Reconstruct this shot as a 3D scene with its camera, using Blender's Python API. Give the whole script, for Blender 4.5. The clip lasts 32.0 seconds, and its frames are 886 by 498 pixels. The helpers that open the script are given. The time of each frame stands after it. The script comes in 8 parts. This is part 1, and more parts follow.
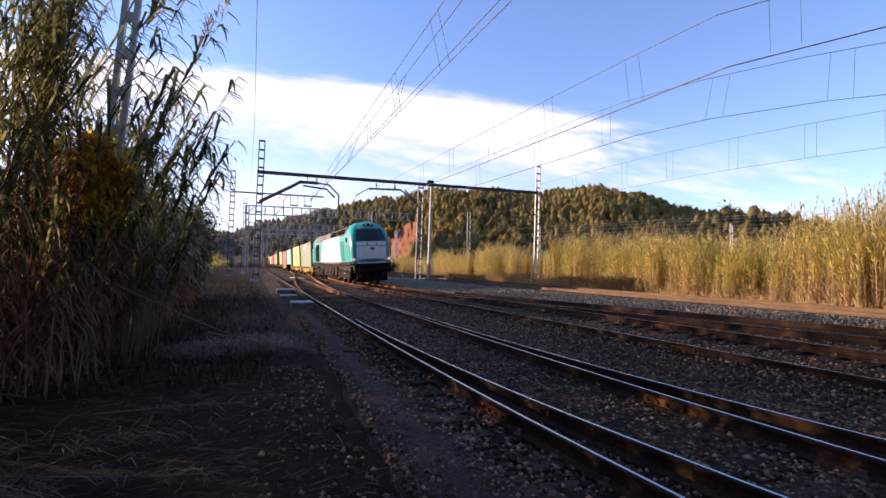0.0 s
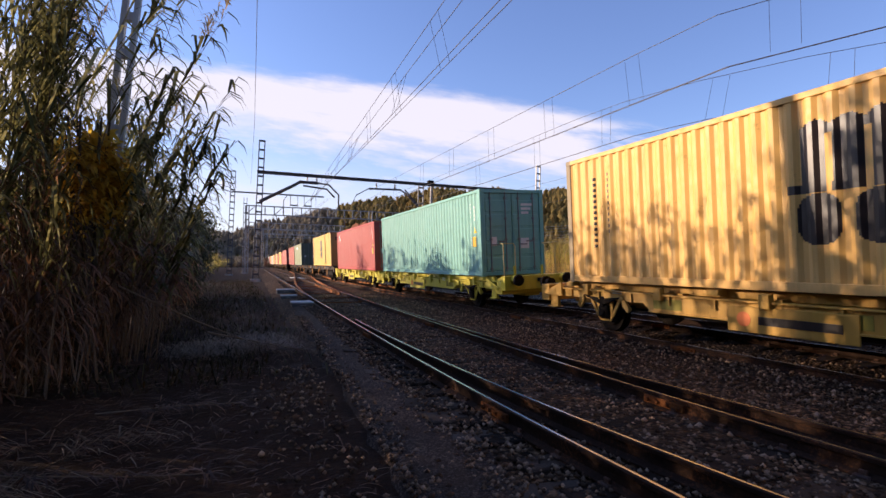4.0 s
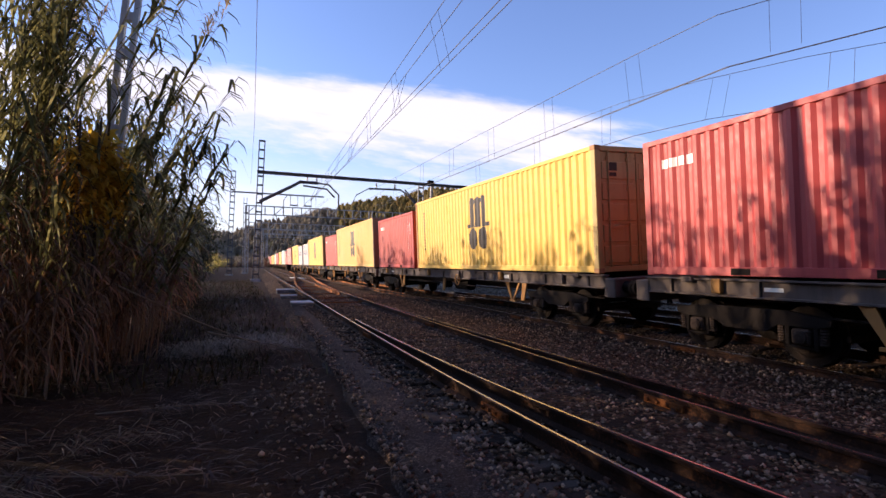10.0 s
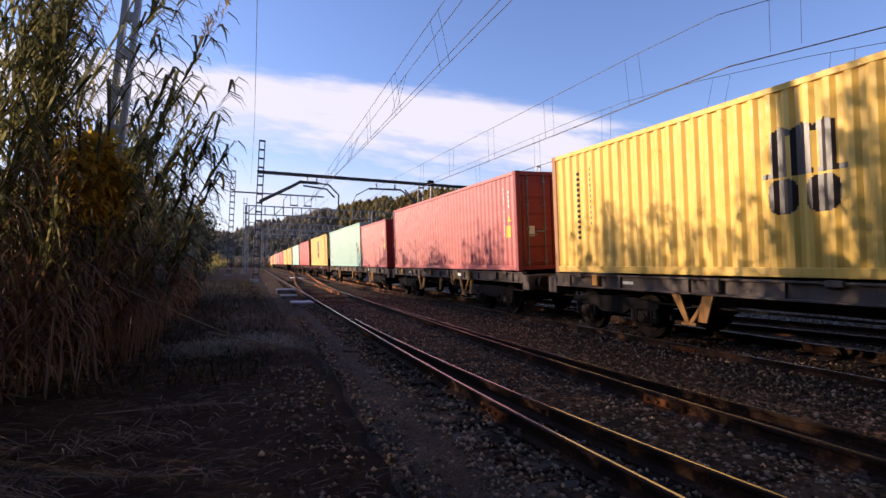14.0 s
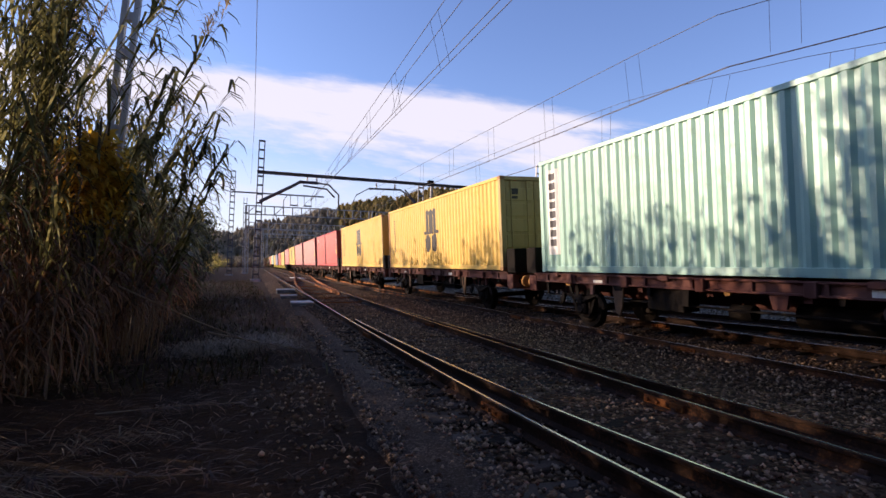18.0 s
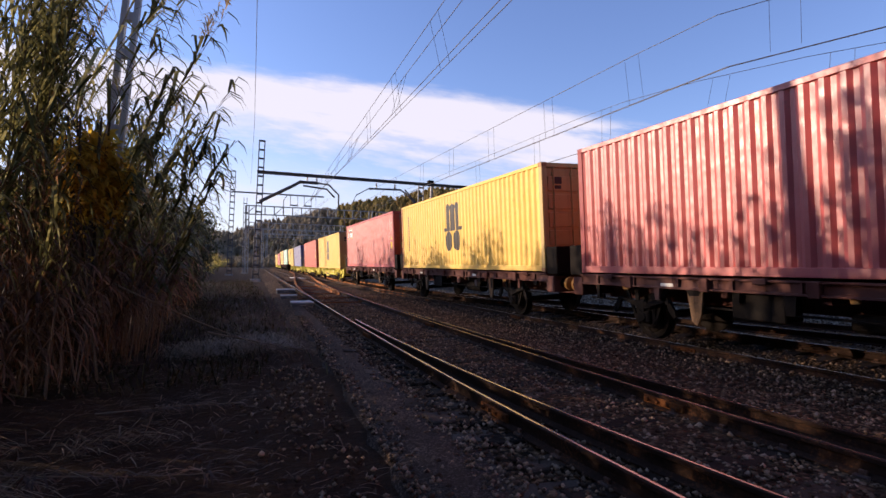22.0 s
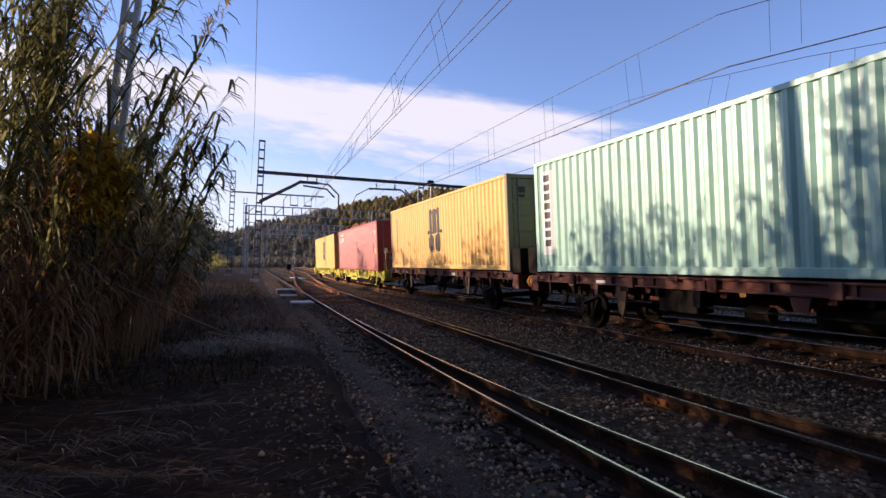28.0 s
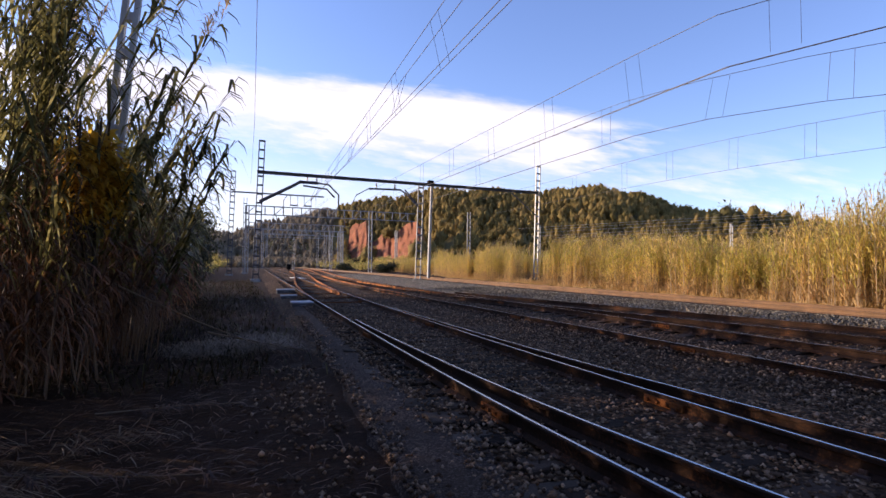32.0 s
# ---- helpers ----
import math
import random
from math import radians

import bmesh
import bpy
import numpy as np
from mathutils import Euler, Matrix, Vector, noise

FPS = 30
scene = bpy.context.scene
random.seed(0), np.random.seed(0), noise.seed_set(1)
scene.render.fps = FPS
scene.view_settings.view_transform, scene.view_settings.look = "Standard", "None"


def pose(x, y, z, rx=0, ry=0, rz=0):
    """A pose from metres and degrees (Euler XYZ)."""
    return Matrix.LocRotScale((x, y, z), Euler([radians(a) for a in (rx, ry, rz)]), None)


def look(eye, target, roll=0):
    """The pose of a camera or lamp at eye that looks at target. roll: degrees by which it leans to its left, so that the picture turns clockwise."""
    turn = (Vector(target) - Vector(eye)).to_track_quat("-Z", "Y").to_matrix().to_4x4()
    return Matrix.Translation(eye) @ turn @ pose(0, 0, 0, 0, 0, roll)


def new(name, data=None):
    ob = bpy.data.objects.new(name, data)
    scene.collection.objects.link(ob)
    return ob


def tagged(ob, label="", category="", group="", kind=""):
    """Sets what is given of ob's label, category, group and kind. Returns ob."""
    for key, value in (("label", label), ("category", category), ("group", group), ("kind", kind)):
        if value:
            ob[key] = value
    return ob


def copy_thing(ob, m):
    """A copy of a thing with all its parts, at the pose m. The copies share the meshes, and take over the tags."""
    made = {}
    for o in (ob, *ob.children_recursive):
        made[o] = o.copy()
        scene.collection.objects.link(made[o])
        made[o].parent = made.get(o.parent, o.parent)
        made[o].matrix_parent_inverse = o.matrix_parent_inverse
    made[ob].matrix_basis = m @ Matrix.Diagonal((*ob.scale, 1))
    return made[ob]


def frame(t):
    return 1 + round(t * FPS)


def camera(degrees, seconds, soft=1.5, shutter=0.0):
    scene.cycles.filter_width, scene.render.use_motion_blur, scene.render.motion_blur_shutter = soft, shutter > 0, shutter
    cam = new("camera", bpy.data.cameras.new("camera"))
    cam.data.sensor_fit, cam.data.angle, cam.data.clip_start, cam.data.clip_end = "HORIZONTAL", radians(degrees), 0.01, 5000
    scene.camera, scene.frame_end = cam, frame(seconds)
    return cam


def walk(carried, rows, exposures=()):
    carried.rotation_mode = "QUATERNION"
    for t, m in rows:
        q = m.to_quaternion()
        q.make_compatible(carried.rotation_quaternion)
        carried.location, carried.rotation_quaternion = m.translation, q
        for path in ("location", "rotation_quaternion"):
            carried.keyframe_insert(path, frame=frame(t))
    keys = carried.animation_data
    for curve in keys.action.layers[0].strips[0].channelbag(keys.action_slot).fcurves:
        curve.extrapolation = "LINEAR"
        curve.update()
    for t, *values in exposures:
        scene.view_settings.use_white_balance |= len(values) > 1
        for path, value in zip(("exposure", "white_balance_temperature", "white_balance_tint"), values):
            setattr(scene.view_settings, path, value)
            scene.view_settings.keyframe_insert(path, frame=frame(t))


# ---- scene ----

# ---------------------------------------------------------------- camera
cam = camera(81.86, 32.0)
EYE = (0.0, 0.0, 1.402)
FORWARD = (0.38637, 0.92179, 0.03199)
view = look(EYE, [e + 10 * f for e, f in zip(EYE, FORWARD)], 0.58)
walk(cam, [(0.0, view), (32.0, view)], [(0.0, 0.95), (2.1, 0.97), (3.0, 0.76), (5.2, 0.58), (7.4, 0.58), (9.0, 0.80), (10.2, 0.80), (11.6, 0.60), (30.2, 0.58), (31.3, 0.76), (32.0, 0.86)])

scene.view_settings.use_white_balance = True
scene.view_settings.white_balance_temperature = 6700
scene.view_settings.white_balance_tint = 22

# ---------------------------------------------------------------- world and sun
SUN_AZ = math.atan2(-0.84, 0.55)          # from +y towards +x
SUN_EL = radians(11.5)
SUN_DIR = Vector((math.sin(SUN_AZ) * math.cos(SUN_EL), math.cos(SUN_AZ) * math.cos(SUN_EL), math.sin(SUN_EL)))

world = bpy.data.worlds.new("sky")
scene.world = world
world.use_nodes = True
wn, wl = world.node_tree.nodes, world.node_tree.links
wn.clear()
w_out = wn.new("ShaderNodeOutputWorld")
w_bg = wn.new("ShaderNodeBackground")
w_sky = wn.new("ShaderNodeTexSky")
w_sky.sky_type = "NISHITA"
w_sky.sun_disc = False
w_sky.sun_elevation = radians(24)
w_sky.sun_rotation = SUN_AZ
w_sky.air_density = 1.1
w_sky.dust_density = 0.4
w_sky.ozone_density = 2.0


def wmath(op, a, b=None, c=None, clamp=False):
    n = wn.new("ShaderNodeMath")
    n.operation, n.use_clamp = op, clamp
    for i, v in enumerate((a, b, c)):
        if v is None:
            continue
        if isinstance(v, (int, float)):
            n.inputs[i].default_value = v
        else:
            wl.new(v, n.inputs[i])
    return n.outputs[0]


def wdot(vec, k):
    n = wn.new("ShaderNodeVectorMath")
    n.operation = "DOT_PRODUCT"
    wl.new(vec, n.inputs[0])
    n.inputs[1].default_value = k
    return n.outputs["Value"]


def wsmooth(x, lo, hi):
    n = wn.new("ShaderNodeMapRange")
    n.interpolation_type = "SMOOTHSTEP"
    wl.new(x, n.inputs[0])
    n.inputs[1].default_value, n.inputs[2].default_value = lo, hi
    return n.outputs[0]


def wnoise(vec, scale, detail=6, rough=0.55):
    n = wn.new("ShaderNodeTexNoise")
    wl.new(vec, n.inputs["Vector"])
    n.inputs["Scale"].default_value, n.inputs["Detail"].default_value = scale, detail
    n.inputs["Roughness"].default_value = rough
    return n.outputs["Fac"]


w_tc = wn.new("ShaderNodeTexCoord").outputs["Generated"]
w_ahead = wmath("MAXIMUM", wdot(w_tc, FORWARD), 0.15)
w_a = wmath("DIVIDE", wdot(w_tc, (0.9221, -0.3868, 0.0101)), w_ahead)
w_b = wmath("DIVIDE", wdot(w_tc, (-0.0217, -0.0256, 0.9994)), w_ahead)
w_map = wn.new("ShaderNodeCombineXYZ")
wl.new(wmath("MULTIPLY", w_a, 1.15), w_map.inputs[0])
wl.new(wmath("ADD", wmath("MULTIPLY", w_b, 5.5), wmath("MULTIPLY", w_a, 0.75)), w_map.inputs[1])
n_big = wnoise(w_map.outputs[0], 2.2, 7, 0.6)
n_fine = wnoise(w_map.outputs[0], 6.0, 7, 0.62)
n_both = wmath("ADD", wmath("MULTIPLY", n_big, 0.6), wmath("MULTIPLY", n_fine, 0.4))
# a long bank of cloud that slopes down to the right, veils under it, thin streaks beyond its end
w_top = wmath("ADD", wmath("SUBTRACT", 0.312, wmath("MULTIPLY", w_a, 0.12)), wmath("MULTIPLY", wmath("SUBTRACT", n_both, 0.5), 0.11))
w_under = wmath("SUBTRACT", w_top, w_b)
w_left = wsmooth(wmath("ADD", w_a, wmath("MULTIPLY", wmath("SUBTRACT", n_fine, 0.5), 0.55)), 0.43, 0.20)
w_core = wmath("MULTIPLY", wsmooth(w_under, -0.004, 0.032), wsmooth(wmath("ADD", w_under, wmath("MULTIPLY", wmath("SUBTRACT", n_both, 0.5), 0.22)), 0.17, 0.075))
w_veil = wmath("MULTIPLY", wmath("MULTIPLY", wsmooth(n_both, 0.40, 0.62), wsmooth(w_under, 0.0, 0.05)), 0.62)
w_glow = wmath("MULTIPLY", wsmooth(wmath("ADD", w_b, wmath("MULTIPLY", w_a, 0.12)), 0.20, 0.04), 0.48)
w_bank = wmath("MULTIPLY", wmath("MAXIMUM", wmath("MAXIMUM", w_core, w_veil), w_glow), w_left)
w_thin = wmath("MULTIPLY", wmath("MULTIPLY", wsmooth(n_both, 0.46, 0.64), wsmooth(w_b, 0.24, 0.10)), 0.75)
w_cloud = wmath("MULTIPLY", wmath("MINIMUM", wmath("MAXIMUM", w_bank, w_thin), 0.90), wsmooth(wdot(w_tc, FORWARD), 0.30, 0.62))
w_mix = wn.new("ShaderNodeMix")
w_mix.data_type = "RGBA"
wl.new(w_cloud, w_mix.inputs[0])
w_gain = wn.new("ShaderNodeMix")
w_gain.data_type, w_gain.blend_type = "RGBA", "MULTIPLY"
w_gain.inputs[0].default_value = 1.0
wl.new(w_sky.outputs[0], w_gain.inputs[6])
w_gain.inputs[7].default_value = (0.90, 1.02, 1.32, 1)
wl.new(w_gain.outputs[2], w_mix.inputs[6])
w_mix.inputs[7].default_value = (5.6, 5.7, 6.2, 1)
wl.new(w_mix.outputs[2], w_bg.inputs[0])
w_bg.inputs[1].default_value = 0.108
wl.new(w_bg.outputs[0], w_out.inputs[0])

sun = new("sun", bpy.data.lights.new("sun", "SUN"))
sun.data.energy, sun.data.angle, sun.data.color = 4.75, radians(0.6), (1.0, 0.835, 0.60)
sun.matrix_world = look((0, 0, 60), Vector((0, 0, 60)) - SUN_DIR)

# ---------------------------------------------------------------- materials


def mat_new(name):
    m = bpy.data.materials.new(name)
    m.use_nodes = True
    nt = m.node_tree
    return m, nt.nodes, nt.links, nt.nodes["Principled BSDF"]


def n_noise(nodes, links, vec, scale, detail=4, rough=0.55):
    n = nodes.new("ShaderNodeTexNoise")
    n.inputs["Scale"].default_value, n.inputs["Detail"].default_value, n.inputs["Roughness"].default_value = scale, detail, rough
    if vec is not None:
        links.new(vec, n.inputs["Vector"])
    return n.outputs["Fac"]


def n_map(nodes, links, scale=(1, 1, 1), source="Object"):
    tc = nodes.new("ShaderNodeTexCoord")
    mp = nodes.new("ShaderNodeMapping")
    mp.inputs["Scale"].default_value = scale
    links.new(tc.outputs[source], mp.inputs[0])
    return mp.outputs[0]


def n_ramp(nodes, links, fac, stops):
    r = nodes.new("ShaderNodeValToRGB")
    links.new(fac, r.inputs[0])
    el = r.color_ramp.elements
    while len(el) < len(stops):
        el.new(0.5)
    for e, (pos, col) in zip(el, stops):
        e.position = pos
        e.color = (*col, 1) if len(col) == 3 else col
    return r.outputs[0]


def n_mix(nodes, links, fac, a, b, blend="MIX"):
    m = nodes.new("ShaderNodeMix")
    m.data_type, m.blend_type = "RGBA", blend
    if isinstance(fac, (int, float)):
        m.inputs[0].default_value = fac
    else:
        links.new(fac, m.inputs[0])
    for i, v in ((6, a), (7, b)):
        if isinstance(v, tuple):
            m.inputs[i].default_value = (*v, 1)
        else:
            links.new(v, m.inputs[i])
    return m.outputs[2]


def n_bump(nodes, links, bsdf, height, strength=0.3, dist=0.02):
    b = nodes.new("ShaderNodeBump")
    b.inputs["Strength"].default_value, b.inputs["Distance"].default_value = strength, dist
    links.new(height, b.inputs["Height"])
    links.new(b.outputs[0], bsdf.inputs["Normal"])


def painted(name, rgb, rust=0.35, rough=0.48, fade=0.25, metal=0.0, gloss=0.55):
    """Weathered paint: faded patches, fine grain, run-down streaks and rust spots."""
    m, nd, lk, b = mat_new(name)
    big = n_noise(nd, lk, n_map(nd, lk), 0.7, 5)
    streak = n_noise(nd, lk, n_map(nd, lk, (3.0, 3.0, 0.25)), 2.2, 5, 0.65)
    spots = n_noise(nd, lk, n_map(nd, lk), 5.5, 6, 0.7)
    pale = tuple(min(1.0, c * 0.75 + 0.16) for c in rgb)
    dark = tuple(c * 0.62 for c in rgb)
    col = n_mix(nd, lk, n_ramp(nd, lk, big, [(0.35, (0, 0, 0)), (0.75, (fade,) * 3)]), rgb, pale)
    col = n_mix(nd, lk, n_ramp(nd, lk, streak, [(0.50, (0, 0, 0)), (0.78, (0.75,) * 3)]), col, dark)
    col = n_mix(nd, lk, n_ramp(nd, lk, spots, [(0.61, (0, 0, 0)), (0.72, (rust,) * 3)]), col, (0.13, 0.055, 0.025))
    lk.new(col, b.inputs["Base Color"])
    lk.new(n_ramp(nd, lk, spots, [(0.3, (rough,) * 3), (0.8, (min(1, rough + 0.3),) * 3)]), b.inputs["Roughness"])
    b.inputs["Metallic"].default_value = metal
    b.inputs["Specular IOR Level"].default_value = 0.15 if rough > 0.58 else gloss if rough in (0.38, 0.48) else 0.5
    n_bump(nd, lk, b, spots, 0.12, 0.004)
    if rough in (0.38, 0.48):     # sheen added to pale slanting sheets as haze does, and shallow dents across them
        b.inputs["Sheen Weight"].default_value, b.inputs["Sheen Roughness"].default_value = 0.14, 0.35
        dents = nd.new("ShaderNodeBump")
        dents.inputs["Strength"].default_value, dents.inputs["Distance"].default_value = 1.0, 0.018
        lk.new(n_noise(nd, lk, n_map(nd, lk, (0.5, 0.5, 1.4)), 1.6, 2), dents.inputs["Height"])
        lk.new(dents.outputs[0], nd["Bump"].inputs["Normal"])
    return m


def speckled(name, stops, scale=3.0, rough=0.9, bump=0.4, scale2=40.0, dist=0.02, random_island=False, metal=0.0, object_random=False):
    """Two scales of noise through a colour ramp, with relief."""
    m, nd, lk, b = mat_new(name)
    v = n_map(nd, lk)
    n1 = n_noise(nd, lk, v, scale, 5)
    n2 = n_noise(nd, lk, v, scale2, 4, 0.7)
    mixn = nd.new("ShaderNodeMath")
    mixn.operation = "MULTIPLY_ADD"
    lk.new(n2, mixn.inputs[0])
    mixn.inputs[1].default_value = 0.5
    half = nd.new("ShaderNodeMath")
    half.operation = "MULTIPLY"
    lk.new(n1, half.inputs[0])
    half.inputs[1].default_value = 0.5
    lk.new(half.outputs[0], mixn.inputs[2])
    fac = mixn.outputs[0]
    if random_island or object_random:
        g = nd.new("ShaderNodeNewGeometry") if random_island else nd.new("ShaderNodeObjectInfo")
        rnd = g.outputs["Random Per Island"] if random_island else g.outputs["Random"]
        mm = nd.new("ShaderNodeMath")
        mm.operation = "MULTIPLY_ADD"
        lk.new(rnd, mm.inputs[0])
        mm.inputs[1].default_value = 0.5
        sub = nd.new("ShaderNodeMath")
        sub.operation = "SUBTRACT"
        lk.new(fac, sub.inputs[0])
        sub.inputs[1].default_value = 0.25
        lk.new(sub.outputs[0], mm.inputs[2])
        fac = mm.outputs[0]
    lk.new(n_ramp(nd, lk, fac, stops), b.inputs["Base Color"])
    b.inputs["Roughness"].default_value = rough
    b.inputs["Metallic"].default_value = metal
    if rough > 0.8:
        b.inputs["Specular IOR Level"].default_value = 0.12
    n_bump(nd, lk, b, n2, bump, dist)
    return m


def gravel(name, stops, cell, wash, rough=0.92, bump=0.9):
    """Broken stone: a tone for each stone, dark joints, dirt in wide patches."""
    m, nd, lk, b = mat_new(name)
    v = n_map(nd, lk)
    vo = nd.new("ShaderNodeTexVoronoi")
    vo.inputs["Scale"].default_value = 1.0 / cell
    lk.new(v, vo.inputs["Vector"])
    tone = nd.new("ShaderNodeSeparateColor")
    lk.new(vo.outputs["Color"], tone.inputs[0])
    col = n_ramp(nd, lk, tone.outputs[0], stops)
    gap = n_ramp(nd, lk, vo.outputs["Distance"], [(0.35, (0, 0, 0)), (0.75, (0.85,) * 3)])
    col = n_mix(nd, lk, gap, col, tuple(c * 0.5 for c in stops[0][1]))
    col = n_mix(nd, lk, n_ramp(nd, lk, n_noise(nd, lk, v, 0.9, 5), [(0.42, (0, 0, 0)), (0.68, (0.75,) * 3)]), col, wash)
    lk.new(col, b.inputs["Base Color"])
    b.inputs["Roughness"].default_value = rough
    b.inputs["Specular IOR Level"].default_value = 0.12
    inv = nd.new("ShaderNodeMath")
    inv.operation = "SUBTRACT"
    inv.inputs[0].default_value = 1.0
    lk.new(vo.outputs["Distance"], inv.inputs[1])
    n_bump(nd, lk, b, inv.outputs[0], bump, cell)
    return m


def leafy(name, stops, rough=0.55, trans=0.35, patch_scale=0.5, patch_share=0.4):
    """Leaves: colour by island and patch, and light let through."""
    m, nd, lk, b = mat_new(name)
    g = nd.new("ShaderNodeNewGeometry")
    patch = n_noise(nd, lk, n_map(nd, lk), patch_scale, 3)
    mm = nd.new("ShaderNodeMath")
    mm.operation = "MULTIPLY_ADD"
    lk.new(g.outputs["Random Per Island"], mm.inputs[0])
    mm.inputs[1].default_value = 1.0 - patch_share
    hh = nd.new("ShaderNodeMath")
    hh.operation = "MULTIPLY"
    lk.new(patch, hh.inputs[0])
    hh.inputs[1].default_value = patch_share
    lk.new(hh.outputs[0], mm.inputs[2])
    col = n_ramp(nd, lk, mm.outputs[0], stops)
    lk.new(col, b.inputs["Base Color"])
    b.inputs["Roughness"].default_value = rough
    b.inputs["Specular IOR Level"].default_value = 0.3
    t = nd.new("ShaderNodeBsdfTranslucent")
    lk.new(col, t.inputs[0])
    mx = nd.new("ShaderNodeMixShader")
    mx.inputs[0].default_value = trans
    lk.new(b.outputs[0], mx.inputs[1])
    lk.new(t.outputs[0], mx.inputs[2])
    lk.new(mx.outputs[0], nd["Material Output"].inputs[0])
    return m


def plain(name, rgb, rough=0.5, metal=0.0):
    m, nd, lk, b = mat_new(name)
    n = n_noise(nd, lk, n_map(nd, lk), 9.0, 4)
    lk.new(n_mix(nd, lk, n_ramp(nd, lk, n, [(0.35, (0, 0, 0)), (0.75, (0.5,) * 3)]), rgb, tuple(c * 0.7 for c in rgb)), b.inputs["Base Color"])
    b.inputs["Roughness"].default_value, b.inputs["Metallic"].default_value = rough, metal
    return m


def glowing(name, rgb, strength):
    m, nd, lk, b = mat_new(name)
    b.inputs["Base Color"].default_value = (0.8, 0.8, 0.8, 1)
    b.inputs["Emission Color"].default_value = (*rgb, 1)
    b.inputs["Emission Strength"].default_value = strength
    return m


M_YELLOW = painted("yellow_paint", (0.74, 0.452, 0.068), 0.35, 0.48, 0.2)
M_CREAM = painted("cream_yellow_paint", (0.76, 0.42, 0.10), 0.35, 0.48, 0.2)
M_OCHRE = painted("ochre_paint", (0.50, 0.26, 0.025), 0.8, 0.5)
# rust-spotted door yellow, darkened to put shade into the front ends
M_YELLOWEND = painted("shaded_rusty_yellow_paint", (0.46, 0.31, 0.105), 0.8, 0.5, 0.15)
M_RED = painted("red_paint", (0.43, 0.050, 0.045), 0.3, 0.45, 0.10, 0.0, 0.8)
M_GLOSSRED = painted("glossy_dull_red_paint", (0.43, 0.037, 0.036), 0.3, 0.38, 0.08, 0.0, 0.9)
M_BRIGHTRED = painted("bright_red_paint", (0.55, 0.042, 0.046), 0.25, 0.36, 0.10, 0.0, 1.0)
M_BROWNRED = painted("brown_red_paint", (0.45, 0.055, 0.048), 0.4, 0.38, 0.10, 0.0, 1.0)
M_ORANGERED = painted("orange_red_paint", (0.46, 0.074, 0.050), 0.35, 0.45, 0.10, 0.0, 0.7)
M_GREYGREEN = painted("grey_green_paint", (0.225, 0.238, 0.145), 0.5)
M_PALEGREEN = painted("pale_green_paint", (0.245, 0.275, 0.135), 0.55)
M_TEALBOX = painted("sea_green_paint", (0.16, 0.42, 0.36), 0.25)
M_MINT = painted("mint_green_paint", (0.24, 0.46, 0.375), 0.25, 0.38, 0.2, 0.0, 0.9)
M_BLUE = painted("blue_paint", (0.055, 0.062, 0.21), 0.25, 0.48, 0.25, 0.0, 1.0)
M_WHITEBOX = painted("white_paint", (0.50, 0.485, 0.475), 0.7, 0.45)
M_WAGONYELLOW = painted("wagon_yellow_paint", (0.58, 0.48, 0.025), 0.85, 0.42)
M_DIRTYYELLOW = painted("grimy_yellow_paint", (0.26, 0.21, 0.03), 0.9, 0.6)
M_WAGONDARK = painted("wagon_grey_paint", (0.092, 0.068, 0.054), 0.95, 0.7)
M_WAGONBROWN = painted("wagon_brown_paint", (0.105, 0.034, 0.024), 0.8, 0.65)
M_TEAL = painted("locomotive_teal_paint", (0.006, 0.30, 0.265), 0.03, 0.25, 0.05)
M_LOCOWHITE = painted("locomotive_white_paint", (0.78, 0.77, 0.75), 0.05, 0.3, 0.1)
M_LOCOROOF = painted("locomotive_roof_paint", (0.20, 0.155, 0.14), 0.3, 0.6)
M_BLACK = speckled("sooty_black_metal", [(0.3, (0.005, 0.0042, 0.0036)), (0.6, (0.015, 0.0105, 0.008)), (0.8, (0.05, 0.028, 0.017))], 2.0, 0.85, 0.3, 30)
M_GRIME = speckled("brown_brake_grime", [(0.3, (0.015, 0.011, 0.009)), (0.6, (0.055, 0.037, 0.027)), (0.8, (0.17, 0.105, 0.07))], 2.0, 0.85, 0.35, 30)
M_WHEEL = speckled("dark_wheel_steel", [(0.3, (0.006, 0.005, 0.004)), (0.7, (0.024, 0.016, 0.012))], 3.0, 0.85, 0.3, 40)
# greyer and darker than the cream side walls
M_GREYDOOR = painted("greyed_cream_door_paint", (0.27, 0.205, 0.115), 0.7, 0.55, 0.15)
# door red darkened so that its colour holds the front ends' shade
M_MAROONDOOR = painted("shaded_maroon_paint", (0.25, 0.026, 0.029), 0.6, 0.5, 0.08)
# much darker than the pale green side walls
M_DARKDOOR = painted("dark_green_door_paint", (0.085, 0.115, 0.082), 0.6, 0.55)
for dull in (M_BLACK, M_WHEEL):
    dull.node_tree.nodes["Principled BSDF"].inputs["Specular IOR Level"].default_value = 0.12
M_RUSTPOST = painted("rust_orange_post_paint", (0.34, 0.15, 0.048), 0.8, 0.55)
M_GLASS = plain("dark_tinted_glass", (0.012, 0.014, 0.016), 0.06)
M_HANDRAIL = painted("pale_yellow_rail_paint", (0.55, 0.46, 0.20), 0.5, 0.5)
M_CURTAIN = plain("curtained_glass", (0.36, 0.33, 0.29), 0.12)
M_WHITE = plain("white_marking", (0.75, 0.75, 0.72), 0.5)
M_DARKMARK = plain("dark_brown_marking", (0.022, 0.014, 0.012), 0.4)
M_BLUEMARK = plain("dark_blue_marking", (0.03, 0.035, 0.16), 0.5)
M_YELLOWMARK = plain("yellow_marking", (0.80, 0.50, 0.03), 0.5)
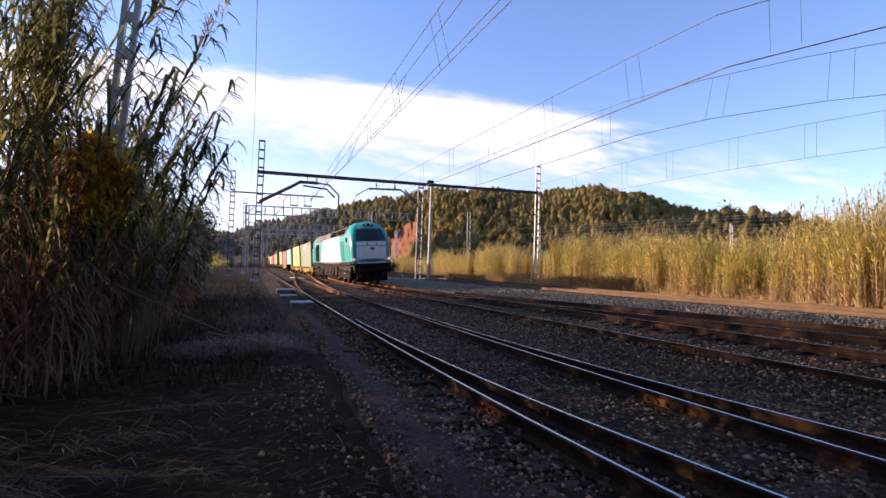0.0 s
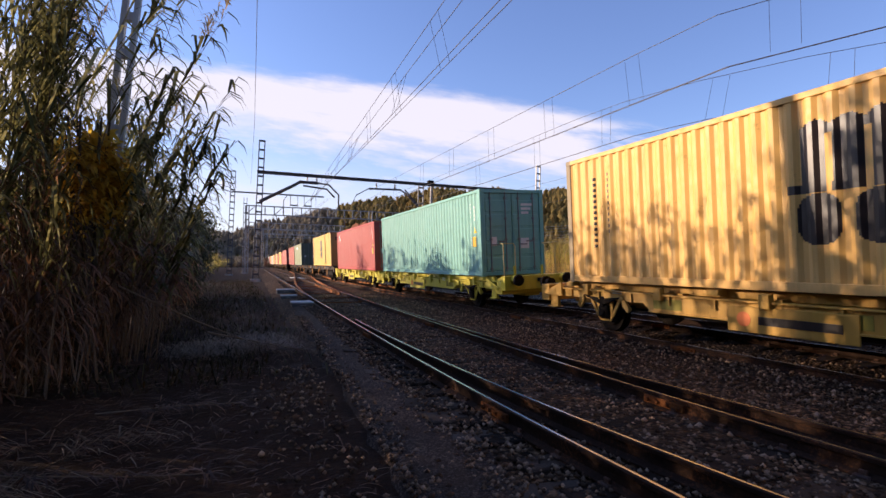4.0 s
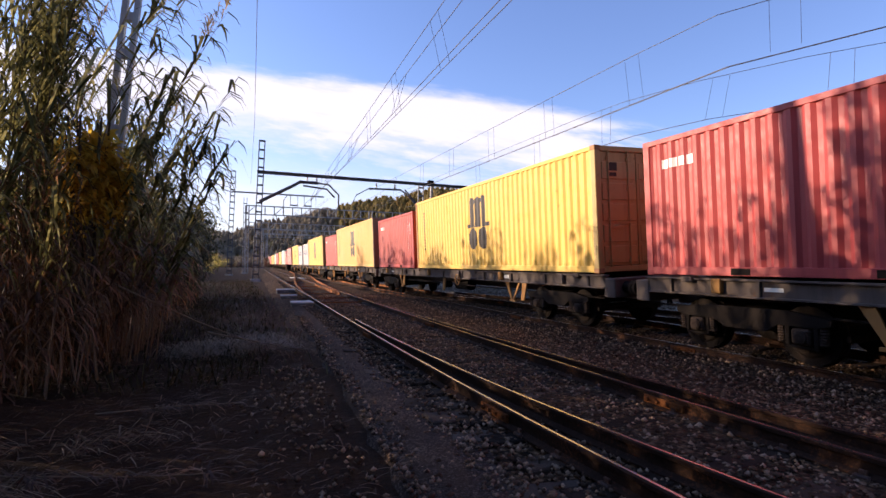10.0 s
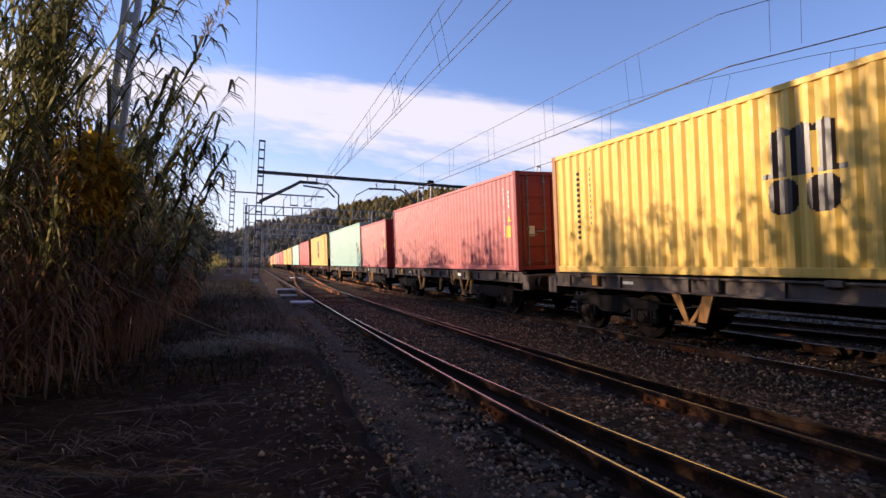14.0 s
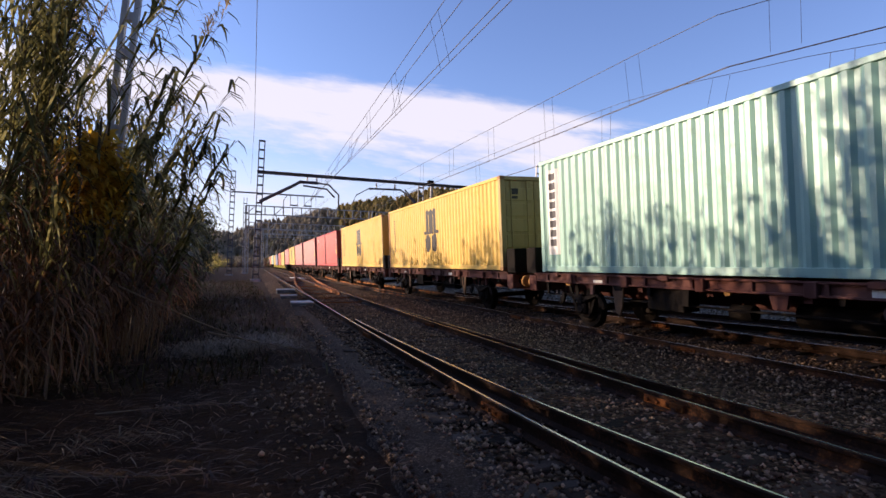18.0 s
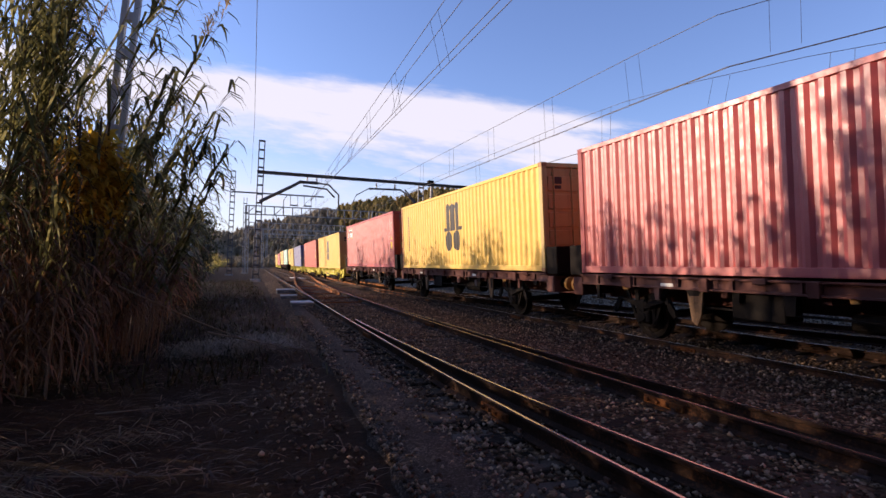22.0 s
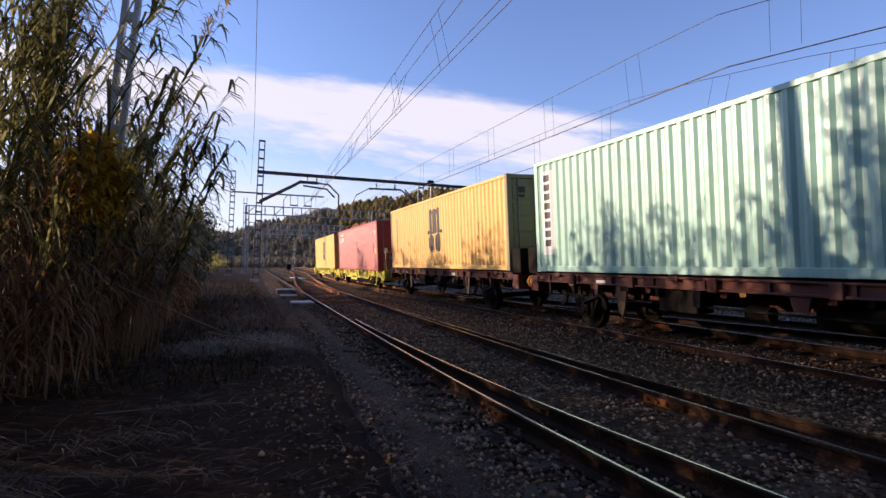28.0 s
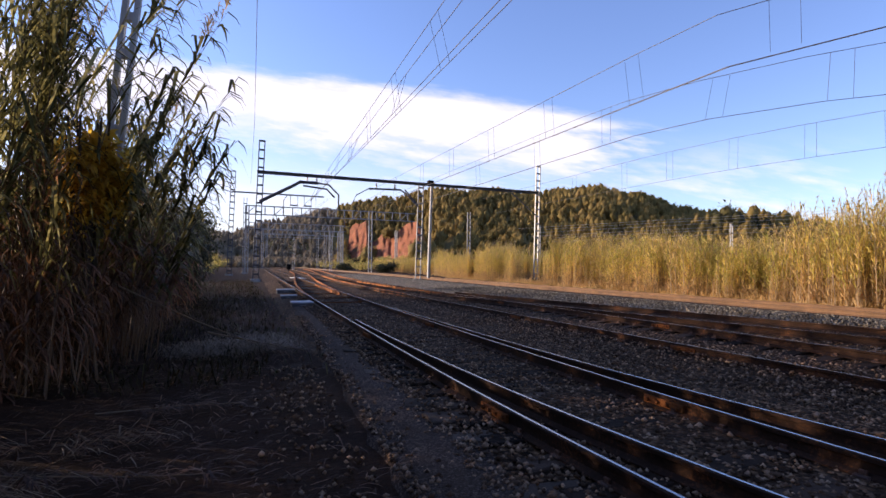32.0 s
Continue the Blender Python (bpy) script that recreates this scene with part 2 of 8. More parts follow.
M_ORANGEMARK = plain("orange_marking", (0.7, 0.16, 0.03), 0.5)
M_PALEPANEL = plain("pale_panel_marking", (0.68, 0.68, 0.62), 0.5)
M_STEELBAR = painted("galvanised_bar", (0.38, 0.37, 0.36), 0.3, 0.45, 0.2, 0.4)
M_HANGER = painted("rusty_ochre_steel", (0.36, 0.17, 0.045), 0.6, 0.7)
M_HEADLAMP = glowing("headlamp_light", (1.0, 0.93, 0.8), 0.25)
M_RUST = speckled("dark_rusty_rail", [(0.3, (0.017, 0.0102, 0.0085)), (0.55, (0.0578, 0.0272, 0.017)), (0.75, (0.187, 0.0731, 0.0306))], 1.6, 0.8, 0.35, 30)
# dark copy of the rail rust, with the foreground's shade in its colour
M_RUSTDARK = speckled("shaded_rusty_rail", [(0.3, (0.010, 0.0065, 0.005)), (0.54, (0.036, 0.018, 0.011)), (0.66, (0.13, 0.050, 0.020)), (0.8, (0.24, 0.095, 0.038))], 1.6, 0.85, 0.35, 30)
# orange rust brightened to hold sunlight in its colour
M_SUNRUST = speckled("sunlit_orange_rust", [(0.3, (0.06, 0.022, 0.009)), (0.6, (0.19, 0.064, 0.018)), (0.8, (0.36, 0.125, 0.038))], 5, 0.85, 0.4, 40)
# rusty rail whose bright orange patches put stretches of sunlight into the colour
M_PATCHRUST = speckled("dark_rail_with_sunlit_rust", [(0.38, (0.022, 0.013, 0.009)), (0.47, (0.08, 0.034, 0.016)), (0.54, (0.30, 0.105, 0.030)), (0.75, (0.48, 0.19, 0.065))], 1.6, 0.85, 0.4, 14)
# lighter copy of the rail rust, with the siding's sunlight in its colour
M_RUSTLIGHT = speckled("sunlit_rusty_rail", [(0.3, (0.050, 0.026, 0.012)), (0.55, (0.140, 0.070, 0.028)), (0.75, (0.30, 0.15, 0.06))], 1.6, 0.8, 0.35, 30)
M_WARMTOP = plain("rust_filmed_rail", (0.42, 0.30, 0.21), 0.34, 1.0)
M_RAILTOP = plain("polished_rail", (0.42, 0.41, 0.42), 0.26, 1.0)
M_SLEEPER = speckled("old_sleeper", [(0.3, (0.013, 0.0078, 0.0052)), (0.6, (0.039, 0.0234, 0.0156)), (0.8, (0.0858, 0.0559, 0.039))], 2.0, 0.9, 0.4, 30, object_random=True)
M_BALLAST = gravel("ballast_ground", [(0.15, (0.0235, 0.0122, 0.0060)), (0.5, (0.080, 0.0425, 0.0218)), (0.9, (0.275, 0.160, 0.087))], 0.055, (0.0375, 0.0184, 0.0089))
M_STONE = speckled("ballast_stone", [(0.2, (0.0295, 0.0165, 0.0098)), (0.5, (0.110, 0.065, 0.040)), (0.85, (0.45, 0.30, 0.195))], 6, 0.9, 0.3, 50, random_island=True)
# paler ballast tone, with the sunlight on it put into the colour
M_PALESTONE = gravel("sunlit_ballast", [(0.15, (0.07488, 0.0624, 0.04637)), (0.5, (0.2122, 0.18, 0.1361)), (0.9, (0.4742, 0.42, 0.3226))], 0.08, (0.1123, 0.084, 0.05544))
M_SOIL = speckled("dark_soil", [(0.25, (0.008, 0.0036, 0.0019)), (0.5, (0.0255, 0.0112, 0.0055)), (0.75, (0.066, 0.031, 0.0148))], 0.8, 0.95, 0.8, 18, 0.05)
M_PATH = gravel("worn_tarmac_path", [(0.15, (0.036, 0.023, 0.017)), (0.5, (0.075, 0.051, 0.039)), (0.9, (0.17, 0.118, 0.092))], 0.018, (0.042, 0.026, 0.018), 0.9, 0.6)
M_SLAB = speckled("mossy_concrete_slab", [(0.3, (0.032, 0.022, 0.016)), (0.6, (0.075, 0.055, 0.042)), (0.8, (0.13, 0.10, 0.08))], 2.5, 0.9, 0.5, 35, 0.01, object_random=True)
M_CONCRETE = speckled("pale_concrete", [(0.3, (0.24, 0.23, 0.22)), (0.6, (0.38, 0.37, 0.35)), (0.8, (0.50, 0.48, 0.46))], 1.5, 0.85, 0.3, 30, 0.01)
M_MAST = painted("galvanised_mast", (0.22, 0.225, 0.23), 0.25, 0.55, 0.3, 0.3)
M_FARMAST = painted("pale_weathered_galvanising", (0.31, 0.305, 0.30), 0.2, 0.6, 0.2, 0.1)
M_MASTDARK = painted("dark_girder", (0.105, 0.10, 0.105), 0.3, 0.6, 0.2, 0.2)
M_WIRE = plain("wire_metal", (0.035, 0.026, 0.03), 0.6, 0.0)
M_INSUL = plain("insulator_brown", (0.10, 0.06, 0.045), 0.3)
M_CANE = leafy("reed_cane", [(0.2, (0.045, 0.024, 0.013)), (0.5, (0.115, 0.067, 0.036)), (0.85, (0.27, 0.17, 0.10))], 0.55, 0.05)
M_PALECANE = leafy("pale_dead_cane", [(0.2, (0.10, 0.065, 0.038)), (0.8, (0.26, 0.18, 0.11))], 0.6, 0.05)
M_GOLDCANE = leafy("straw_cane", [(0.2, (0.18, 0.12, 0.065)), (0.8, (0.42, 0.29, 0.17))], 0.6, 0.1)
M_LEAFDARK = leafy("reed_leaf_green", [(0.15, (0.050, 0.048, 0.020)), (0.4, (0.105, 0.098, 0.037)), (0.65, (0.22, 0.195, 0.072)), (0.9, (0.54, 0.47, 0.21))], 0.26, 0.62)
M_LEAFDRY = leafy("reed_leaf_dry", [(0.15, (0.090, 0.042, 0.022)), (0.5, (0.225, 0.110, 0.056)), (0.85, (0.44, 0.245, 0.13))], 0.5, 0.6)
M_LITTER = leafy("dead_leaf", [(0.15, (0.025, 0.0105, 0.005)), (0.55, (0.080, 0.036, 0.0185)), (0.9, (0.25, 0.125, 0.066))], 0.6, 0.15)
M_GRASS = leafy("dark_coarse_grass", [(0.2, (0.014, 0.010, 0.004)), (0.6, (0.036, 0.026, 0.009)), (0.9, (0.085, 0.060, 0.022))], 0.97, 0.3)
M_EVERGREEN = leafy("dark_evergreen_leaf", [(0.2, (0.016, 0.022, 0.010)), (0.6, (0.040, 0.046, 0.018)), (0.9, (0.08, 0.078, 0.030))], 0.6, 0.2)
# autumn yellow, brightened to hold the sun that strikes the shrub
M_AUTUMN = leafy("sunlit_autumn_leaf", [(0.15, (0.42, 0.23, 0.03)), (0.5, (0.70, 0.42, 0.05)), (0.9, (0.86, 0.62, 0.11))], 0.6, 0.7)
M_LEAFGOLD = leafy("reed_leaf_gold", [(0.22, (0.32, 0.33, 0.06)), (0.40, (0.56, 0.47, 0.095)), (0.58, (0.82, 0.58, 0.17)), (0.8, (0.92, 0.66, 0.30))], 0.6, 0.5, 0.30, 0.6)
M_LEAFTAN = leafy("reed_leaf_tan", [(0.2, (0.38, 0.25, 0.10)), (0.5, (0.64, 0.42, 0.18)), (0.8, (0.85, 0.58, 0.30))], 0.6, 0.5, 0.30, 0.6)
M_PLUME = leafy("reed_plume", [(0.2, (0.34, 0.24, 0.12)), (0.8, (0.60, 0.46, 0.27))], 0.8, 0.4)
M_PINE = leafy("pine_foliage", [(0.25, (0.135, 0.102, 0.033)), (0.42, (0.210, 0.156, 0.047)), (0.58, (0.31, 0.215, 0.068)), (0.8, (0.42, 0.265, 0.10))], 0.8, 0.48, 0.16, 0.84)
# paler, greyer foliage that puts the far left hill's haze into its colour
M_PINEGREY = leafy("hazed_pine_foliage", [(0.25, (0.15, 0.120, 0.082)), (0.5, (0.225, 0.178, 0.120)), (0.8, (0.31, 0.25, 0.172))], 0.8, 0.28, 0.16, 0.84)
M_BUSH = leafy("bush_foliage", [(0.15, (0.030, 0.032, 0.013)), (0.5, (0.070, 0.066, 0.023)), (0.9, (0.14, 0.115, 0.040))], 0.6, 0.4)
M_SCRUB = leafy("dry_scrub", [(0.15, (0.20, 0.20, 0.05)), (0.5, (0.40, 0.32, 0.08)), (0.9, (0.58, 0.42, 0.16))], 0.8, 0.35)
M_BARK = speckled("bark", [(0.3, (0.03, 0.022, 0.016)), (0.7, (0.10, 0.075, 0.055))], 3, 0.9, 0.6, 30)
M_HILL = speckled("wooded_hill_ground", [(0.3, (0.11, 0.09, 0.035)), (0.55, (0.21, 0.15, 0.058)), (0.8, (0.32, 0.21, 0.09))], 0.05, 0.95, 0.3, 0.5)
M_REARSLOPE = speckled("dark_added_slope", [(0.3, (0.012, 0.013, 0.006)), (0.55, (0.035, 0.034, 0.015)), (0.8, (0.075, 0.062, 0.028))], 0.12, 0.95, 0.5, 0.9)
M_REDEARTH = speckled("red_earth", [(0.36, (0.12, 0.080, 0.040)), (0.46, (0.20, 0.078, 0.044)), (0.58, (0.28, 0.108, 0.062)), (0.75, (0.37, 0.185, 0.115))], 0.14, 0.95, 0.9, 0.6, 0.8)
M_CABINET = painted("grey_cabinet_paint", (0.30, 0.31, 0.33), 0.15, 0.5)

# ---------------------------------------------------------------- mesh building


class Mesh:
    """Collects vertices and faces for one mesh."""

    def __init__(self):
        self.v, self.f, self.mi = [], [], []

    def add(self, verts, faces, mi=0):
        n = len(self.v)
        self.v.extend(verts)
        self.f.extend([tuple(n + i for i in f) for f in faces])
        self.mi.extend([mi] * len(faces))
        return self

    def box(self, x0, y0, z0, x1, y1, z1, b=0.0, mi=0):
        """An upright box, its edges cut by b."""
        if b <= 0:
            vs = [(x, y, z) for z in (z0, z1) for y in (y0, y1) for x in (x0, x1)]
            return self.add(vs, [(0, 2, 3, 1), (4, 5, 7, 6), (0, 1, 5, 4), (2, 6, 7, 3), (0, 4, 6, 2), (1, 3, 7, 5)], mi)
        c = ((x0 + x1) / 2, (y0 + y1) / 2, (z0 + z1) / 2)
        h = ((x1 - x0) / 2, (y1 - y0) / 2, (z1 - z0) / 2)
        ids, vs = {}, []
        for sx in (-1, 1):
            for sy in (-1, 1):
                for sz in (-1, 1):
                    for ax in range(3):
                        s = (sx, sy, sz)
                        ids[(sx, sy, sz, ax)] = len(vs)
                        vs.append(tuple(c[i] + s[i] * (h[i] - (0 if i == ax else b)) for i in range(3)))
        fs = []
        for ax in range(3):
            o = [i for i in range(3) if i != ax]
            for s in (-1, 1):
                q = []
                for a, e in ((-1, -1), (1, -1), (1, 1), (-1, 1)):
                    k = [0, 0, 0]
                    k[ax], k[o[0]], k[o[1]] = s, a, e
                    q.append(ids[(*k, ax)])
                flip = (s > 0) == (ax == 1)
                fs.append(tuple(reversed(q)) if flip else tuple(q))
        for ax in range(3):
            o = [i for i in range(3) if i != ax]
            for a in (-1, 1):
                for e in (-1, 1):
                    k0, k1 = [0, 0, 0], [0, 0, 0]
                    k0[ax], k1[ax] = -1, 1
                    for k in (k0, k1):
                        k[o[0]], k[o[1]] = a, e
                    fs.append((ids[(*k0, o[0])], ids[(*k1, o[0])], ids[(*k1, o[1])], ids[(*k0, o[1])]))
        for sx in (-1, 1):
            for sy in (-1, 1):
                for sz in (-1, 1):
                    fs.append((ids[(sx, sy, sz, 0)], ids[(sx, sy, sz, 1)], ids[(sx, sy, sz, 2)]))
        return self.add(vs, fs, mi)

    def tube(self, pts, r, n=8, mi=0, cap=True):
        """A round bar through the points; r is one radius or one for each point."""
        pts = [Vector(q) for q in pts]
        rr = r if isinstance(r, (list, tuple)) else [r] * len(pts)
        vs, fs = [], []
        for i, q in enumerate(pts):
            d = (pts[min(i + 1, len(pts) - 1)] - pts[max(i - 1, 0)]).normalized()
            ref = Vector((0, 0, 1)) if abs(d.z) < 0.9 else Vector((1, 0, 0))
            a = d.cross(ref).normalized()
            b = d.cross(a)
            for k in range(n):
                t = 2 * math.pi * k / n
                vs.append(tuple(q + (a * math.cos(t) + b * math.sin(t)) * rr[i]))
        for i in range(len(pts) - 1):
            for k in range(n):
                fs.append((i * n + k, i * n + (k + 1) % n, (i + 1) * n + (k + 1) % n, (i + 1) * n + k))
        if cap:
            fs.append(tuple(range(n)))
            fs.append(tuple(reversed(range((len(pts) - 1) * n, len(pts) * n))))
        return self.add(vs, fs, mi)

    def prism(self, outline, axis, lo, hi, mi=0):
        """An outline of two coordinates drawn out along an axis ('x', 'y' or 'z')."""
        def at(p, t):
            return {"x": (t, p[0], p[1]), "y": (p[0], t, p[1]), "z": (p[0], p[1], t)}[axis]
        n = len(outline)
        vs = [at(p, lo) for p in outline] + [at(p, hi) for p in outline]
        fs = [tuple(range(n)), tuple(reversed(range(n, 2 * n)))] + [(i, n + i, n + (i + 1) % n, (i + 1) % n) for i in range(n)]
        return self.add(vs, fs, mi)

    def sweep(self, path, section, mi=None):
        """A section of (x, z) swept along points (x, y, z); mi: a material for each side of it."""
        n = len(section)
        vs, fs, ms = [], [], []
        for i, q in enumerate(path):
            a, b = path[max(i - 1, 0)], path[min(i + 1, len(path) - 1)]
            d = Vector((b[0] - a[0], b[1] - a[1], 0)).normalized()
            r = Vector((d.y, -d.x, 0))
            for sx, sz in section:
                vs.append((q[0] + r.x * sx, q[1] + r.y * sx, q[2] + sz))
        base = len(self.f)
        for i in range(len(path) - 1):
            for k in range(n):
                fs.append((i * n + k, (i + 1) * n + k, (i + 1) * n + (k + 1) % n, i * n + (k + 1) % n))
                ms.append(mi[k] if mi else 0)
        fs += [tuple(range(n)), tuple(reversed(range((len(path) - 1) * n, len(path) * n)))]
        ms += [0, 0]
        self.add(vs, fs)
        self.mi[base:] = ms
        return self

    def data(self, name, mats, smooth=False):
        me = bpy.data.meshes.new(name)
        me.from_pydata(self.v, [], self.f)
        for m in (mats if isinstance(mats, (list, tuple)) else [mats]):
            me.materials.append(m)
        if any(self.mi):
            me.polygons.foreach_set("material_index", self.mi)
        if smooth:
            me.polygons.foreach_set("use_smooth", [True] * len(me.polygons))
        me.update()
        return me


def part(name, mesh, mats=None, parent=None, label="", smooth=False):
    """Links a mesh as one object, under a thing or a part if given."""
    ob = new(name, mesh.data(name, mats, smooth) if isinstance(mesh, Mesh) else mesh)
    if parent is not None:
        ob.parent = parent
    if label:
        ob["label"] = label
    return ob


def thing(name, label, category, group="", m=None):
    ob = tagged(new(name), label, category, group)
    ob.empty_display_size = 0.2
    if m is not None:
        ob.matrix_basis = m
    return ob

# ---------------------------------------------------------------- plan of the line
CANT = -2.88                     # the running line leans towards the path
rng = random.Random(7)


def line_x(y):
    """Centre of the running line at y."""
    if y < 0:
        return 8.92
    k = min(y, 75.0)
    return 8.92 + 0.00028 * k * k + (0.042 * (y - 75.0) if y > 75 else 0.0)


def near_x(y):
    """Outer rail of the near track."""
    return 2.44 + 0.044 * math.sqrt((y - 4) ** 2 + 9)


def near_off(y):
    """How far the diverging pair of rails of the near turnout stands off."""
    return 0.5 * math.exp(-(y - 2) / 5.5) if y > -4 else 1.5 + (-4 - y) * 0.2


def split_x(y):
    """How far the third track stands off from the running line."""
    d = 27.0 - y
    return 0.1 * (math.sqrt(d * d + 9) + d)


def side_x(y):
    """Near rail of the far siding."""
    return 18.5 if y < 30 else 18.5 + 0.03 * (y - 30)


# ---------------------------------------------------------------- ground
ground = Mesh()
GX = [-900, -300, -120, -60, -30, -20, -14, -10, -7, -5, -3.5, -2.5, -1.5, -0.5, 0.5, 1.5, 2.2, 3, 5, 8, 12, 17, 21, 24, 28, 34, 45, 70, 120, 200, 320, 600, 1200]
GY = [-600, -200, -80, -40, -20, -10, -5, -2, 0, 1.5, 3, 4.5, 6, 8, 10, 13, 17, 22, 30, 40, 55, 75, 100, 140, 200, 300, 500, 900, 1600]
gv = []
for gy in GY:
    for gx in GX:
        z = -0.34
        if gx < 1.6:
            z = -0.27 + 0.05 * noise.noise((gx * 0.6, gy * 0.6, 0)) + (0.25 * min(1, max(0, (-1.5 - gx) / 6)))
        elif gx > 21:
            z = -0.3 + 0.15 * min(1, (gx - 21) / 6)
        gv.append((gx, gy, z))
nx = len(GX)
ground.add(gv, [(j * nx + i, j * nx + i + 1, (j + 1) * nx + i + 1, (j + 1) * nx + i) for j in range(len(GY) - 1) for i in range(nx - 1)])
tagged(part("ground", ground, M_SOIL, smooth=True), "dark bare soil strewn with dead reed leaves", "ground", kind="structure")

ballast = Mesh()
BY = [-60, -20, -10] + [k * 0.5 for k in range(-10, 60)] + [30 + k * 3 for k in range(0, 30)] + [125, 150, 200, 300, 500, 900]
BX = [-1.3, -0.75, 1.2, 2.4, 3.6, 4.3, 5.4, 6.4, 7.6, 8.9, 10.3, 11.4, 12.6, 14, 15.5, 16.6, 18, 20.2, 21.2]
bv = []
for by in BY:
    base = near_x(min(by, 200))
    for i, bx in enumerate(BX):
        x = base + bx - 0.15 + (0.042 * (by - 75) if by > 75 else 0)
        z = -0.30 if i in (0, len(BX) - 1) else (-0.215 if i == 1 else -0.17) + 0.03 * noise.noise((x * 1.7, by * 1.7, 3))
        if 4.2 < bx < 5.6:
            z -= 0.07
        bv.append((x, by, z))
nx = len(BX)
ballast.add(bv, [(j * nx + i, j * nx + i + 1, (j + 1) * nx + i + 1, (j + 1) * nx + i) for j in range(len(BY) - 1) for i in range(nx - 1)])
tagged(part("ballast_bed", ballast, M_BALLAST, smooth=True), "grey-brown crushed stone bed under the tracks", "ballast", kind="structure")

# ---------------------------------------------------------------- tracks
RAIL = [(-0.075, -0.165), (0.075, -0.165), (0.075, -0.150), (0.014, -0.125), (0.014, -0.045), (0.036, -0.034), (0.036, -0.006), (0.013, 0.0), (-0.013, 0.0), (-0.036, -0.006), (-0.036, -0.034), (-0.014, -0.045), (-0.014, -0.125), (-0.075, -0.150)]
RAIL_MI = [0, 0, 0, 0, 0, 0, 0, 1, 0, 0, 0, 0, 0, 0]


def steps(y0, y1):
    ys, y = [], y0
    while y < y1:
        ys.append(y)
        y += 0.8 if -2 < y < 20 else (2.0 if -10 < y < 60 else 8.0)
    return ys + [y1]


def rail(owner, fx, y0, y1, z=0.0, worn=True, m=None, top=None):
    return part("rail", Mesh().sweep([(fx(y), y, z(y) if callable(z) else z) for y in steps(y0, y1)], RAIL, RAIL_MI if worn else None), [m or (M_RUST if worn else M_RUSTLIGHT), top or M_RAILTOP], owner)


SLEEPER = Mesh().prism([(-1.3, -0.36), (1.3, -0.36), (1.3, -0.19), (1.25, -0.175), (0.62, -0.172), (0.35, -0.20), (-0.35, -0.20), (-0.62, -0.172), (-1.25, -0.175), (-1.3, -0.19)], "y", -0.125, 0.125).data("sleeper", M_SLEEPER)
TIMBER = Mesh().box(-1.35, -0.13, -0.36, 1.35, 0.13, -0.168, 0.012).data("sleeper", M_SLEEPER)
CLIP = Mesh().box(-0.09, -0.06, -0.172, 0.09, 0.06, -0.14, 0.01).box(-0.06, -0.03, -0.14, -0.035, 0.03, -0.105, 0.005).box(0.035, -0.03, -0.14, 0.06, 0.03, -0.105, 0.005).data("rail_clip", M_RUST)


def track(name, label, left, right, y0, y1, sl0, sl1, mesh, cant=0.0, clips=(0, 0)):
    t = tagged(new(name), label, "railway track", kind="structure")
    y = sl0
    while y < sl1:
        xc = (left(y) + right(y)) / 2
        s = part("sleeper", mesh, None, t)
        s.matrix_basis = pose(xc, y, 0, 0, cant, math.degrees(-math.atan2(left(y + 0.5) - left(y - 0.5), 1.0)) + rng.uniform(-0.6, 0.6))
        if clips[0] < y < clips[1]:
            for f, dz in ((left, -1), (right, 1)):
                c = part("rail_clip", CLIP, None, t)
                c.matrix_basis = pose(f(y), y, -0.045 * dz * (cant / -2.88) * -1 if cant else 0, 0, cant, 0)
        y += 0.6 + rng.uniform(-0.02, 0.02)
    return t


G = 0.95   # half the distance between the rail heads
track_near = track("near_track", "near track of worn rails on old sleepers, splitting in a turnout", near_x, lambda y: near_x(y) + 1.9, -30, 90, -3, 48, TIMBER, clips=(2, 16))
rail(track_near, near_x, -40, 130, m=M_RUSTDARK)
rail(track_near, lambda y: near_x(y) + 1.9, -40, 130, m=M_RUSTDARK)
rail(track_near, lambda y: near_x(y) + near_off(y) + 0.1, -20, 13, m=M_RUSTDARK)
rail(track_near, lambda y: near_x(y) + 1.9 + near_off(y) + 0.1, -20, 16, m=M_RUSTDARK)
track_main = track("main_track", "running line of polished rails on concrete sleepers", lambda y: line_x(y) - G, lambda y: line_x(y) + G, -60, 400, -4, 62, SLEEPER, CANT, clips=(3, 20))
rail(track_main, lambda y: line_x(y) - G, -80, 620, -0.047, True, M_RUSTDARK, M_WARMTOP)
rail(track_main, lambda y: line_x(y) + G, -80, 620, 0.047, True, M_RUSTDARK, M_WARMTOP)
track_third = track("third_track", "rusty track curving away from the running line", lambda y: line_x(y) - G + split_x(y), lambda y: line_x(y) + G + split_x(y), -20, 27, -3, 17, SLEEPER)
rail(track_third, lambda y: line_x(y) - G + split_x(y), -20, 21, 0.03, True, M_RUSTDARK, M_WARMTOP)
rail(track_third, lambda y: line_x(y) + G + split_x(y), -20, 24, 0.05, True, M_RUSTDARK, M_WARMTOP)
track_side = track("siding_track", "rust-brown siding along the reed bed", side_x, lambda y: side_x(y) + 1.9, -30, 150, 0, 60, SLEEPER)
rail(track_side, side_x, -40, 260, 0.08, False)
rail(track_side, lambda y: side_x(y) + 1.9, -40, 260, 0.08, False)
def ease(t):
    t = max(0.0, min(1.0, t))
    return t * t * (3 - 2 * t)


# crossover of rusty rails beyond the turnout
track_cross = tagged(new("crossover_track"), "rusty crossover rails between near track and running line", "railway track", kind="structure")
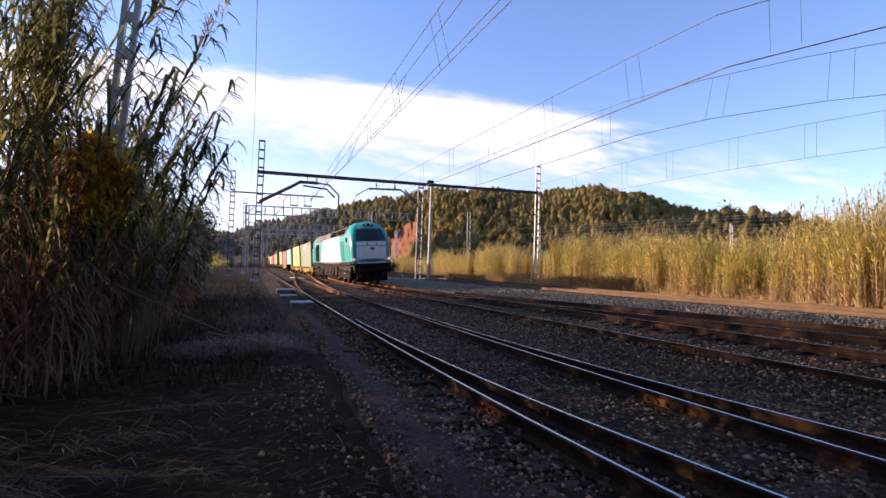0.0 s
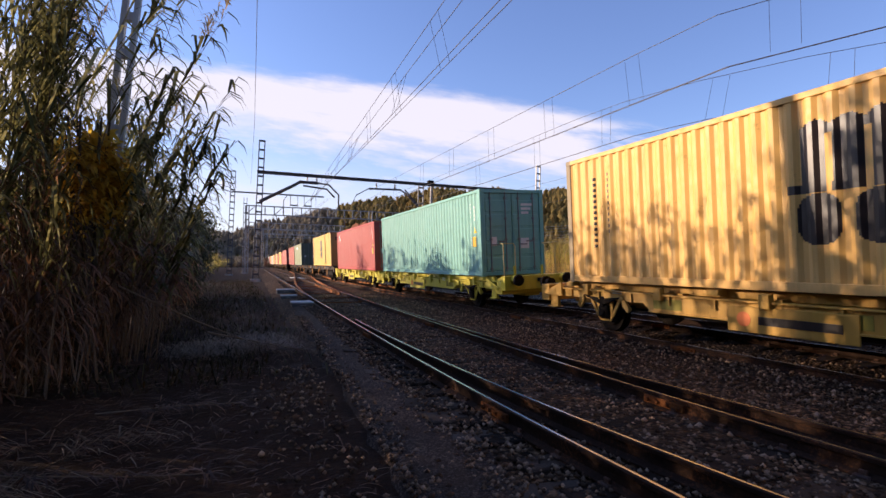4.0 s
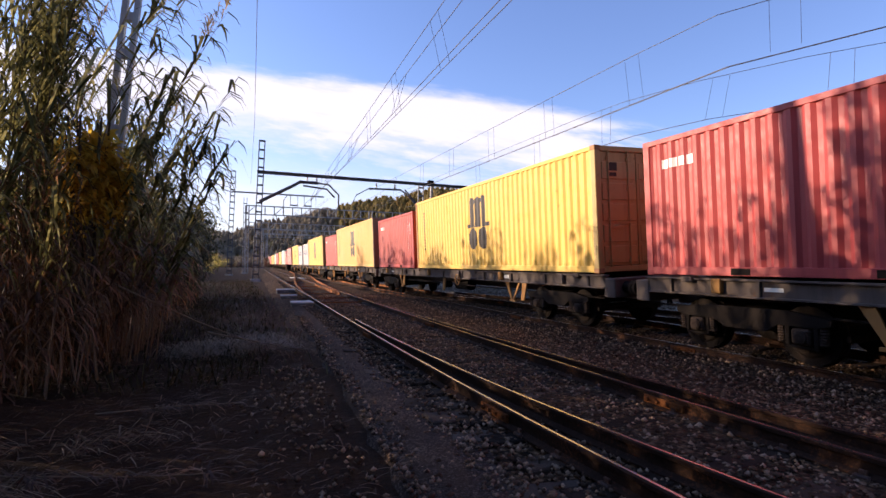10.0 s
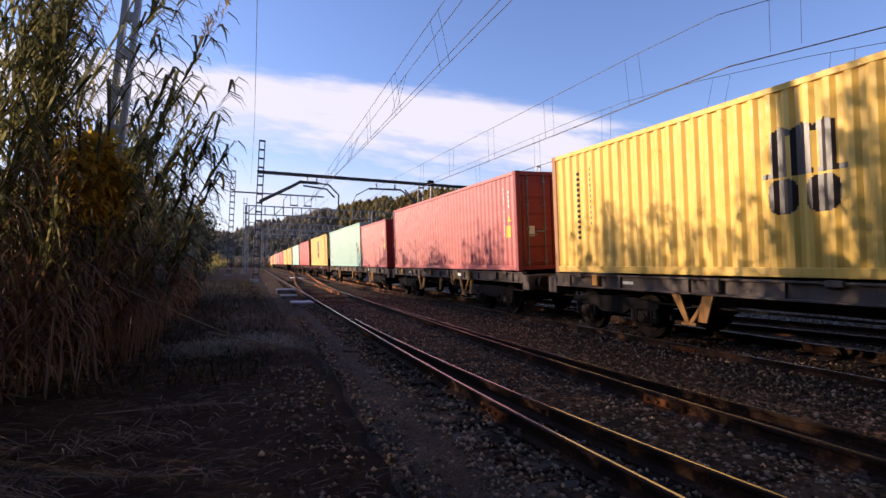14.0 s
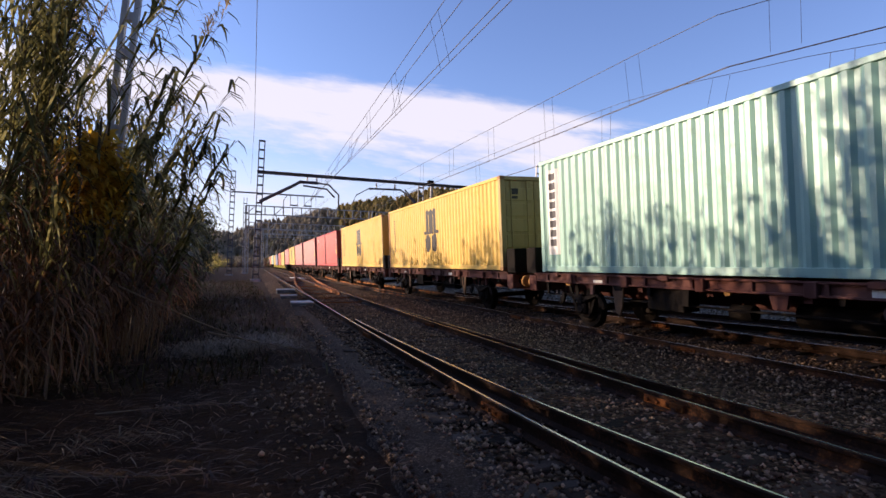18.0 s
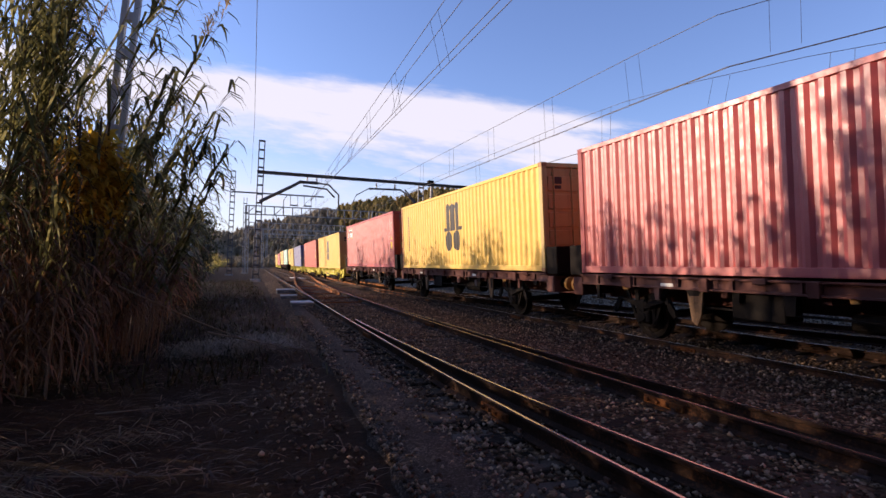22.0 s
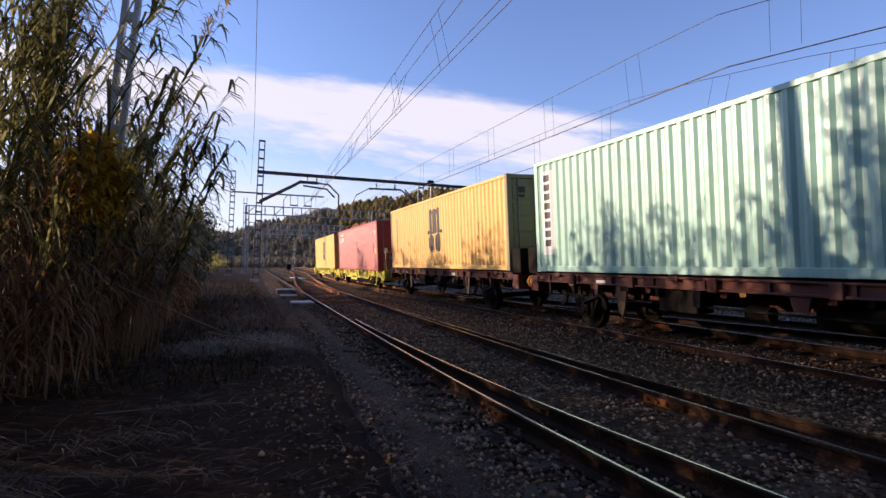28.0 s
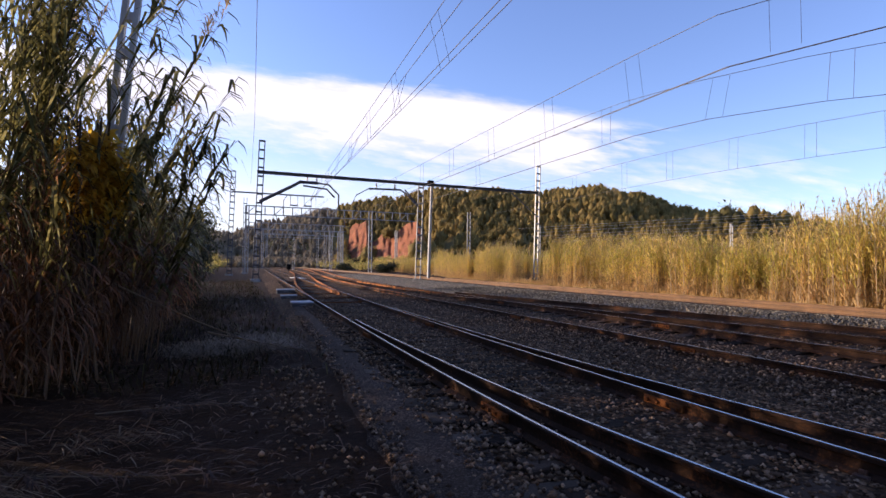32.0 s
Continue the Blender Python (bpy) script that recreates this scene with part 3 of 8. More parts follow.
for dx in (0.0, 1.9):
    rail(track_cross, lambda y, dx=dx: near_x(y) + dx + (line_x(y) - G - near_x(y)) * ease((y - 20) / 80), 20, 100, -0.006, False, M_PATCHRUST)
    rail(track_cross, lambda y, dx=dx: line_x(y) - G + dx + 6.5 * ease((y - 24) / 120), 24, 144, -0.006, False, M_PATCHRUST)

# check rails and point rods of the crossing
for fx, y0, y1 in ((lambda y: near_x(y) + 0.075, 22, 31), (lambda y: near_x(y) + 1.825, 26, 37), (lambda y: line_x(y) - G + 0.075, 26, 38), (lambda y: line_x(y) + G - 0.075, 30, 44)):
    part("check_rail", Mesh().sweep([(fx(y), y, -0.008) for y in steps(y0, y1)], RAIL), [M_PATCHRUST], track_cross)
for y in (20.6, 23.4, 27.0, 31.2, 35.5, 40.5, 46.0):
    x0 = near_x(y) - 0.35
    part("point_rod", Mesh().tube([(x0, y, -0.13), (x0 + 2.5, y + 0.04, -0.13)], 0.022, 6).box(x0 + 0.28, y - 0.05, -0.16, x0 + 0.44, y + 0.05, -0.08, 0.01).box(x0 + 2.1, y - 0.05, -0.16, x0 + 2.26, y + 0.05, -0.08, 0.01), M_SUNRUST, track_cross)
for y in (28.0, 33.0, 38.5, 44.5):
    x0 = line_x(y) - G - 0.3
    part("point_rod", Mesh().tube([(x0, y, -0.10), (x0 + 2.5, y + 0.04, -0.10)], 0.022, 6).box(x0 + 0.22, y - 0.05, -0.14, x0 + 0.40, y + 0.05, -0.06, 0.01), M_SUNRUST, track_cross)

# rusted joint plates added on the near rails; their orange stands for sun slivers
JOINT = Mesh().box(-0.050, -0.28, -0.13, -0.020, 0.28, -0.045, 0.008)
for k in (-0.21, -0.07, 0.07, 0.21):
    JOINT.tube([(-0.050, k, -0.088), (-0.078, k, -0.088)], 0.020, 6)
JOINT = JOINT.data("joint_plate", M_SUNRUST)
for fx, y in ((near_x, 4.66), (lambda v: near_x(v) + 1.9, 4.28), (near_x, 10.6), (lambda v: near_x(v) + 1.9, 12.0)):
    part("joint_plate", JOINT, None, track_near).location = (fx(y), y, 0)

for s, y, z in ((-1, 7.2, -0.047), (-1, 13.4, -0.047), (-1, 21.0, -0.047), (1, 9.6, 0.047), (1, 17.8, 0.047), (1, 26.0, 0.047)):
    part("joint_plate", JOINT, None, track_main).location = (line_x(y) + s * G, y, z)

# stone heaped between the third track and the siding, paled to stand for sunlight
heap = Mesh()
hv = []
HY = [-12 + 0.6 * k for k in range(150)]
for y in HY:
    xa = max(line_x(y) + 2.3, line_x(y) + G + (split_x(y) if y < 24 else 0) + 0.75)
    xb = side_x(y) - 0.35
    xa = min(xa, xb - 0.8)
    for f, z in ((0.0, -0.21), (0.12, -0.12), (0.35, -0.07), (0.65, -0.05), (0.9, -0.06), (1.0, -0.19)):
        hv.append((xa + (xb - xa) * f + 0.12 * noise.noise((y, f * 9, 1)), y, z + 0.03 * noise.noise((y * 1.3, f * 7, 4))))
heap.add(hv, [(j * 6 + i, j * 6 + i + 1, (j + 1) * 6 + i + 1, (j + 1) * 6 + i) for j in range(len(HY) - 1) for i in range(5)])
tagged(part("siding_ballast", heap, M_PALESTONE, smooth=True), "crushed stone heaped beside the siding, coloured pale as if sunlit", "ballast", kind="structure")

# ---------------------------------------------------------------- the train


HALF = {}      # half the length of each container, for marks that follow its ribs


def box_parts(length, high, m, mdoor=None, mpost=None):
    """One shipping container, doors at its -y end, its base at z = 0."""
    mdoor = mdoor or m
    c = thing("shipping_container", "", "shipping container")
    HALF[c.name] = length / 2
    h, w = length / 2, 1.219
    for s in (-1, 1):
        wall = Mesh()
        n = max(1, round((length - 0.30) / 0.278))
        pitch = (length - 0.30) / n
        ys, xs = [], []
        for i in range(n):
            for f, d in ((0.0, 0.0), (0.26, 0.0), (0.5, 0.036), (0.76, 0.036)):
                ys.append(-h + 0.15 + (i + f) * pitch)
                xs.append(w - 0.012 - d)
        ys.append(h - 0.15)
        xs.append(w - 0.012)
        k = len(ys)
        order = range(k - 1)
        vs = [(s * x, y, 0.16) for x, y in zip(xs, ys)] + [(s * x, y, high - 0.10) for x, y in zip(xs, ys)]
        wall.add(vs, [((i, i + 1, k + i + 1, k + i) if s > 0 else (i + 1, i, k + i, k + i + 1)) for i in order])
        part("side_wall", wall, m, c)
        part("bottom_rail", Mesh().box(min(s * w, s * (w - 0.06)), -h + 0.14, 0.02, max(s * w, s * (w - 0.06)), h - 0.14, 0.165, 0.008), m, c)
        part("top_rail", Mesh().box(min(s * w, s * (w - 0.06)), -h + 0.14, high - 0.10, max(s * w, s * (w - 0.06)), h - 0.14, high - 0.005, 0.008), m, c)
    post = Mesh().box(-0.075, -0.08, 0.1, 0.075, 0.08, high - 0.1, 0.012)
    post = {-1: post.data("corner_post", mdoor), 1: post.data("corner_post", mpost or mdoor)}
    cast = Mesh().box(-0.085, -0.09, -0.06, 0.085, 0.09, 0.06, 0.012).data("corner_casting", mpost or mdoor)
    for sx in (-1, 1):
        for sy in (-1, 1):
            q = part("corner_post", post[sy], None, c)
            q.location = (sx * (w - 0.076), sy * (h - 0.081), 0)
            for z in (0.06, high - 0.058):
                q = part("corner_casting", cast, None, c)
                q.location = (sx * (w - 0.083), sy * (h - 0.088), z)
    if length < 10:      # fork pockets through the bottom rails; black blocks stand for the shade inside
        for y in (-1.03, 1.03):
            part("fork_pocket", Mesh().box(-w - 0.003, y - 0.17, 0.035, w + 0.003, y + 0.17, 0.145), M_BLACK, c)
    roof = Mesh()
    n = 24
    for i in range(n):
        y0, y1 = -h + 0.15 + (length - 0.3) * i / n, -h + 0.15 + (length - 0.3) * (i + 0.62) / n
        roof.box(-w + 0.07, y0, high - 0.05, w - 0.07, y1, high - 0.014)
    roof.box(-w + 0.07, -h + 0.02, high - 0.09, w - 0.07, h - 0.02, high - 0.035)
    part("roof", roof, m, c)
    back = Mesh()
    n = 9
    for i in range(n):
        x0 = -w + 0.16 + (2 * w - 0.32) * i / n
        back.box(x0, h - 0.08, 0.14, x0 + 0.17, h - 0.02, high - 0.1)
    back.box(-w + 0.14, h - 0.10, 0.1, w - 0.14, h - 0.06, high - 0.06)
    part("end_wall", back, m, c)
    part("floor_frame", Mesh().box(-w + 0.06, -h + 0.1, 0.06, w - 0.06, h - 0.1, 0.16), M_BLACK, c)
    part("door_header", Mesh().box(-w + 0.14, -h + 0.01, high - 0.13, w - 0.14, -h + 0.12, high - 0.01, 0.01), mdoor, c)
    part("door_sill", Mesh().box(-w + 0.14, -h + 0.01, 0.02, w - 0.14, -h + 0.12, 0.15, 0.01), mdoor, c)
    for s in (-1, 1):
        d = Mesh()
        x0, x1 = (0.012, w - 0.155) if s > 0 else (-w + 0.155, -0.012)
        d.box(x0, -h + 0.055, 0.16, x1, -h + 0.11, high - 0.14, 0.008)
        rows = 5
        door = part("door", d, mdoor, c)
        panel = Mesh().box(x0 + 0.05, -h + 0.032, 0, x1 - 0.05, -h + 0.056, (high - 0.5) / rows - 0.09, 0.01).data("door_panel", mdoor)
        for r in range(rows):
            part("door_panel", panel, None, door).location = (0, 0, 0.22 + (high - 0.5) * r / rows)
        for bx in ((x0 + 0.22), (x1 - 0.26)):
            bar = Mesh().tube([(bx, -h + 0.012, 0.12), (bx, -h + 0.012, high - 0.10)], 0.02, 6)
            for z in (0.25, high * 0.42, high * 0.66, high - 0.3):
                bar.box(bx - 0.05, -h + 0.008, z - 0.03, bx + 0.05, -h + 0.04, z + 0.03)
            bar.box(bx - 0.02, -h - 0.004, 1.02, bx + 0.36 * (1 if bx < (x0 + x1) / 2 else -1) * 0.8 + 0.02, -h + 0.012, 1.06) if bx < (x0 + x1) / 2 else bar.box(bx - 0.30, -h - 0.004, 1.12, bx + 0.02, -h + 0.012, 1.16)
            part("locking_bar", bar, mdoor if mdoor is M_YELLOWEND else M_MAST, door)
    return c


SIDE = -1.207     # the outer ribs of the face turned to the path


def rib_breaks(h, y0, y1, most=1.0):
    """Where a mark from y0 to y1 must bend to follow the ribs of the wall, with the wall's x there."""
    n = max(1, round((2 * h - 0.30) / 0.278))
    pitch = (2 * h - 0.30) / n

    def wall_x(y):
        f = ((y + h - 0.15) / pitch) % 1.0
        return SIDE + 0.036 * float(np.interp(f, [0, 0.26, 0.5, 0.76, 1.0], [0, 0, 1, 1, 0]))
    cuts = {y0, y1}
    for i in range(n):
        for f in (0.0, 0.26, 0.5, 0.76):
            y = -h + 0.15 + (i + f) * pitch
            if y0 < y < y1:
                cuts.add(y)
    cuts = sorted(cuts)
    fine = []
    for a, b in zip(cuts, cuts[1:]):
        k = max(1, math.ceil((b - a) / most))
        fine += [a + (b - a) * i / k for i in range(k)]
    fine.append(cuts[-1])
    return [(y, wall_x(y)) for y in fine]


def strip(d, h, y0, z0, y1, z1, off):
    q = rib_breaks(h, min(y0, y1), max(y0, y1))
    for (ya, xa), (yb, xb) in zip(q, q[1:]):
        d.add([(xa - off, ya, z0), (xb - off, yb, z0), (xb - off, yb, z1), (xa - off, ya, z1)], [(1, 0, 3, 2)])


def shape(owner, inside, y0, y1, z0, z1, m, name="emblem", off=0.003, cell=0.026):
    """Paint on the ribbed wall wherever inside(y, z) holds."""
    d, seen = Mesh(), {}
    q = rib_breaks(HALF[owner.name], y0, y1, cell)
    rows = int((z1 - z0) / cell)

    def corner(i, k):
        if (i, k) not in seen:
            seen[(i, k)] = len(d.v)
            d.v.append((q[i][1] - off, q[i][0], z0 + k * cell))
        return seen[(i, k)]
    for i in range(len(q) - 1):
        for k in range(rows):
            if inside((q[i][0] + q[i + 1][0]) / 2, z0 + (k + 0.5) * cell):
                d.f.append((corner(i + 1, k), corner(i, k), corner(i, k + 1), corner(i + 1, k + 1)))
                d.mi.append(0)
    return part(name, d, m, owner)


def decal(owner, rects, m, off=0.003, name="marking", many=False):
    """Painted marks on the side, each (y0, z0, y1, z1): a part each, or one part of many small bars."""
    h = HALF[owner.name]
    if many:
        d = Mesh()
        for y0, z0, y1, z1 in rects:
            strip(d, h, y0, z0, y1, z1, off)
        return tagged(part(name, d, m, owner), kind="stuff")
    for y0, z0, y1, z1 in rects:
        d = Mesh()
        strip(d, h, y0, z0, y1, z1, off)
        part(name, d, m, owner)


def marks_yellow(c, length, q=1.08):
    """A tall three-legged emblem over two squat bent bands, and two columns of small marks."""
    zc = 1.66

    def at(y, z):
        return y / q, 1.75 + (z - zc) / q

    def legs(y, z):
        y, z = at(y, z)
        if 1.56 < z < 1.66:
            return -0.76 < y < 0.74 and not (-0.27 < y < -0.19 or 0.17 < y < 0.25)
        top = 2.50 - 0.9 * min(abs(y - 0.36), abs(y + 0.02), abs(y + 0.40)) ** 1.4
        return 1.66 <= z < top and any(a < y < b for a, b in ((-0.56, -0.28), (-0.18, 0.16), (0.26, 0.56))) or (2.30 < z < top and -0.56 < y < 0.56)
    shape(c, legs, -0.80 * q, 0.80 * q, zc - 0.25 * q, zc + 0.8 * q, M_DARKMARK)
    for yc in (0.35, -0.35):
        zl = zc + (1.20 - 1.75) * q
        shape(c, lambda y, z: (abs(y - yc * q) / (0.27 * q)) ** 3 + (abs(z - zl) / (0.33 * q)) ** 3 < 1, (yc - 0.3) * q, (yc + 0.3) * q, zl - 0.36 * q, zl + 0.36 * q, M_DARKMARK)
    col = []
    for k in range(13):
        col.append((length / 2 - 0.95, 2.30 - k * 0.125, length / 2 - 1.03, 2.37 - k * 0.125))
    for k in range(11):
        col.append((length / 2 - 1.38, 2.36 - k * 0.125, length / 2 - 1.46, 2.43 - k * 0.125))
    decal(c, col, M_DARKMARK, name="lettering", many=True)
    h = length / 2
    part("emblem", Mesh().box(-0.86, -h + 0.026, 2.33, -0.58, -h + 0.034, 2.52), M_DARKMARK, c)
    part("emblem", Mesh().box(-0.84, -h + 0.026, 2.20, -0.60, -h + 0.034, 2.29), M_DARKMARK, c)


def marks_word(c, y, z, n, w, h, m, step=None):
    """A row of plain bars in place of a name."""
    step = step or w * 1.25
    r = []
    for k in range(n):
        y0 = y - k * step
        r.append((y0, z, y0 - w, z + h))
    decal(c, r, m, name="lettering")


def marks_rings(c, y, z, n, r, step, m):
    """Plain upright ovals, open in the middle, in place of a large name."""
    for k in range(n):
        yc = y - k * step

        def band(py, pz):
            q = (abs(py - yc) / (r * 0.92)) ** 2.6 + (abs(pz - z) / (r * 1.18)) ** 2.6
            return 0.20 < q < 1.0
        shape(c, band, yc - r, yc + r, z - r * 1.2, z + r * 1.2, m, "lettering")


def marks_codes(c, length, high, m, yellow=True):
    """The column of code marks and the warning plates by the door end."""
    h = -length / 2
    decal(c, [(h + 0.75, high - 0.5 - 0.135 * k, h + 0.82, high - 0.41 - 0.135 * k) for k in range(12) if k not in (4, 11)], m, name="lettering", many=True)
    decal(c, [(h + 0.44, high - 0.62 - 0.135 * k, h + 0.50, high - 0.53 - 0.135 * k) for k in range(4)], m, name="lettering", many=True)
    if yellow:
        decal(c, [(h + 0.40, 1.0, h + 0.68, 1.34)], M_YELLOWMARK, name="warning_plate")
        shape(c, lambda y, z: abs(y - h - 0.50) < (1.70 - z) * 0.55, h + 0.36, h + 0.64, 1.46, 1.70, M_YELLOWMARK, "warning_plate", 0.003, 0.02)
    d = Mesh()
    for k in range(3):
        d.box(0.35, h + 0.024, high - 0.55 - 0.14 * k, 0.80 - 0.08 * k, h + 0.034, high - 0.47 - 0.14 * k)
    d.box(0.30, h + 0.024, 0.9, 0.62, h + 0.034, 1.25).box(-0.8, h + 0.024, 1.0, -0.62, h + 0.034, 1.3)
    tagged(part("lettering", d, m, c), kind="stuff")


def marks_panel(c, length, high):
    """A bordered row of white bars under a row of small dark bars and a yellow wedge."""
    y1, y0, z0, z1 = length / 2 - 0.45, length / 2 - 2.05, high - 0.92, high - 0.28
    for q in ((y1, z0 - 0.02, y0, z0), (y1, z1, y0, z1 + 0.02), (y1 + 0.02, z0, y1, z1), (y0, z0, y0 - 0.02, z1)):
        decal(c, [q], M_YELLOWMARK, name="border")
    decal(c, [(y1 - 0.08 - k * 0.25, z0 + 0.06, y1 - 0.27 - k * 0.25, z0 + 0.36) for k in range(6)], M_WHITE, 0.004, name="lettering")
    shape(c, lambda y, z: z > z1 - 0.03 - 0.16 * (y1 - y) / 1.6, y0 + 0.05, y1 - 0.30, z1 - 0.22, z1 - 0.03, M_PALEPANEL, "emblem", 0.004)
    decal(c, [(y1 - 0.10 - k * 0.12, z0 + 0.42, y1 - 0.16 - k * 0.12, z0 + 0.50) for k in range(12)], M_DARKMARK, 0.006, name="lettering", many=True)


def marks_upright(c, length, m, n=8, back=None):
    h = length / 2
    if back:
        decal(c, [(h - 0.32, 0.45, h - 0.78, 2.62)], back, name="panel")
        decal(c, [(h - 0.42, 2.35 - k * 0.24, h - 0.68, 2.52 - k * 0.24) for k in range(n)], m, 0.006, name="lettering", many=True)
    else:
        decal(c, [(h - 0.85, 2.26 - k * 0.40, h - 1.08, 2.55 - k * 0.40) for k in range(n)], m, 0.004, name="lettering", many=True)




def container(front, length, key):
    """A container whose door end stands at distance `front` along the train."""
    spec = PAINTS[key]
    big = length > 10
    k = (length, key)
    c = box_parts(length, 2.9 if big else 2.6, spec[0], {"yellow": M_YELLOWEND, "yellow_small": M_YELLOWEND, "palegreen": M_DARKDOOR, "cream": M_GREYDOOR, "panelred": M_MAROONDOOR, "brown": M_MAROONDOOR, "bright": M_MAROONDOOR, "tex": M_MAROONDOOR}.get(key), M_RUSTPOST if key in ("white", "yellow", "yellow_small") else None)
    c["label"] = f"{'forty' if big else 'twenty'}-foot {spec[1]} corrugated steel shipping container on a flat wagon"
    c["group"] = "containers on the train"
    high = 2.9 if big else 2.6
    style = spec[2]
    if style == "yellow":
        marks_yellow(c, length, 0.80 if key == "yellow_small" else 1.08)
    elif style == "word":
        marks_word(c, 1.9, 2.22, 7, 0.26, 0.34, M_WHITE)
        decal(c, [(1.9, 2.05, -0.35, 2.09)], M_BROWNRED, name="stripe")
        marks_codes(c, length, high, M_WHITE, False)
    elif style == "codes":
        marks_codes(c, length, high, M_WHITE)
    elif style == "top_word":
        marks_word(c, length / 2 - 0.45, high - 0.58, 4, 0.15, 0.17, M_WHITE)
        marks_codes(c, length, high, M_WHITE, False)
    elif style == "rings":
        marks_rings(c, 1.62, 1.55, 5, 0.23, 0.74, M_BLUEMARK)
        marks_word(c, 1.95, 2.22, 5, 0.17, 0.16, M_BLUEMARK)
        marks_word(c, 2.75, 2.05, 4, 0.12, 0.1, M_BLUEMARK)
    elif style == "panel":
        marks_panel(c, length, high)
        marks_codes(c, length, high, M_WHITE)
    elif style == "upright_white":
        marks_upright(c, length, M_WHITE, 3)
        marks_codes(c, length, high, M_WHITE)
        d = Mesh()
        for q in range(3):
            d.box(-0.95 + q * 0.16, -length / 2 + 0.022, high - 0.62, -0.84 + q * 0.16, -length / 2 + 0.03, high - 0.46)
        tagged(part("lettering", d, M_WHITE, c), kind="stuff")
    elif style == "upright_dark":
        marks_upright(c, length, M_MASTDARK, 8, M_WHITE)
        marks_codes(c, length, high, M_PALEPANEL)
        part("panel", Mesh().box(-0.98, -length / 2 + 0.022, high - 0.72, -0.62, -length / 2 + 0.03, high - 0.36), M_PALEPANEL, c)
    elif style == "corner_word":
        marks_word(c, length / 2 - 0.75, high - 0.75, 3, 0.22, 0.2, M_WHITE)
        decal(c, [(length / 2 - 0.95, high - 0.50, length / 2 - 1.25, high - 0.32)], M_WHITE, name="emblem")
        marks_codes(c, length, high, M_WHITE)
    return c


PAINTS = {
    "greygreen": (M_GREYGREEN, "grey-green", "word"), "yellow": (M_YELLOW, "yellow", "yellow"), "cream": (M_CREAM, "creamy yellow", "yellow"), "yellow_small": (M_YELLOW, "yellow", "yellow"), "teal": (M_TEALBOX, "sea-green", "codes"),
    "red": (M_RED, "red", "corner_word"), "palegreen": (M_PALEGREEN, "pale green, patched", "word"), "salmon": (M_ORANGERED, "faded orange-red", "codes"),
    "tex": (M_ORANGERED, "faded orange-red", "upright_white"), "shortred": (M_RED, "dull red", "top_word"), "white": (M_WHITEBOX, "off-white", "rings"),
    "brown": (M_BROWNRED, "brownish red", "codes"), "mint": (M_MINT, "mint-green", "upright_dark"), "bright": (M_BRIGHTRED, "bright red", "corner_word"),
    "panelred": (M_GLOSSRED, "dull red", "panel"), "blue": (M_BLUE, "dark blue", "codes"),
}

WHEEL = Mesh()
for x0, x1, r in ((-0.070, 0.065, 0.44), (0.060, 0.090, 0.468)):
    WHEEL.tube([(x0, 0, 0), (x1, 0, 0)], r, 20)
WHEEL.tube([(-0.095, 0, 0), (-0.066, 0, 0)], [0.30, 0.34], 16)
WHEEL.tube([(-0.20, 0, 0), (-0.05, 0, 0)], 0.11, 10)
WHEEL_ME = WHEEL.data("wheel", [M_WHEEL])
SPRING_ME = Mesh().tube([(0, 0, 0.02 * k) for k in range(14)], [0.066 if k % 2 else 0.048 for k in range(14)], 8).data("coil_spring", [M_GRIME])
AXLE_ME = Mesh().tube([(-0.95, 0, 0), (0.95, 0, 0)], 0.08, 8).data("axle", [M_WHEEL])


def bogie(owner, y, m, wheelbase=1.8):
    """Two axles in an arched frame with pedestals, coil springs and axle boxes."""
    b = Mesh()
    for s in (-1, 1):
        x0, x1 = sorted((s * 1.06, s * 1.15))
        b.prism([(-1.32, 0.66), (-1.16, 0.61), (-0.56, 0.61), (-0.36, 0.48), (0.36, 0.48), (0.56, 0.61), (1.16, 0.61), (1.32, 0.66), (1.32, 0.74), (0.70, 0.83), (-0.70, 0.83), (-1.32, 0.74)], "x", x0, x1)
        for e in (-1, 1):
            c = e * wheelbase / 2
            for d in (-0.205, 0.205):
                b.box(x0 + 0.01, c + d - 0.035, 0.33, x1 - 0.01, c + d + 0.035, 0.63, 0.008)
            b.box(x0 + 0.02, c - 0.23, 0.29, x1 - 0.02, c + 0.23, 0.33, 0.006)
    b.box(-1.05, -0.2, 0.45, 1.05, 0.2, 0.82, 0.03)
    for c in (-wheelbase / 2 - 0.52, wheelbase / 2 + 0.52):
        b.box(-0.95, c - 0.03, 0.42, 0.95, c + 0.03, 0.52, 0.006)
    f = part("bogie", b, m, owner)
    f.location = (0, y, 0)
    for e in (-1, 1):
        for s in (-1, 1):
            c = e * wheelbase / 2
            part("axle_box", Mesh().box(min(s * 1.0, s * 1.17), c - 0.14, 0.35, max(s * 1.0, s * 1.17), c + 0.14, 0.58, 0.03).tube([(s * 1.15, c, 0.46), (s * 1.20, c, 0.46), (s * 1.215, c, 0.46)], [0.105, 0.10, 0.06], 12), M_GRIME, f)
            for d in (-0.30, 0.30):
                part("coil_spring", SPRING_ME, None, f).location = (s * 1.10, c + d, 0.36)
        a = part("axle", AXLE_ME, None, f)
        a.location = (0, e * wheelbase / 2, 0.46)
        for s in (-1, 1):
            q = part("wheel", WHEEL_ME, None, f)
            q.location = (s * 0.87, e * wheelbase / 2, 0.46)
            q.rotation_euler = (0, 0, 0 if s < 0 else math.pi)
    return f


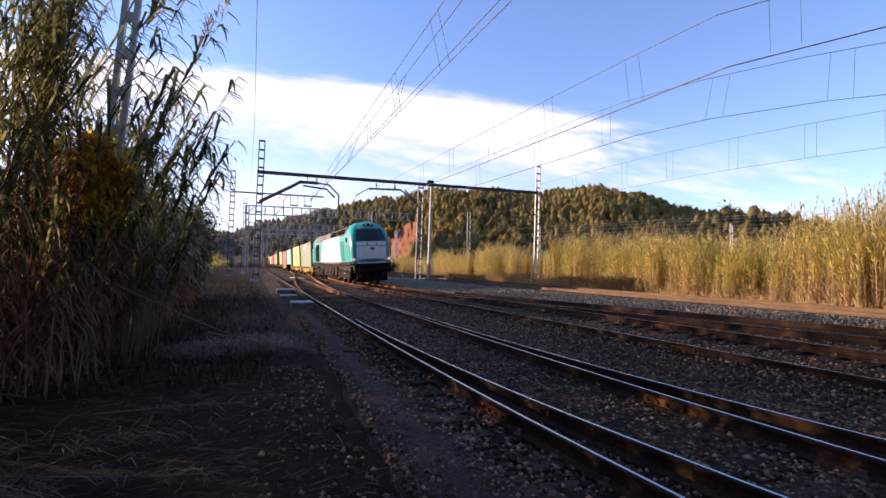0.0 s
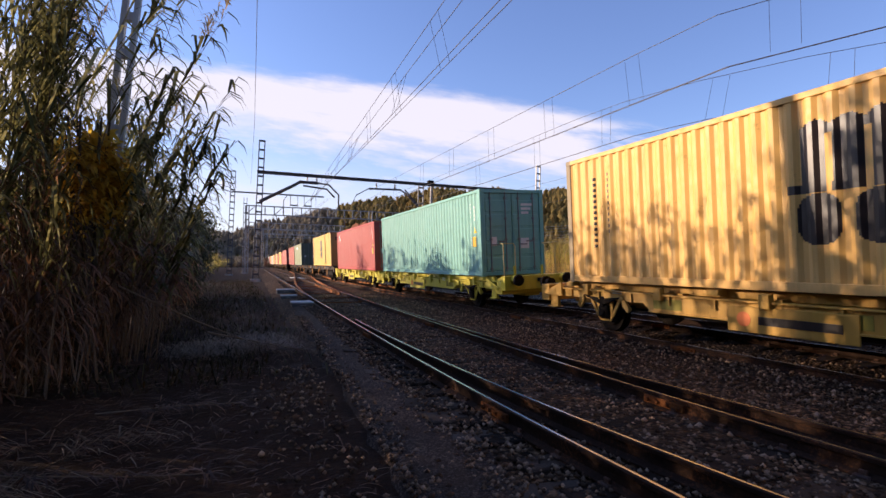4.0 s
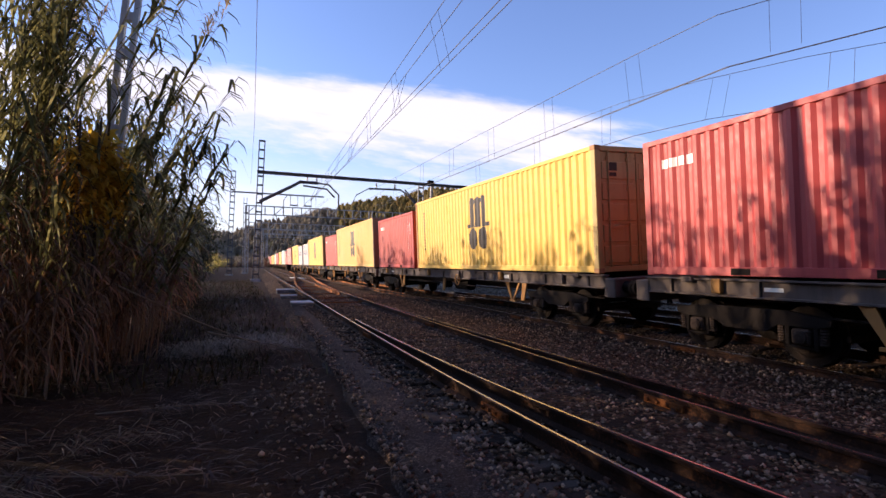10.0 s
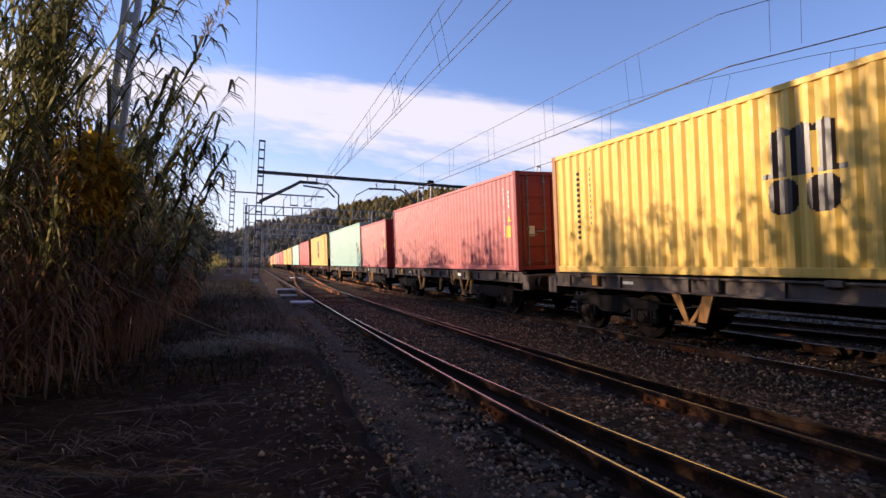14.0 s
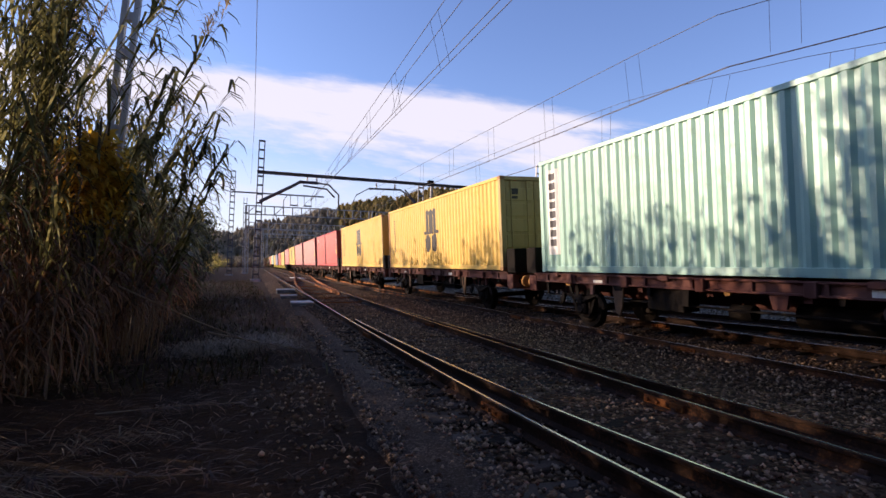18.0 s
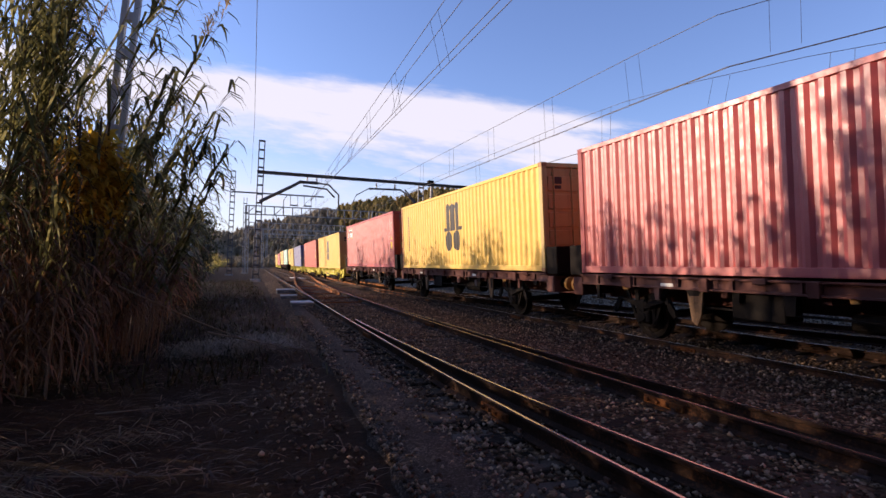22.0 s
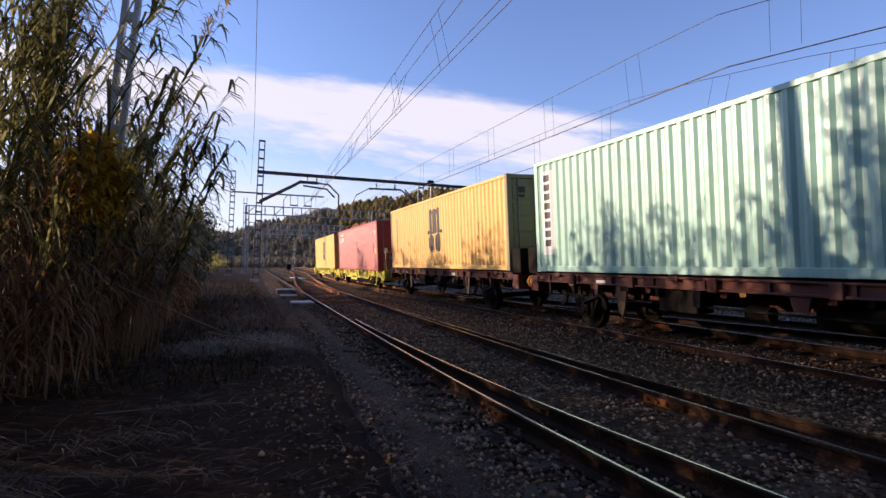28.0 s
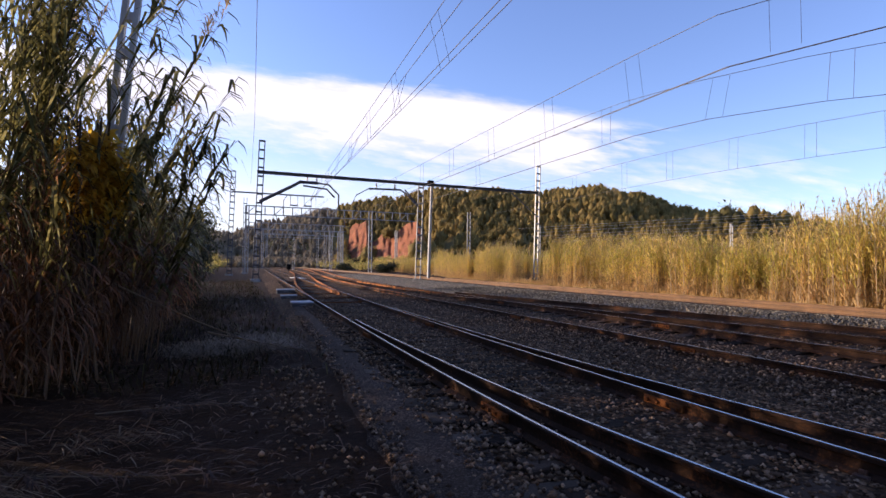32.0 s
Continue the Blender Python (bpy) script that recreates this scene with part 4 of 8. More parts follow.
def axle_guards(owner, y, m, z1=0.88):
    """One pair of wheels under W-shaped guard plates, with a leaf spring and shackles on each side."""
    a = part("axle", AXLE_ME, None, owner)
    a.location = (0, y, 0.46)
    for s in (-1, 1):
        q = part("wheel", WHEEL_ME, None, owner)
        q.location = (s * 0.87, y, 0.46)
        q.rotation_euler = (0, 0, 0 if s < 0 else math.pi)
        g = Mesh()
        x0, x1 = sorted((s * 1.07, s * 1.10))
        for e in (-1, 1):
            g.prism([(y + e * 0.17, z1), (y + e * 0.30, z1), (y + e * 0.225, 0.34), (y + e * 0.165, 0.30)], "x", x0, x1)
            g.prism([(y + e * 0.50, z1), (y + e * 0.60, z1), (y + e * 0.27, 0.36), (y + e * 0.22, 0.40)], "x", x0, x1)
        g.prism([(y - 0.26, 0.37), (y - 0.17, 0.26), (y + 0.17, 0.26), (y + 0.26, 0.37), (y + 0.16, 0.30), (y - 0.16, 0.30)], "x", x0, x1)
        part("axle_guard", g, m, owner)
        part("axle_box", Mesh().box(min(s * 1.0, s * 1.18), y - 0.15, 0.34, max(s * 1.0, s * 1.18), y + 0.15, 0.60, 0.03).tube([(s * 1.16, y, 0.46), (s * 1.21, y, 0.46)], [0.11, 0.08], 10), M_BLACK, owner)
        sp = Mesh()
        for k in range(5):
            ln = 0.62 - 0.10 * k
            sp.prism([(y - ln, 0.82 - 0.03 * k), (y, 0.76 - 0.03 * k), (y + ln, 0.82 - 0.03 * k), (y + ln, 0.80 - 0.03 * k), (y, 0.735 - 0.03 * k), (y - ln, 0.80 - 0.03 * k)], "x", *sorted((s * 1.11, s * 1.19)))
        sp.box(min(s * 1.10, s * 1.20), y - 0.06, 0.58, max(s * 1.10, s * 1.20), y + 0.06, 0.80, 0.01)
        part("leaf_spring", sp, M_BLACK, owner)
        for e in (-1, 1):
            part("shackle", Mesh().prism([(y + e * 0.60, 0.80), (y + e * 0.70, 0.80), (y + e * 0.86, 0.56), (y + e * 0.78, 0.50), (y + e * 0.66, 0.62)], "x", *sorted((s * 1.12, s * 1.18))).tube([(s * 1.10, y + e * 0.64, 0.80), (s * 1.20, y + e * 0.64, 0.80)], 0.045, 8).tube([(s * 1.10, y + e * 0.80, 0.58), (s * 1.20, y + e * 0.80, 0.58)], 0.04, 8), m, owner)


def buffers(owner, y, out, m, shank=None):
    for s in (-1, 1):
        q = part("buffer", Mesh().tube([(s * 0.875, y + out * 0.22, 1.02), (s * 0.875, y + out * 0.30, 1.02), (s * 0.875, y + out * 0.32, 1.02)], [0.17, 0.17, 0.12], 14), m, owner)
        part("buffer_shank", Mesh().tube([(s * 0.875, y, 1.02), (s * 0.875, y + out * 0.12, 1.02), (s * 0.875, y + out * 0.24, 1.02)], [0.13, 0.11, 0.08], 12), shank or m, q)
    part("coupling", Mesh().box(-0.06, min(y, y + out * 0.4), 0.94, 0.06, max(y, y + out * 0.4), 1.06, 0.02).tube([(0, y + out * 0.3, 0.98), (0.02, y + out * 0.35, 0.62)], 0.03, 6), M_BLACK, owner)


def wagon(length, kind, ends=(True, True)):
    """A flat container wagon; its middle at the origin, its rails at z = 0."""
    m, label = {"yellow": (M_WAGONYELLOW, "yellow low two-axle container wagon"), "dark": (M_WAGONDARK, "grime-grey flat container wagon on bogies"), "brown": (M_WAGONBROWN, "rust-brown two-axle container wagon with buffers"), "ochre": (M_OCHRE, "ochre low two-axle container wagon")}[kind]
    w = thing("flat_wagon", label, "railway wagon", "wagons of the train")
    h = length / 2 - (0.3 if kind == "brown" else 0)
    length = 2 * h
    top = 1.10 if kind in ("yellow", "ochre") else 1.315
    for s in (-1, 1):
        x = s * 1.15
        sill = Mesh()
        if kind in ("yellow", "ochre"):
            # a stepped sill: thin flange, shallow web over the wheels, deeper belly between them
            sill.prism([(-h + 0.9, top - 0.17), (-h + 0.9, top - 0.36), (-h + 3.6, top - 0.36), (-h + 3.75, top - 0.50), (h - 3.75, top - 0.50), (h - 3.6, top - 0.36), (h - 0.9, top - 0.36), (h - 0.9, top - 0.17)], "x", x - 0.02, x + 0.02)
            sill.box(x - 0.075, -h + 0.9, top - 0.185, x + 0.075, h - 0.9, top - 0.155, 0.005)
            sill.box(x - 0.06, -h + 3.75, top - 0.515, x + 0.06, h - 3.75, top - 0.485, 0.005)
            for k in range(13):
                y = -h + 1.3 + (length - 2.6) * k / 12
                sill.box(x - 0.065, y - 0.012, top - 0.36, x + 0.065, y + 0.012, top - 0.17)
            part("upper_beam", Mesh().box(s * 0.93 - 0.06, -h + 0.9, top - 0.155, s * 0.93 + 0.06, h - 0.9, top - 0.008, 0.006), m, w)
            for e in (-1, 1):
                part("end_gusset", Mesh().prism([(e * (h - 0.95), top - 0.02), (e * (h - 0.15), top - 0.30), (e * (h - 0.15), top - 0.36), (e * (h - 0.95), top - 0.36)], "x", x - 0.10, x - 0.07), m, w)
                part("step", Mesh().box(x - 0.04, e * (h - 0.55) - 0.16, 0.45, x + 0.04, e * (h - 0.55) + 0.16, top - 0.36, 0.008).box(x - 0.10, e * (h - 0.55) - 0.17, 0.44, x + 0.10, e * (h - 0.55) + 0.17, 0.47), m, w)
            for k in range(3):
                y = -h + 4.2 + (length - 8.4) * k / 2
                part("stencil_panel", Mesh().box(x + s * 0.021, y - 0.34, top - 0.44, x + s * 0.026, y + 0.34, top - 0.24), M_DIRTYYELLOW, w)
        else:
            deep = 0.22 if kind == "brown" else 0.30
            sill.box(x - 0.025, -h + 0.3, top - deep, x + 0.025, h - 0.3, top - 0.04)
            sill.box(x - 0.08, -h + 0.3, top - 0.06, x + 0.08, h - 0.3, top - 0.025, 0.005)
            sill.box(x - 0.08, -h + 0.3, top - deep - 0.03, x + 0.08, h - 0.3, top - deep + 0.005, 0.005)
            for k in range(11):
                y = -h + 0.9 + (length - 1.8) * k / 10
                sill.box(x - 0.07, y - 0.03, top - deep, x + 0.07, y + 0.03, top - 0.05)
        part("side_sill", sill, m, w)
        for k in range(4):
            y = -h + 1.3 + (length - 2.6) * k / 3
            part("container_lock", Mesh().box(x - 0.11, y - 0.12, top - 0.10, x + 0.11, y + 0.12, top - 0.005, 0.01), m, w)
    part("centre_beam", Mesh().box(-0.28, -h + 0.2, top - 0.62, 0.28, h - 0.2, top - 0.12, 0.02), m, w)
    cross = Mesh().box(-1.13, -0.06, top - 0.36, 1.13, 0.06, top - 0.12).data("cross_bearer", M_BLACK if kind == "dark" else m)
    for k in range(8):
        part("cross_bearer", cross, None, w).location = (0, -h + 0.8 + (length - 1.6) * k / 7, 0)
    for e, has in ((-1, ends[0]), (1, ends[1])):
        part("headstock", Mesh().box(-1.2, min(e * h, e * (h - 0.35)), top - 0.52, 1.2, max(e * h, e * (h - 0.35)), top - 0.10, 0.02), m, w)
        out = 0.0
        if has and kind == "yellow":
            # a tall buffer plate stands proud of the headstock, stayed by two gussets
            out = 0.2
            part("buffer_plate", Mesh().box(-1.2, min(e * h, e * (h + out)), top - 0.40, 1.2, max(e * h, e * (h + out)), top + 0.05, 0.015), m, w)
            for x in (-1.14, -0.5, 0.5, 1.14):
                part("end_gusset", Mesh().prism([(e * h, top + 0.04), (e * (h - 0.75), top - 0.14), (e * h, top - 0.14)], "x", x - 0.015, x + 0.015), m, w)
        if has or kind == "brown":
            buffers(w, e * (h + out), e, M_HANGER if kind == "brown" else M_BLACK, m if out else M_BLACK)
    for e in (-1, 1):
        if kind in ("yellow", "ochre"):
            axle_guards(w, e * (h - 2.35), m)
            y = e * (h - 3.9)
            part("brake_hanger", Mesh().prism([(y - 0.30, top - 0.36), (y + 0.22, top - 0.36), (y + 0.10, 0.60), (y - 0.12, 0.70)], "x", -1.15, -1.11), m, w)
            continue
        if kind == "brown":
            axle_guards(w, e * (h - 2.2), M_BLACK, top - 0.24)
            y = e * (h - 3.5)
            part("brake_hanger", Mesh().prism([(y - 0.16, top - 0.25), (y + 0.18, top - 0.25), (y + 0.10, 0.50), (y - 0.02, 0.42), (y - 0.10, 0.62)], "x", -1.19, -1.15), M_RUSTLIGHT, w)
            continue
        bogie(w, e * (h - 2.3), M_BLACK)
        # a hanging V of plates over the brake gear
        y = e * (h - 4.4)
        if kind == "dark":
            v = Mesh().prism([(y - 0.42, top - 0.33), (y - 0.34, top - 0.33), (y + 0.06, 0.44), (y - 0.02, 0.44)], "x", -1.19, -1.15).prism([(y + 0.42, top - 0.33), (y + 0.22, top - 0.33), (y + 0.02, 0.44), (y + 0.10, 0.44)], "x", -1.19, -1.15).box(-1.20, y - 0.12, 0.42, -1.14, y + 0.20, 0.47, 0.005)
            part("brake_hanger", v, M_HANGER, w)
    if kind == "dark":
        hw = Mesh()
        for k in range(16):
            a0, a1 = 2 * math.pi * k / 16, 2 * math.pi * (k + 1) / 16
            hw.tube([(-1.27, -1.5 + 0.19 * math.cos(a0), top - 0.36 + 0.19 * math.sin(a0)), (-1.27, -1.5 + 0.19 * math.cos(a1), top - 0.36 + 0.19 * math.sin(a1))], 0.018, 5)
        for k in range(3):
            a0 = 2 * math.pi / 3 * k
            hw.tube([(-1.26, -1.5, top - 0.36), (-1.27, -1.5 + 0.19 * math.cos(a0), top - 0.36 + 0.19 * math.sin(a0))], 0.014, 5)
        hw.tube([(-1.27, -1.5, top - 0.36), (-1.1, -1.5, top - 0.36)], 0.03, 6)
        part("hand_wheel", hw, M_HANGER, w)
        for y in (-h + 3.6, -0.2, h - 4.9):
            part("brake_lever", Mesh().prism([(y, top - 0.34), (y + 0.22, top - 0.34), (y + 0.34, 0.5), (y + 0.16, 0.5)], "x", -1.2, -1.16), M_HANGER, w)
    if kind in ("yellow", "ochre"):
        pan = part("name_panel", Mesh().box(-1.215, -0.2, top - 0.66, -1.185, 1.75, top - 0.24, 0.01), m, w)
        part("emblem", Mesh().tube([(-1.222, 1.45, top - 0.45), (-1.216, 1.45, top - 0.45)], 0.12, 16), M_ORANGEMARK, pan)
        part("name_bar", Mesh().box(-1.222, 0.0, top - 0.52, -1.214, 1.2, top - 0.39), M_DARKMARK, pan)
    for k in range(6):
        y = -h + 1.9 + (length - 3.8) * k / 5
        part("lock_bracket", Mesh().box(-1.27, y - 0.09, top - 0.27, -1.15, y + 0.09, top - 0.03, 0.012), M_HANGER if k % 2 and kind == "dark" else m, w)
    part("air_tank", Mesh().tube([(-0.75, -1.6, 0.72), (-0.75, -0.5, 0.72)], 0.19, 12), M_BLACK, w)
    part("brake_cylinder", Mesh().tube([(-0.85, 0.2, 0.70), (-0.85, 0.6, 0.70)], 0.13, 10), M_BLACK, w)
    pipes = Mesh().tube([(-1.06, -h + 0.5, top - 0.56), (-1.06, h - 0.5, top - 0.56)], 0.022, 5)
    part("brake_pipe", pipes, M_BLACK, w)
    part("data_plate", Mesh().box(-1.185, -h + 4.6, top - 0.22, -1.176, -h + 4.9, top - 0.12), M_PALEPANEL, w)
    part("data_plate", Mesh().box(-1.185, h - 3.0, top - 0.21, -1.176, h - 2.7, top - 0.15), M_PALEPANEL, w)
    if kind == "yellow":
        for e in (-1, 1):
            if not ends[0 if e < 0 else 1]:
                continue
            g = 0.0 if e > 0 else 0.66
            rl = Mesh().tube([(-1.0, e * (h - 0.84 + g), top - 0.1), (-1.0, e * (h - 0.84 + g), top + 0.95), (-1.0, e * (h - 0.88 + g), top + 1.03), (-1.0, e * (h - 0.98 + g), top + 1.05), (-0.55, e * (h - 1.0 + g), top + 1.05), (-0.5, e * (h - 1.0 + g), top + 0.95), (-0.5, e * (h - 1.0 + g), top - 0.1)], 0.018, 6)
            part("handrail", rl, M_HANDRAIL, w)
            for x in (-0.55, 0.45):
                part("stake", Mesh().box(x - 0.035, e * (h - 0.30) - 0.035, top - 0.2, x + 0.035, e * (h - 0.30) + 0.035, top + 0.34, 0.006), m, w)
            part("end_deck", Mesh().box(-1.05, min(e * (h - 0.85), e * (h - 0.12)), top - 0.16, 1.05, max(e * (h - 0.85), e * (h - 0.12)), top - 0.12, 0.006), M_DIRTYYELLOW, w)
            part("handrail", rl.data("handrail", M_HANDRAIL), None, w).location = (1.5, 0, 0)
    if kind == "brown":
        for k in range(14):
            y = -h + 0.9 + (length - 1.8) * k / 13
            dz, dy = (0.10, 0.22, 0.06, 0.30, 0.16)[k % 5], (0.10, 0.05, 0.16, 0.07)[k % 4]
            part("sill_bracket", Mesh().prism([(y - dy, top - 0.24), (y + dy, top - 0.24), (y + dy * 0.6, top - 0.26 - dz), (y - dy * 0.7, top - 0.25 - dz)], "x", -1.20, -1.15), (M_BLACK, m, M_HANGER, M_BLACK, M_BLACK)[k % 5], w)
        part("equipment_box", Mesh().box(-1.12, 1.4, 0.62, -0.7, 2.3, top - 0.26, 0.02), M_BLACK, w)
        part("equipment_box", Mesh().box(-1.10, -3.0, 0.70, -0.8, -2.5, top - 0.26, 0.02), M_BLACK, w)
        part("hand_wheel", Mesh().tube([(-1.20, -1.9, top - 0.42), (-1.23, -1.9, top - 0.42)], [0.13, 0.11], 14), M_RUST, w)
        for e in (-1, 1):
            part("end_block", Mesh().box(-1.2, e * (h - 0.10) - 0.26, top - 0.05, 1.2, e * (h - 0.10) + 0.20, top + 0.66, 0.02), M_BLACK, w)
    return w

PACE = [(0, 18.82), (6, 18.89), (12, 19.21), (15, 19.0), (18, 18.4), (21, 17.48), (24, 16.93), (26, 16.72), (28, 16.47), (30, 16.13), (32, 15.66)]   # seconds, metres a second


def gone(t):
    """How far the train has gone by t seconds."""
    ts = np.linspace(0, t, 321)
    v = np.interp(ts, [q[0] for q in PACE], [q[1] for q in PACE])
    return float(np.sum((v[1:] + v[:-1]) / 2 * np.diff(ts)))


TIMES = [0, 1, 2, 3, 4, 5, 6, 7, 8, 9, 10, 11, 12, 13, 14, 15, 16, 17, 18, 19, 20, 21, 22, 23, 24, 25, 26, 27, 28, 29, 30, 31, 32]


def on_line(s, z=0.0):
    """The pose on the running line of something whose middle is s metres ahead of the eye."""
    h = math.atan2(line_x(s + 4) - line_x(s - 4), 8.0)
    return Matrix.Translation((line_x(s), s, 0)) @ pose(0, 0, 0, 0, 0, -math.degrees(h)) @ pose(0, 0, 0, 0, CANT, 0) @ Matrix.Translation((0, 0, z))


MOVERS = []
STD, LOW = 1.317, 1.102
LOADS = [  # front of the container along the train, metres of length, paint, height of its base
    (59.06, 12.19, "greygreen", LOW), (73.45, 12.19, "cream", LOW), (90.35, 12.19, "teal", LOW), (104.25, 12.19, "red", LOW), (119.67, 12.19, "yellow", STD),
    (145.60, 12.19, "palegreen", STD), (158.81, 12.19, "salmon", STD), (178.51, 12.19, "tex", STD), (190.82, 6.06, "shortred", STD), (198.30, 12.19, "yellow", STD),
    (210.97, 6.06, "shortred", STD), (218.24, 12.19, "cream", STD), (230.57, 6.06, "shortred", STD), (238.32, 12.19, "yellow", STD), (250.82, 6.06, "white", STD),
    (258.03, 6.06, "white", STD), (264.37, 12.19, "yellow_small", STD), (278.36, 12.19, "brown", STD), (292.06, 6.06, "brown", STD), (298.32, 12.19, "mint", STD),
    (312.17, 12.19, "yellow", STD), (326.50, 12.19, "bright", STD), (340.11, 12.19, "mint", STD), (354.41, 12.19, "yellow", STD), (367.94, 12.19, "yellow", STD),
    (382.12, 12.19, "bright", STD), (395.93, 12.19, "brown", STD), (409.67, 12.19, "brown", STD), (423.36, 12.19, "yellow", STD), (436.95, 12.19, "panelred", STD),
    (452.13, 12.19, "yellow", LOW), (466.16, 12.19, "tex", LOW), (483.25, 12.19, "blue", LOW), (497.10, 12.19, "yellow", LOW), (512.62, 12.19, "mint", STD),
    (526.28, 12.19, "cream", STD), (541.36, 12.19, "panelred", LOW), (555.67, 12.19, "yellow", LOW)]
for front, length, key, base in LOADS:
    MOVERS.append((container(front, length, key), front + length / 2, base))

WAGONS = [  # front, rear, kind
    (57.90, 72.35, "ochre"), (72.44, 86.90, "ochre"), (89.10, 103.27, "yellow"), (103.35, 117.59, "yellow"),
    (118.53, 138.15, "dark"), (138.93, 158.11, "dark"), (158.49, 177.63, "dark"), (178.22, 197.22, "dark"),
    (197.81, 217.32, "dark"), (217.90, 237.00, "dark"), (237.66, 257.18, "dark"), (257.72, 276.91, "dark"),
    (277.85, 291.20, "dark"), (291.74, 310.80, "dark"), (311.67, 325.12, "brown"), (325.65, 339.29, "brown"),
    (339.59, 353.31, "brown"), (353.61, 367.27, "brown"), (367.42, 381.05, "brown"), (381.38, 395.12, "brown"),
    (395.37, 408.82, "brown"), (409.05, 422.51, "brown"), (422.72, 436.22, "brown"), (436.44, 450.05, "brown"),
    (450.87, 465.12, "yellow"), (465.20, 479.43, "yellow"), (482.09, 496.13, "yellow"), (496.23, 510.27, "yellow"),
    (511.40, 525.46, "brown"), (525.55, 539.35, "brown"), (540.22, 554.45, "yellow"), (554.53, 569.30, "yellow")]
_made = {}
paired = 0
for a, b, kind in WAGONS:
    # dark wagons run singly, the others in close-coupled pairs
    ends = (1, 1) if kind == "dark" else ((1, 0), (0, 1))[paired % 2]
    paired += kind != "dark"
    length = round(b - a, 1)
    key = (length, kind, ends)
    if key in _made:
        w = copy_thing(_made[key], Matrix())
    else:
        w = _made[key] = wagon(length, kind, ends)
    MOVERS.append((w, (a + b) / 2, 0.0))
# lamps and hoses on the last wagon's free end
for x in (-0.85, 0.35):
    e = length / 2 + 0.06
    lamp = part("tail_lamp", Mesh().prism([(e - 0.10, 1.30), (e + 0.10, 1.30), (e + 0.10, 1.52), (e + 0.05, 1.60), (e - 0.05, 1.60), (e - 0.10, 1.52)], "x", x - 0.09, x + 0.09).tube([(x, e, 1.05), (x, e, 1.32)], 0.035, 6).tube([(x - 0.05, e, 1.62), (x - 0.05, e, 1.72), (x + 0.05, e, 1.72), (x + 0.05, e, 1.62)], 0.012, 5), M_BLACK, w)
    part("lens", Mesh().tube([(x, e + 0.1, 1.46), (x, e + 0.115, 1.46)], 0.07, 12), M_BRIGHTRED, lamp)

# ---------------------------------------------------------------- locomotive
LOCO_FRONT, LOCO_LEN = 34.25, 21.8
CAB_END = 2.8
PZ = [1.36, 1.5, 2.0, 2.55, 2.88, 3.15, 3.45, 3.78, 4.08, 4.28, 4.38]
PW = [1.41, 1.42, 1.42, 1.42, 1.41, 1.385, 1.33, 1.22, 1.02, 0.68, 0.05]
PF = [0.08, 0.04, 0.0, 0.03, 0.10, 0.26, 0.48, 0.74, 1.04, 1.38, 1.8]


def cab_point(u, z, out=0.0):
    """A point of the cab's skin: u from -1 (near side) over 0 (nose) to 1, at height z."""
    w, f = float(np.interp(z, PZ, PW)) + out, float(np.interp(z, PZ, PF)) - out
    depth = CAB_END
    a = abs(u)
    s = -1 if u < 0 else 1
    if a < 0.40:        # the flat, slightly bowed front
        t = a / 0.40
        return (s * t * (w - 0.34), f + 0.30 * t * t, z)
    if a < 0.55:        # the rounded corner
        t = (a - 0.40) / 0.15 * math.pi / 2
        return (s * (w - 0.34 + 0.34 * math.sin(t)), f + 0.30 + 0.45 * (1 - math.cos(t)), z)
    t = (a - 0.55) / 0.45
    return (s * w, f + 0.75 + (depth - f - 0.75) * t, z)


def cab_patch(us, zs, out=0.0):
    m = Mesh()
    n = len(us)
    m.add([cab_point(u, z, out) for z in zs for u in us], [(j * n + i, j * n + i + 1, (j + 1) * n + i + 1, (j + 1) * n + i) for j in range(len(zs) - 1) for i in range(n - 1)])
    return m


def span(a, b, n):
    return [a + (b - a) * i / (n - 1) for i in range(n)]


def side_patch(y0, y1, z0, z1, out, s=-1, slant=0.0):
    m = Mesh()
    pts = [(y0, z0), (y1, z0), (y1 + slant, z1), (y0 + slant, z1)]
    vs = []
    for o in (out, out - 0.02):
        for y, z in pts:
            vs.append((s * (float(np.interp(z, PZ, PW)) + o), y, z))
    return m.add(vs, [(0, 1, 2, 3), (4, 7, 6, 5), (0, 4, 5, 1), (1, 5, 6, 2), (2, 6, 7, 3), (3, 7, 4, 0)])


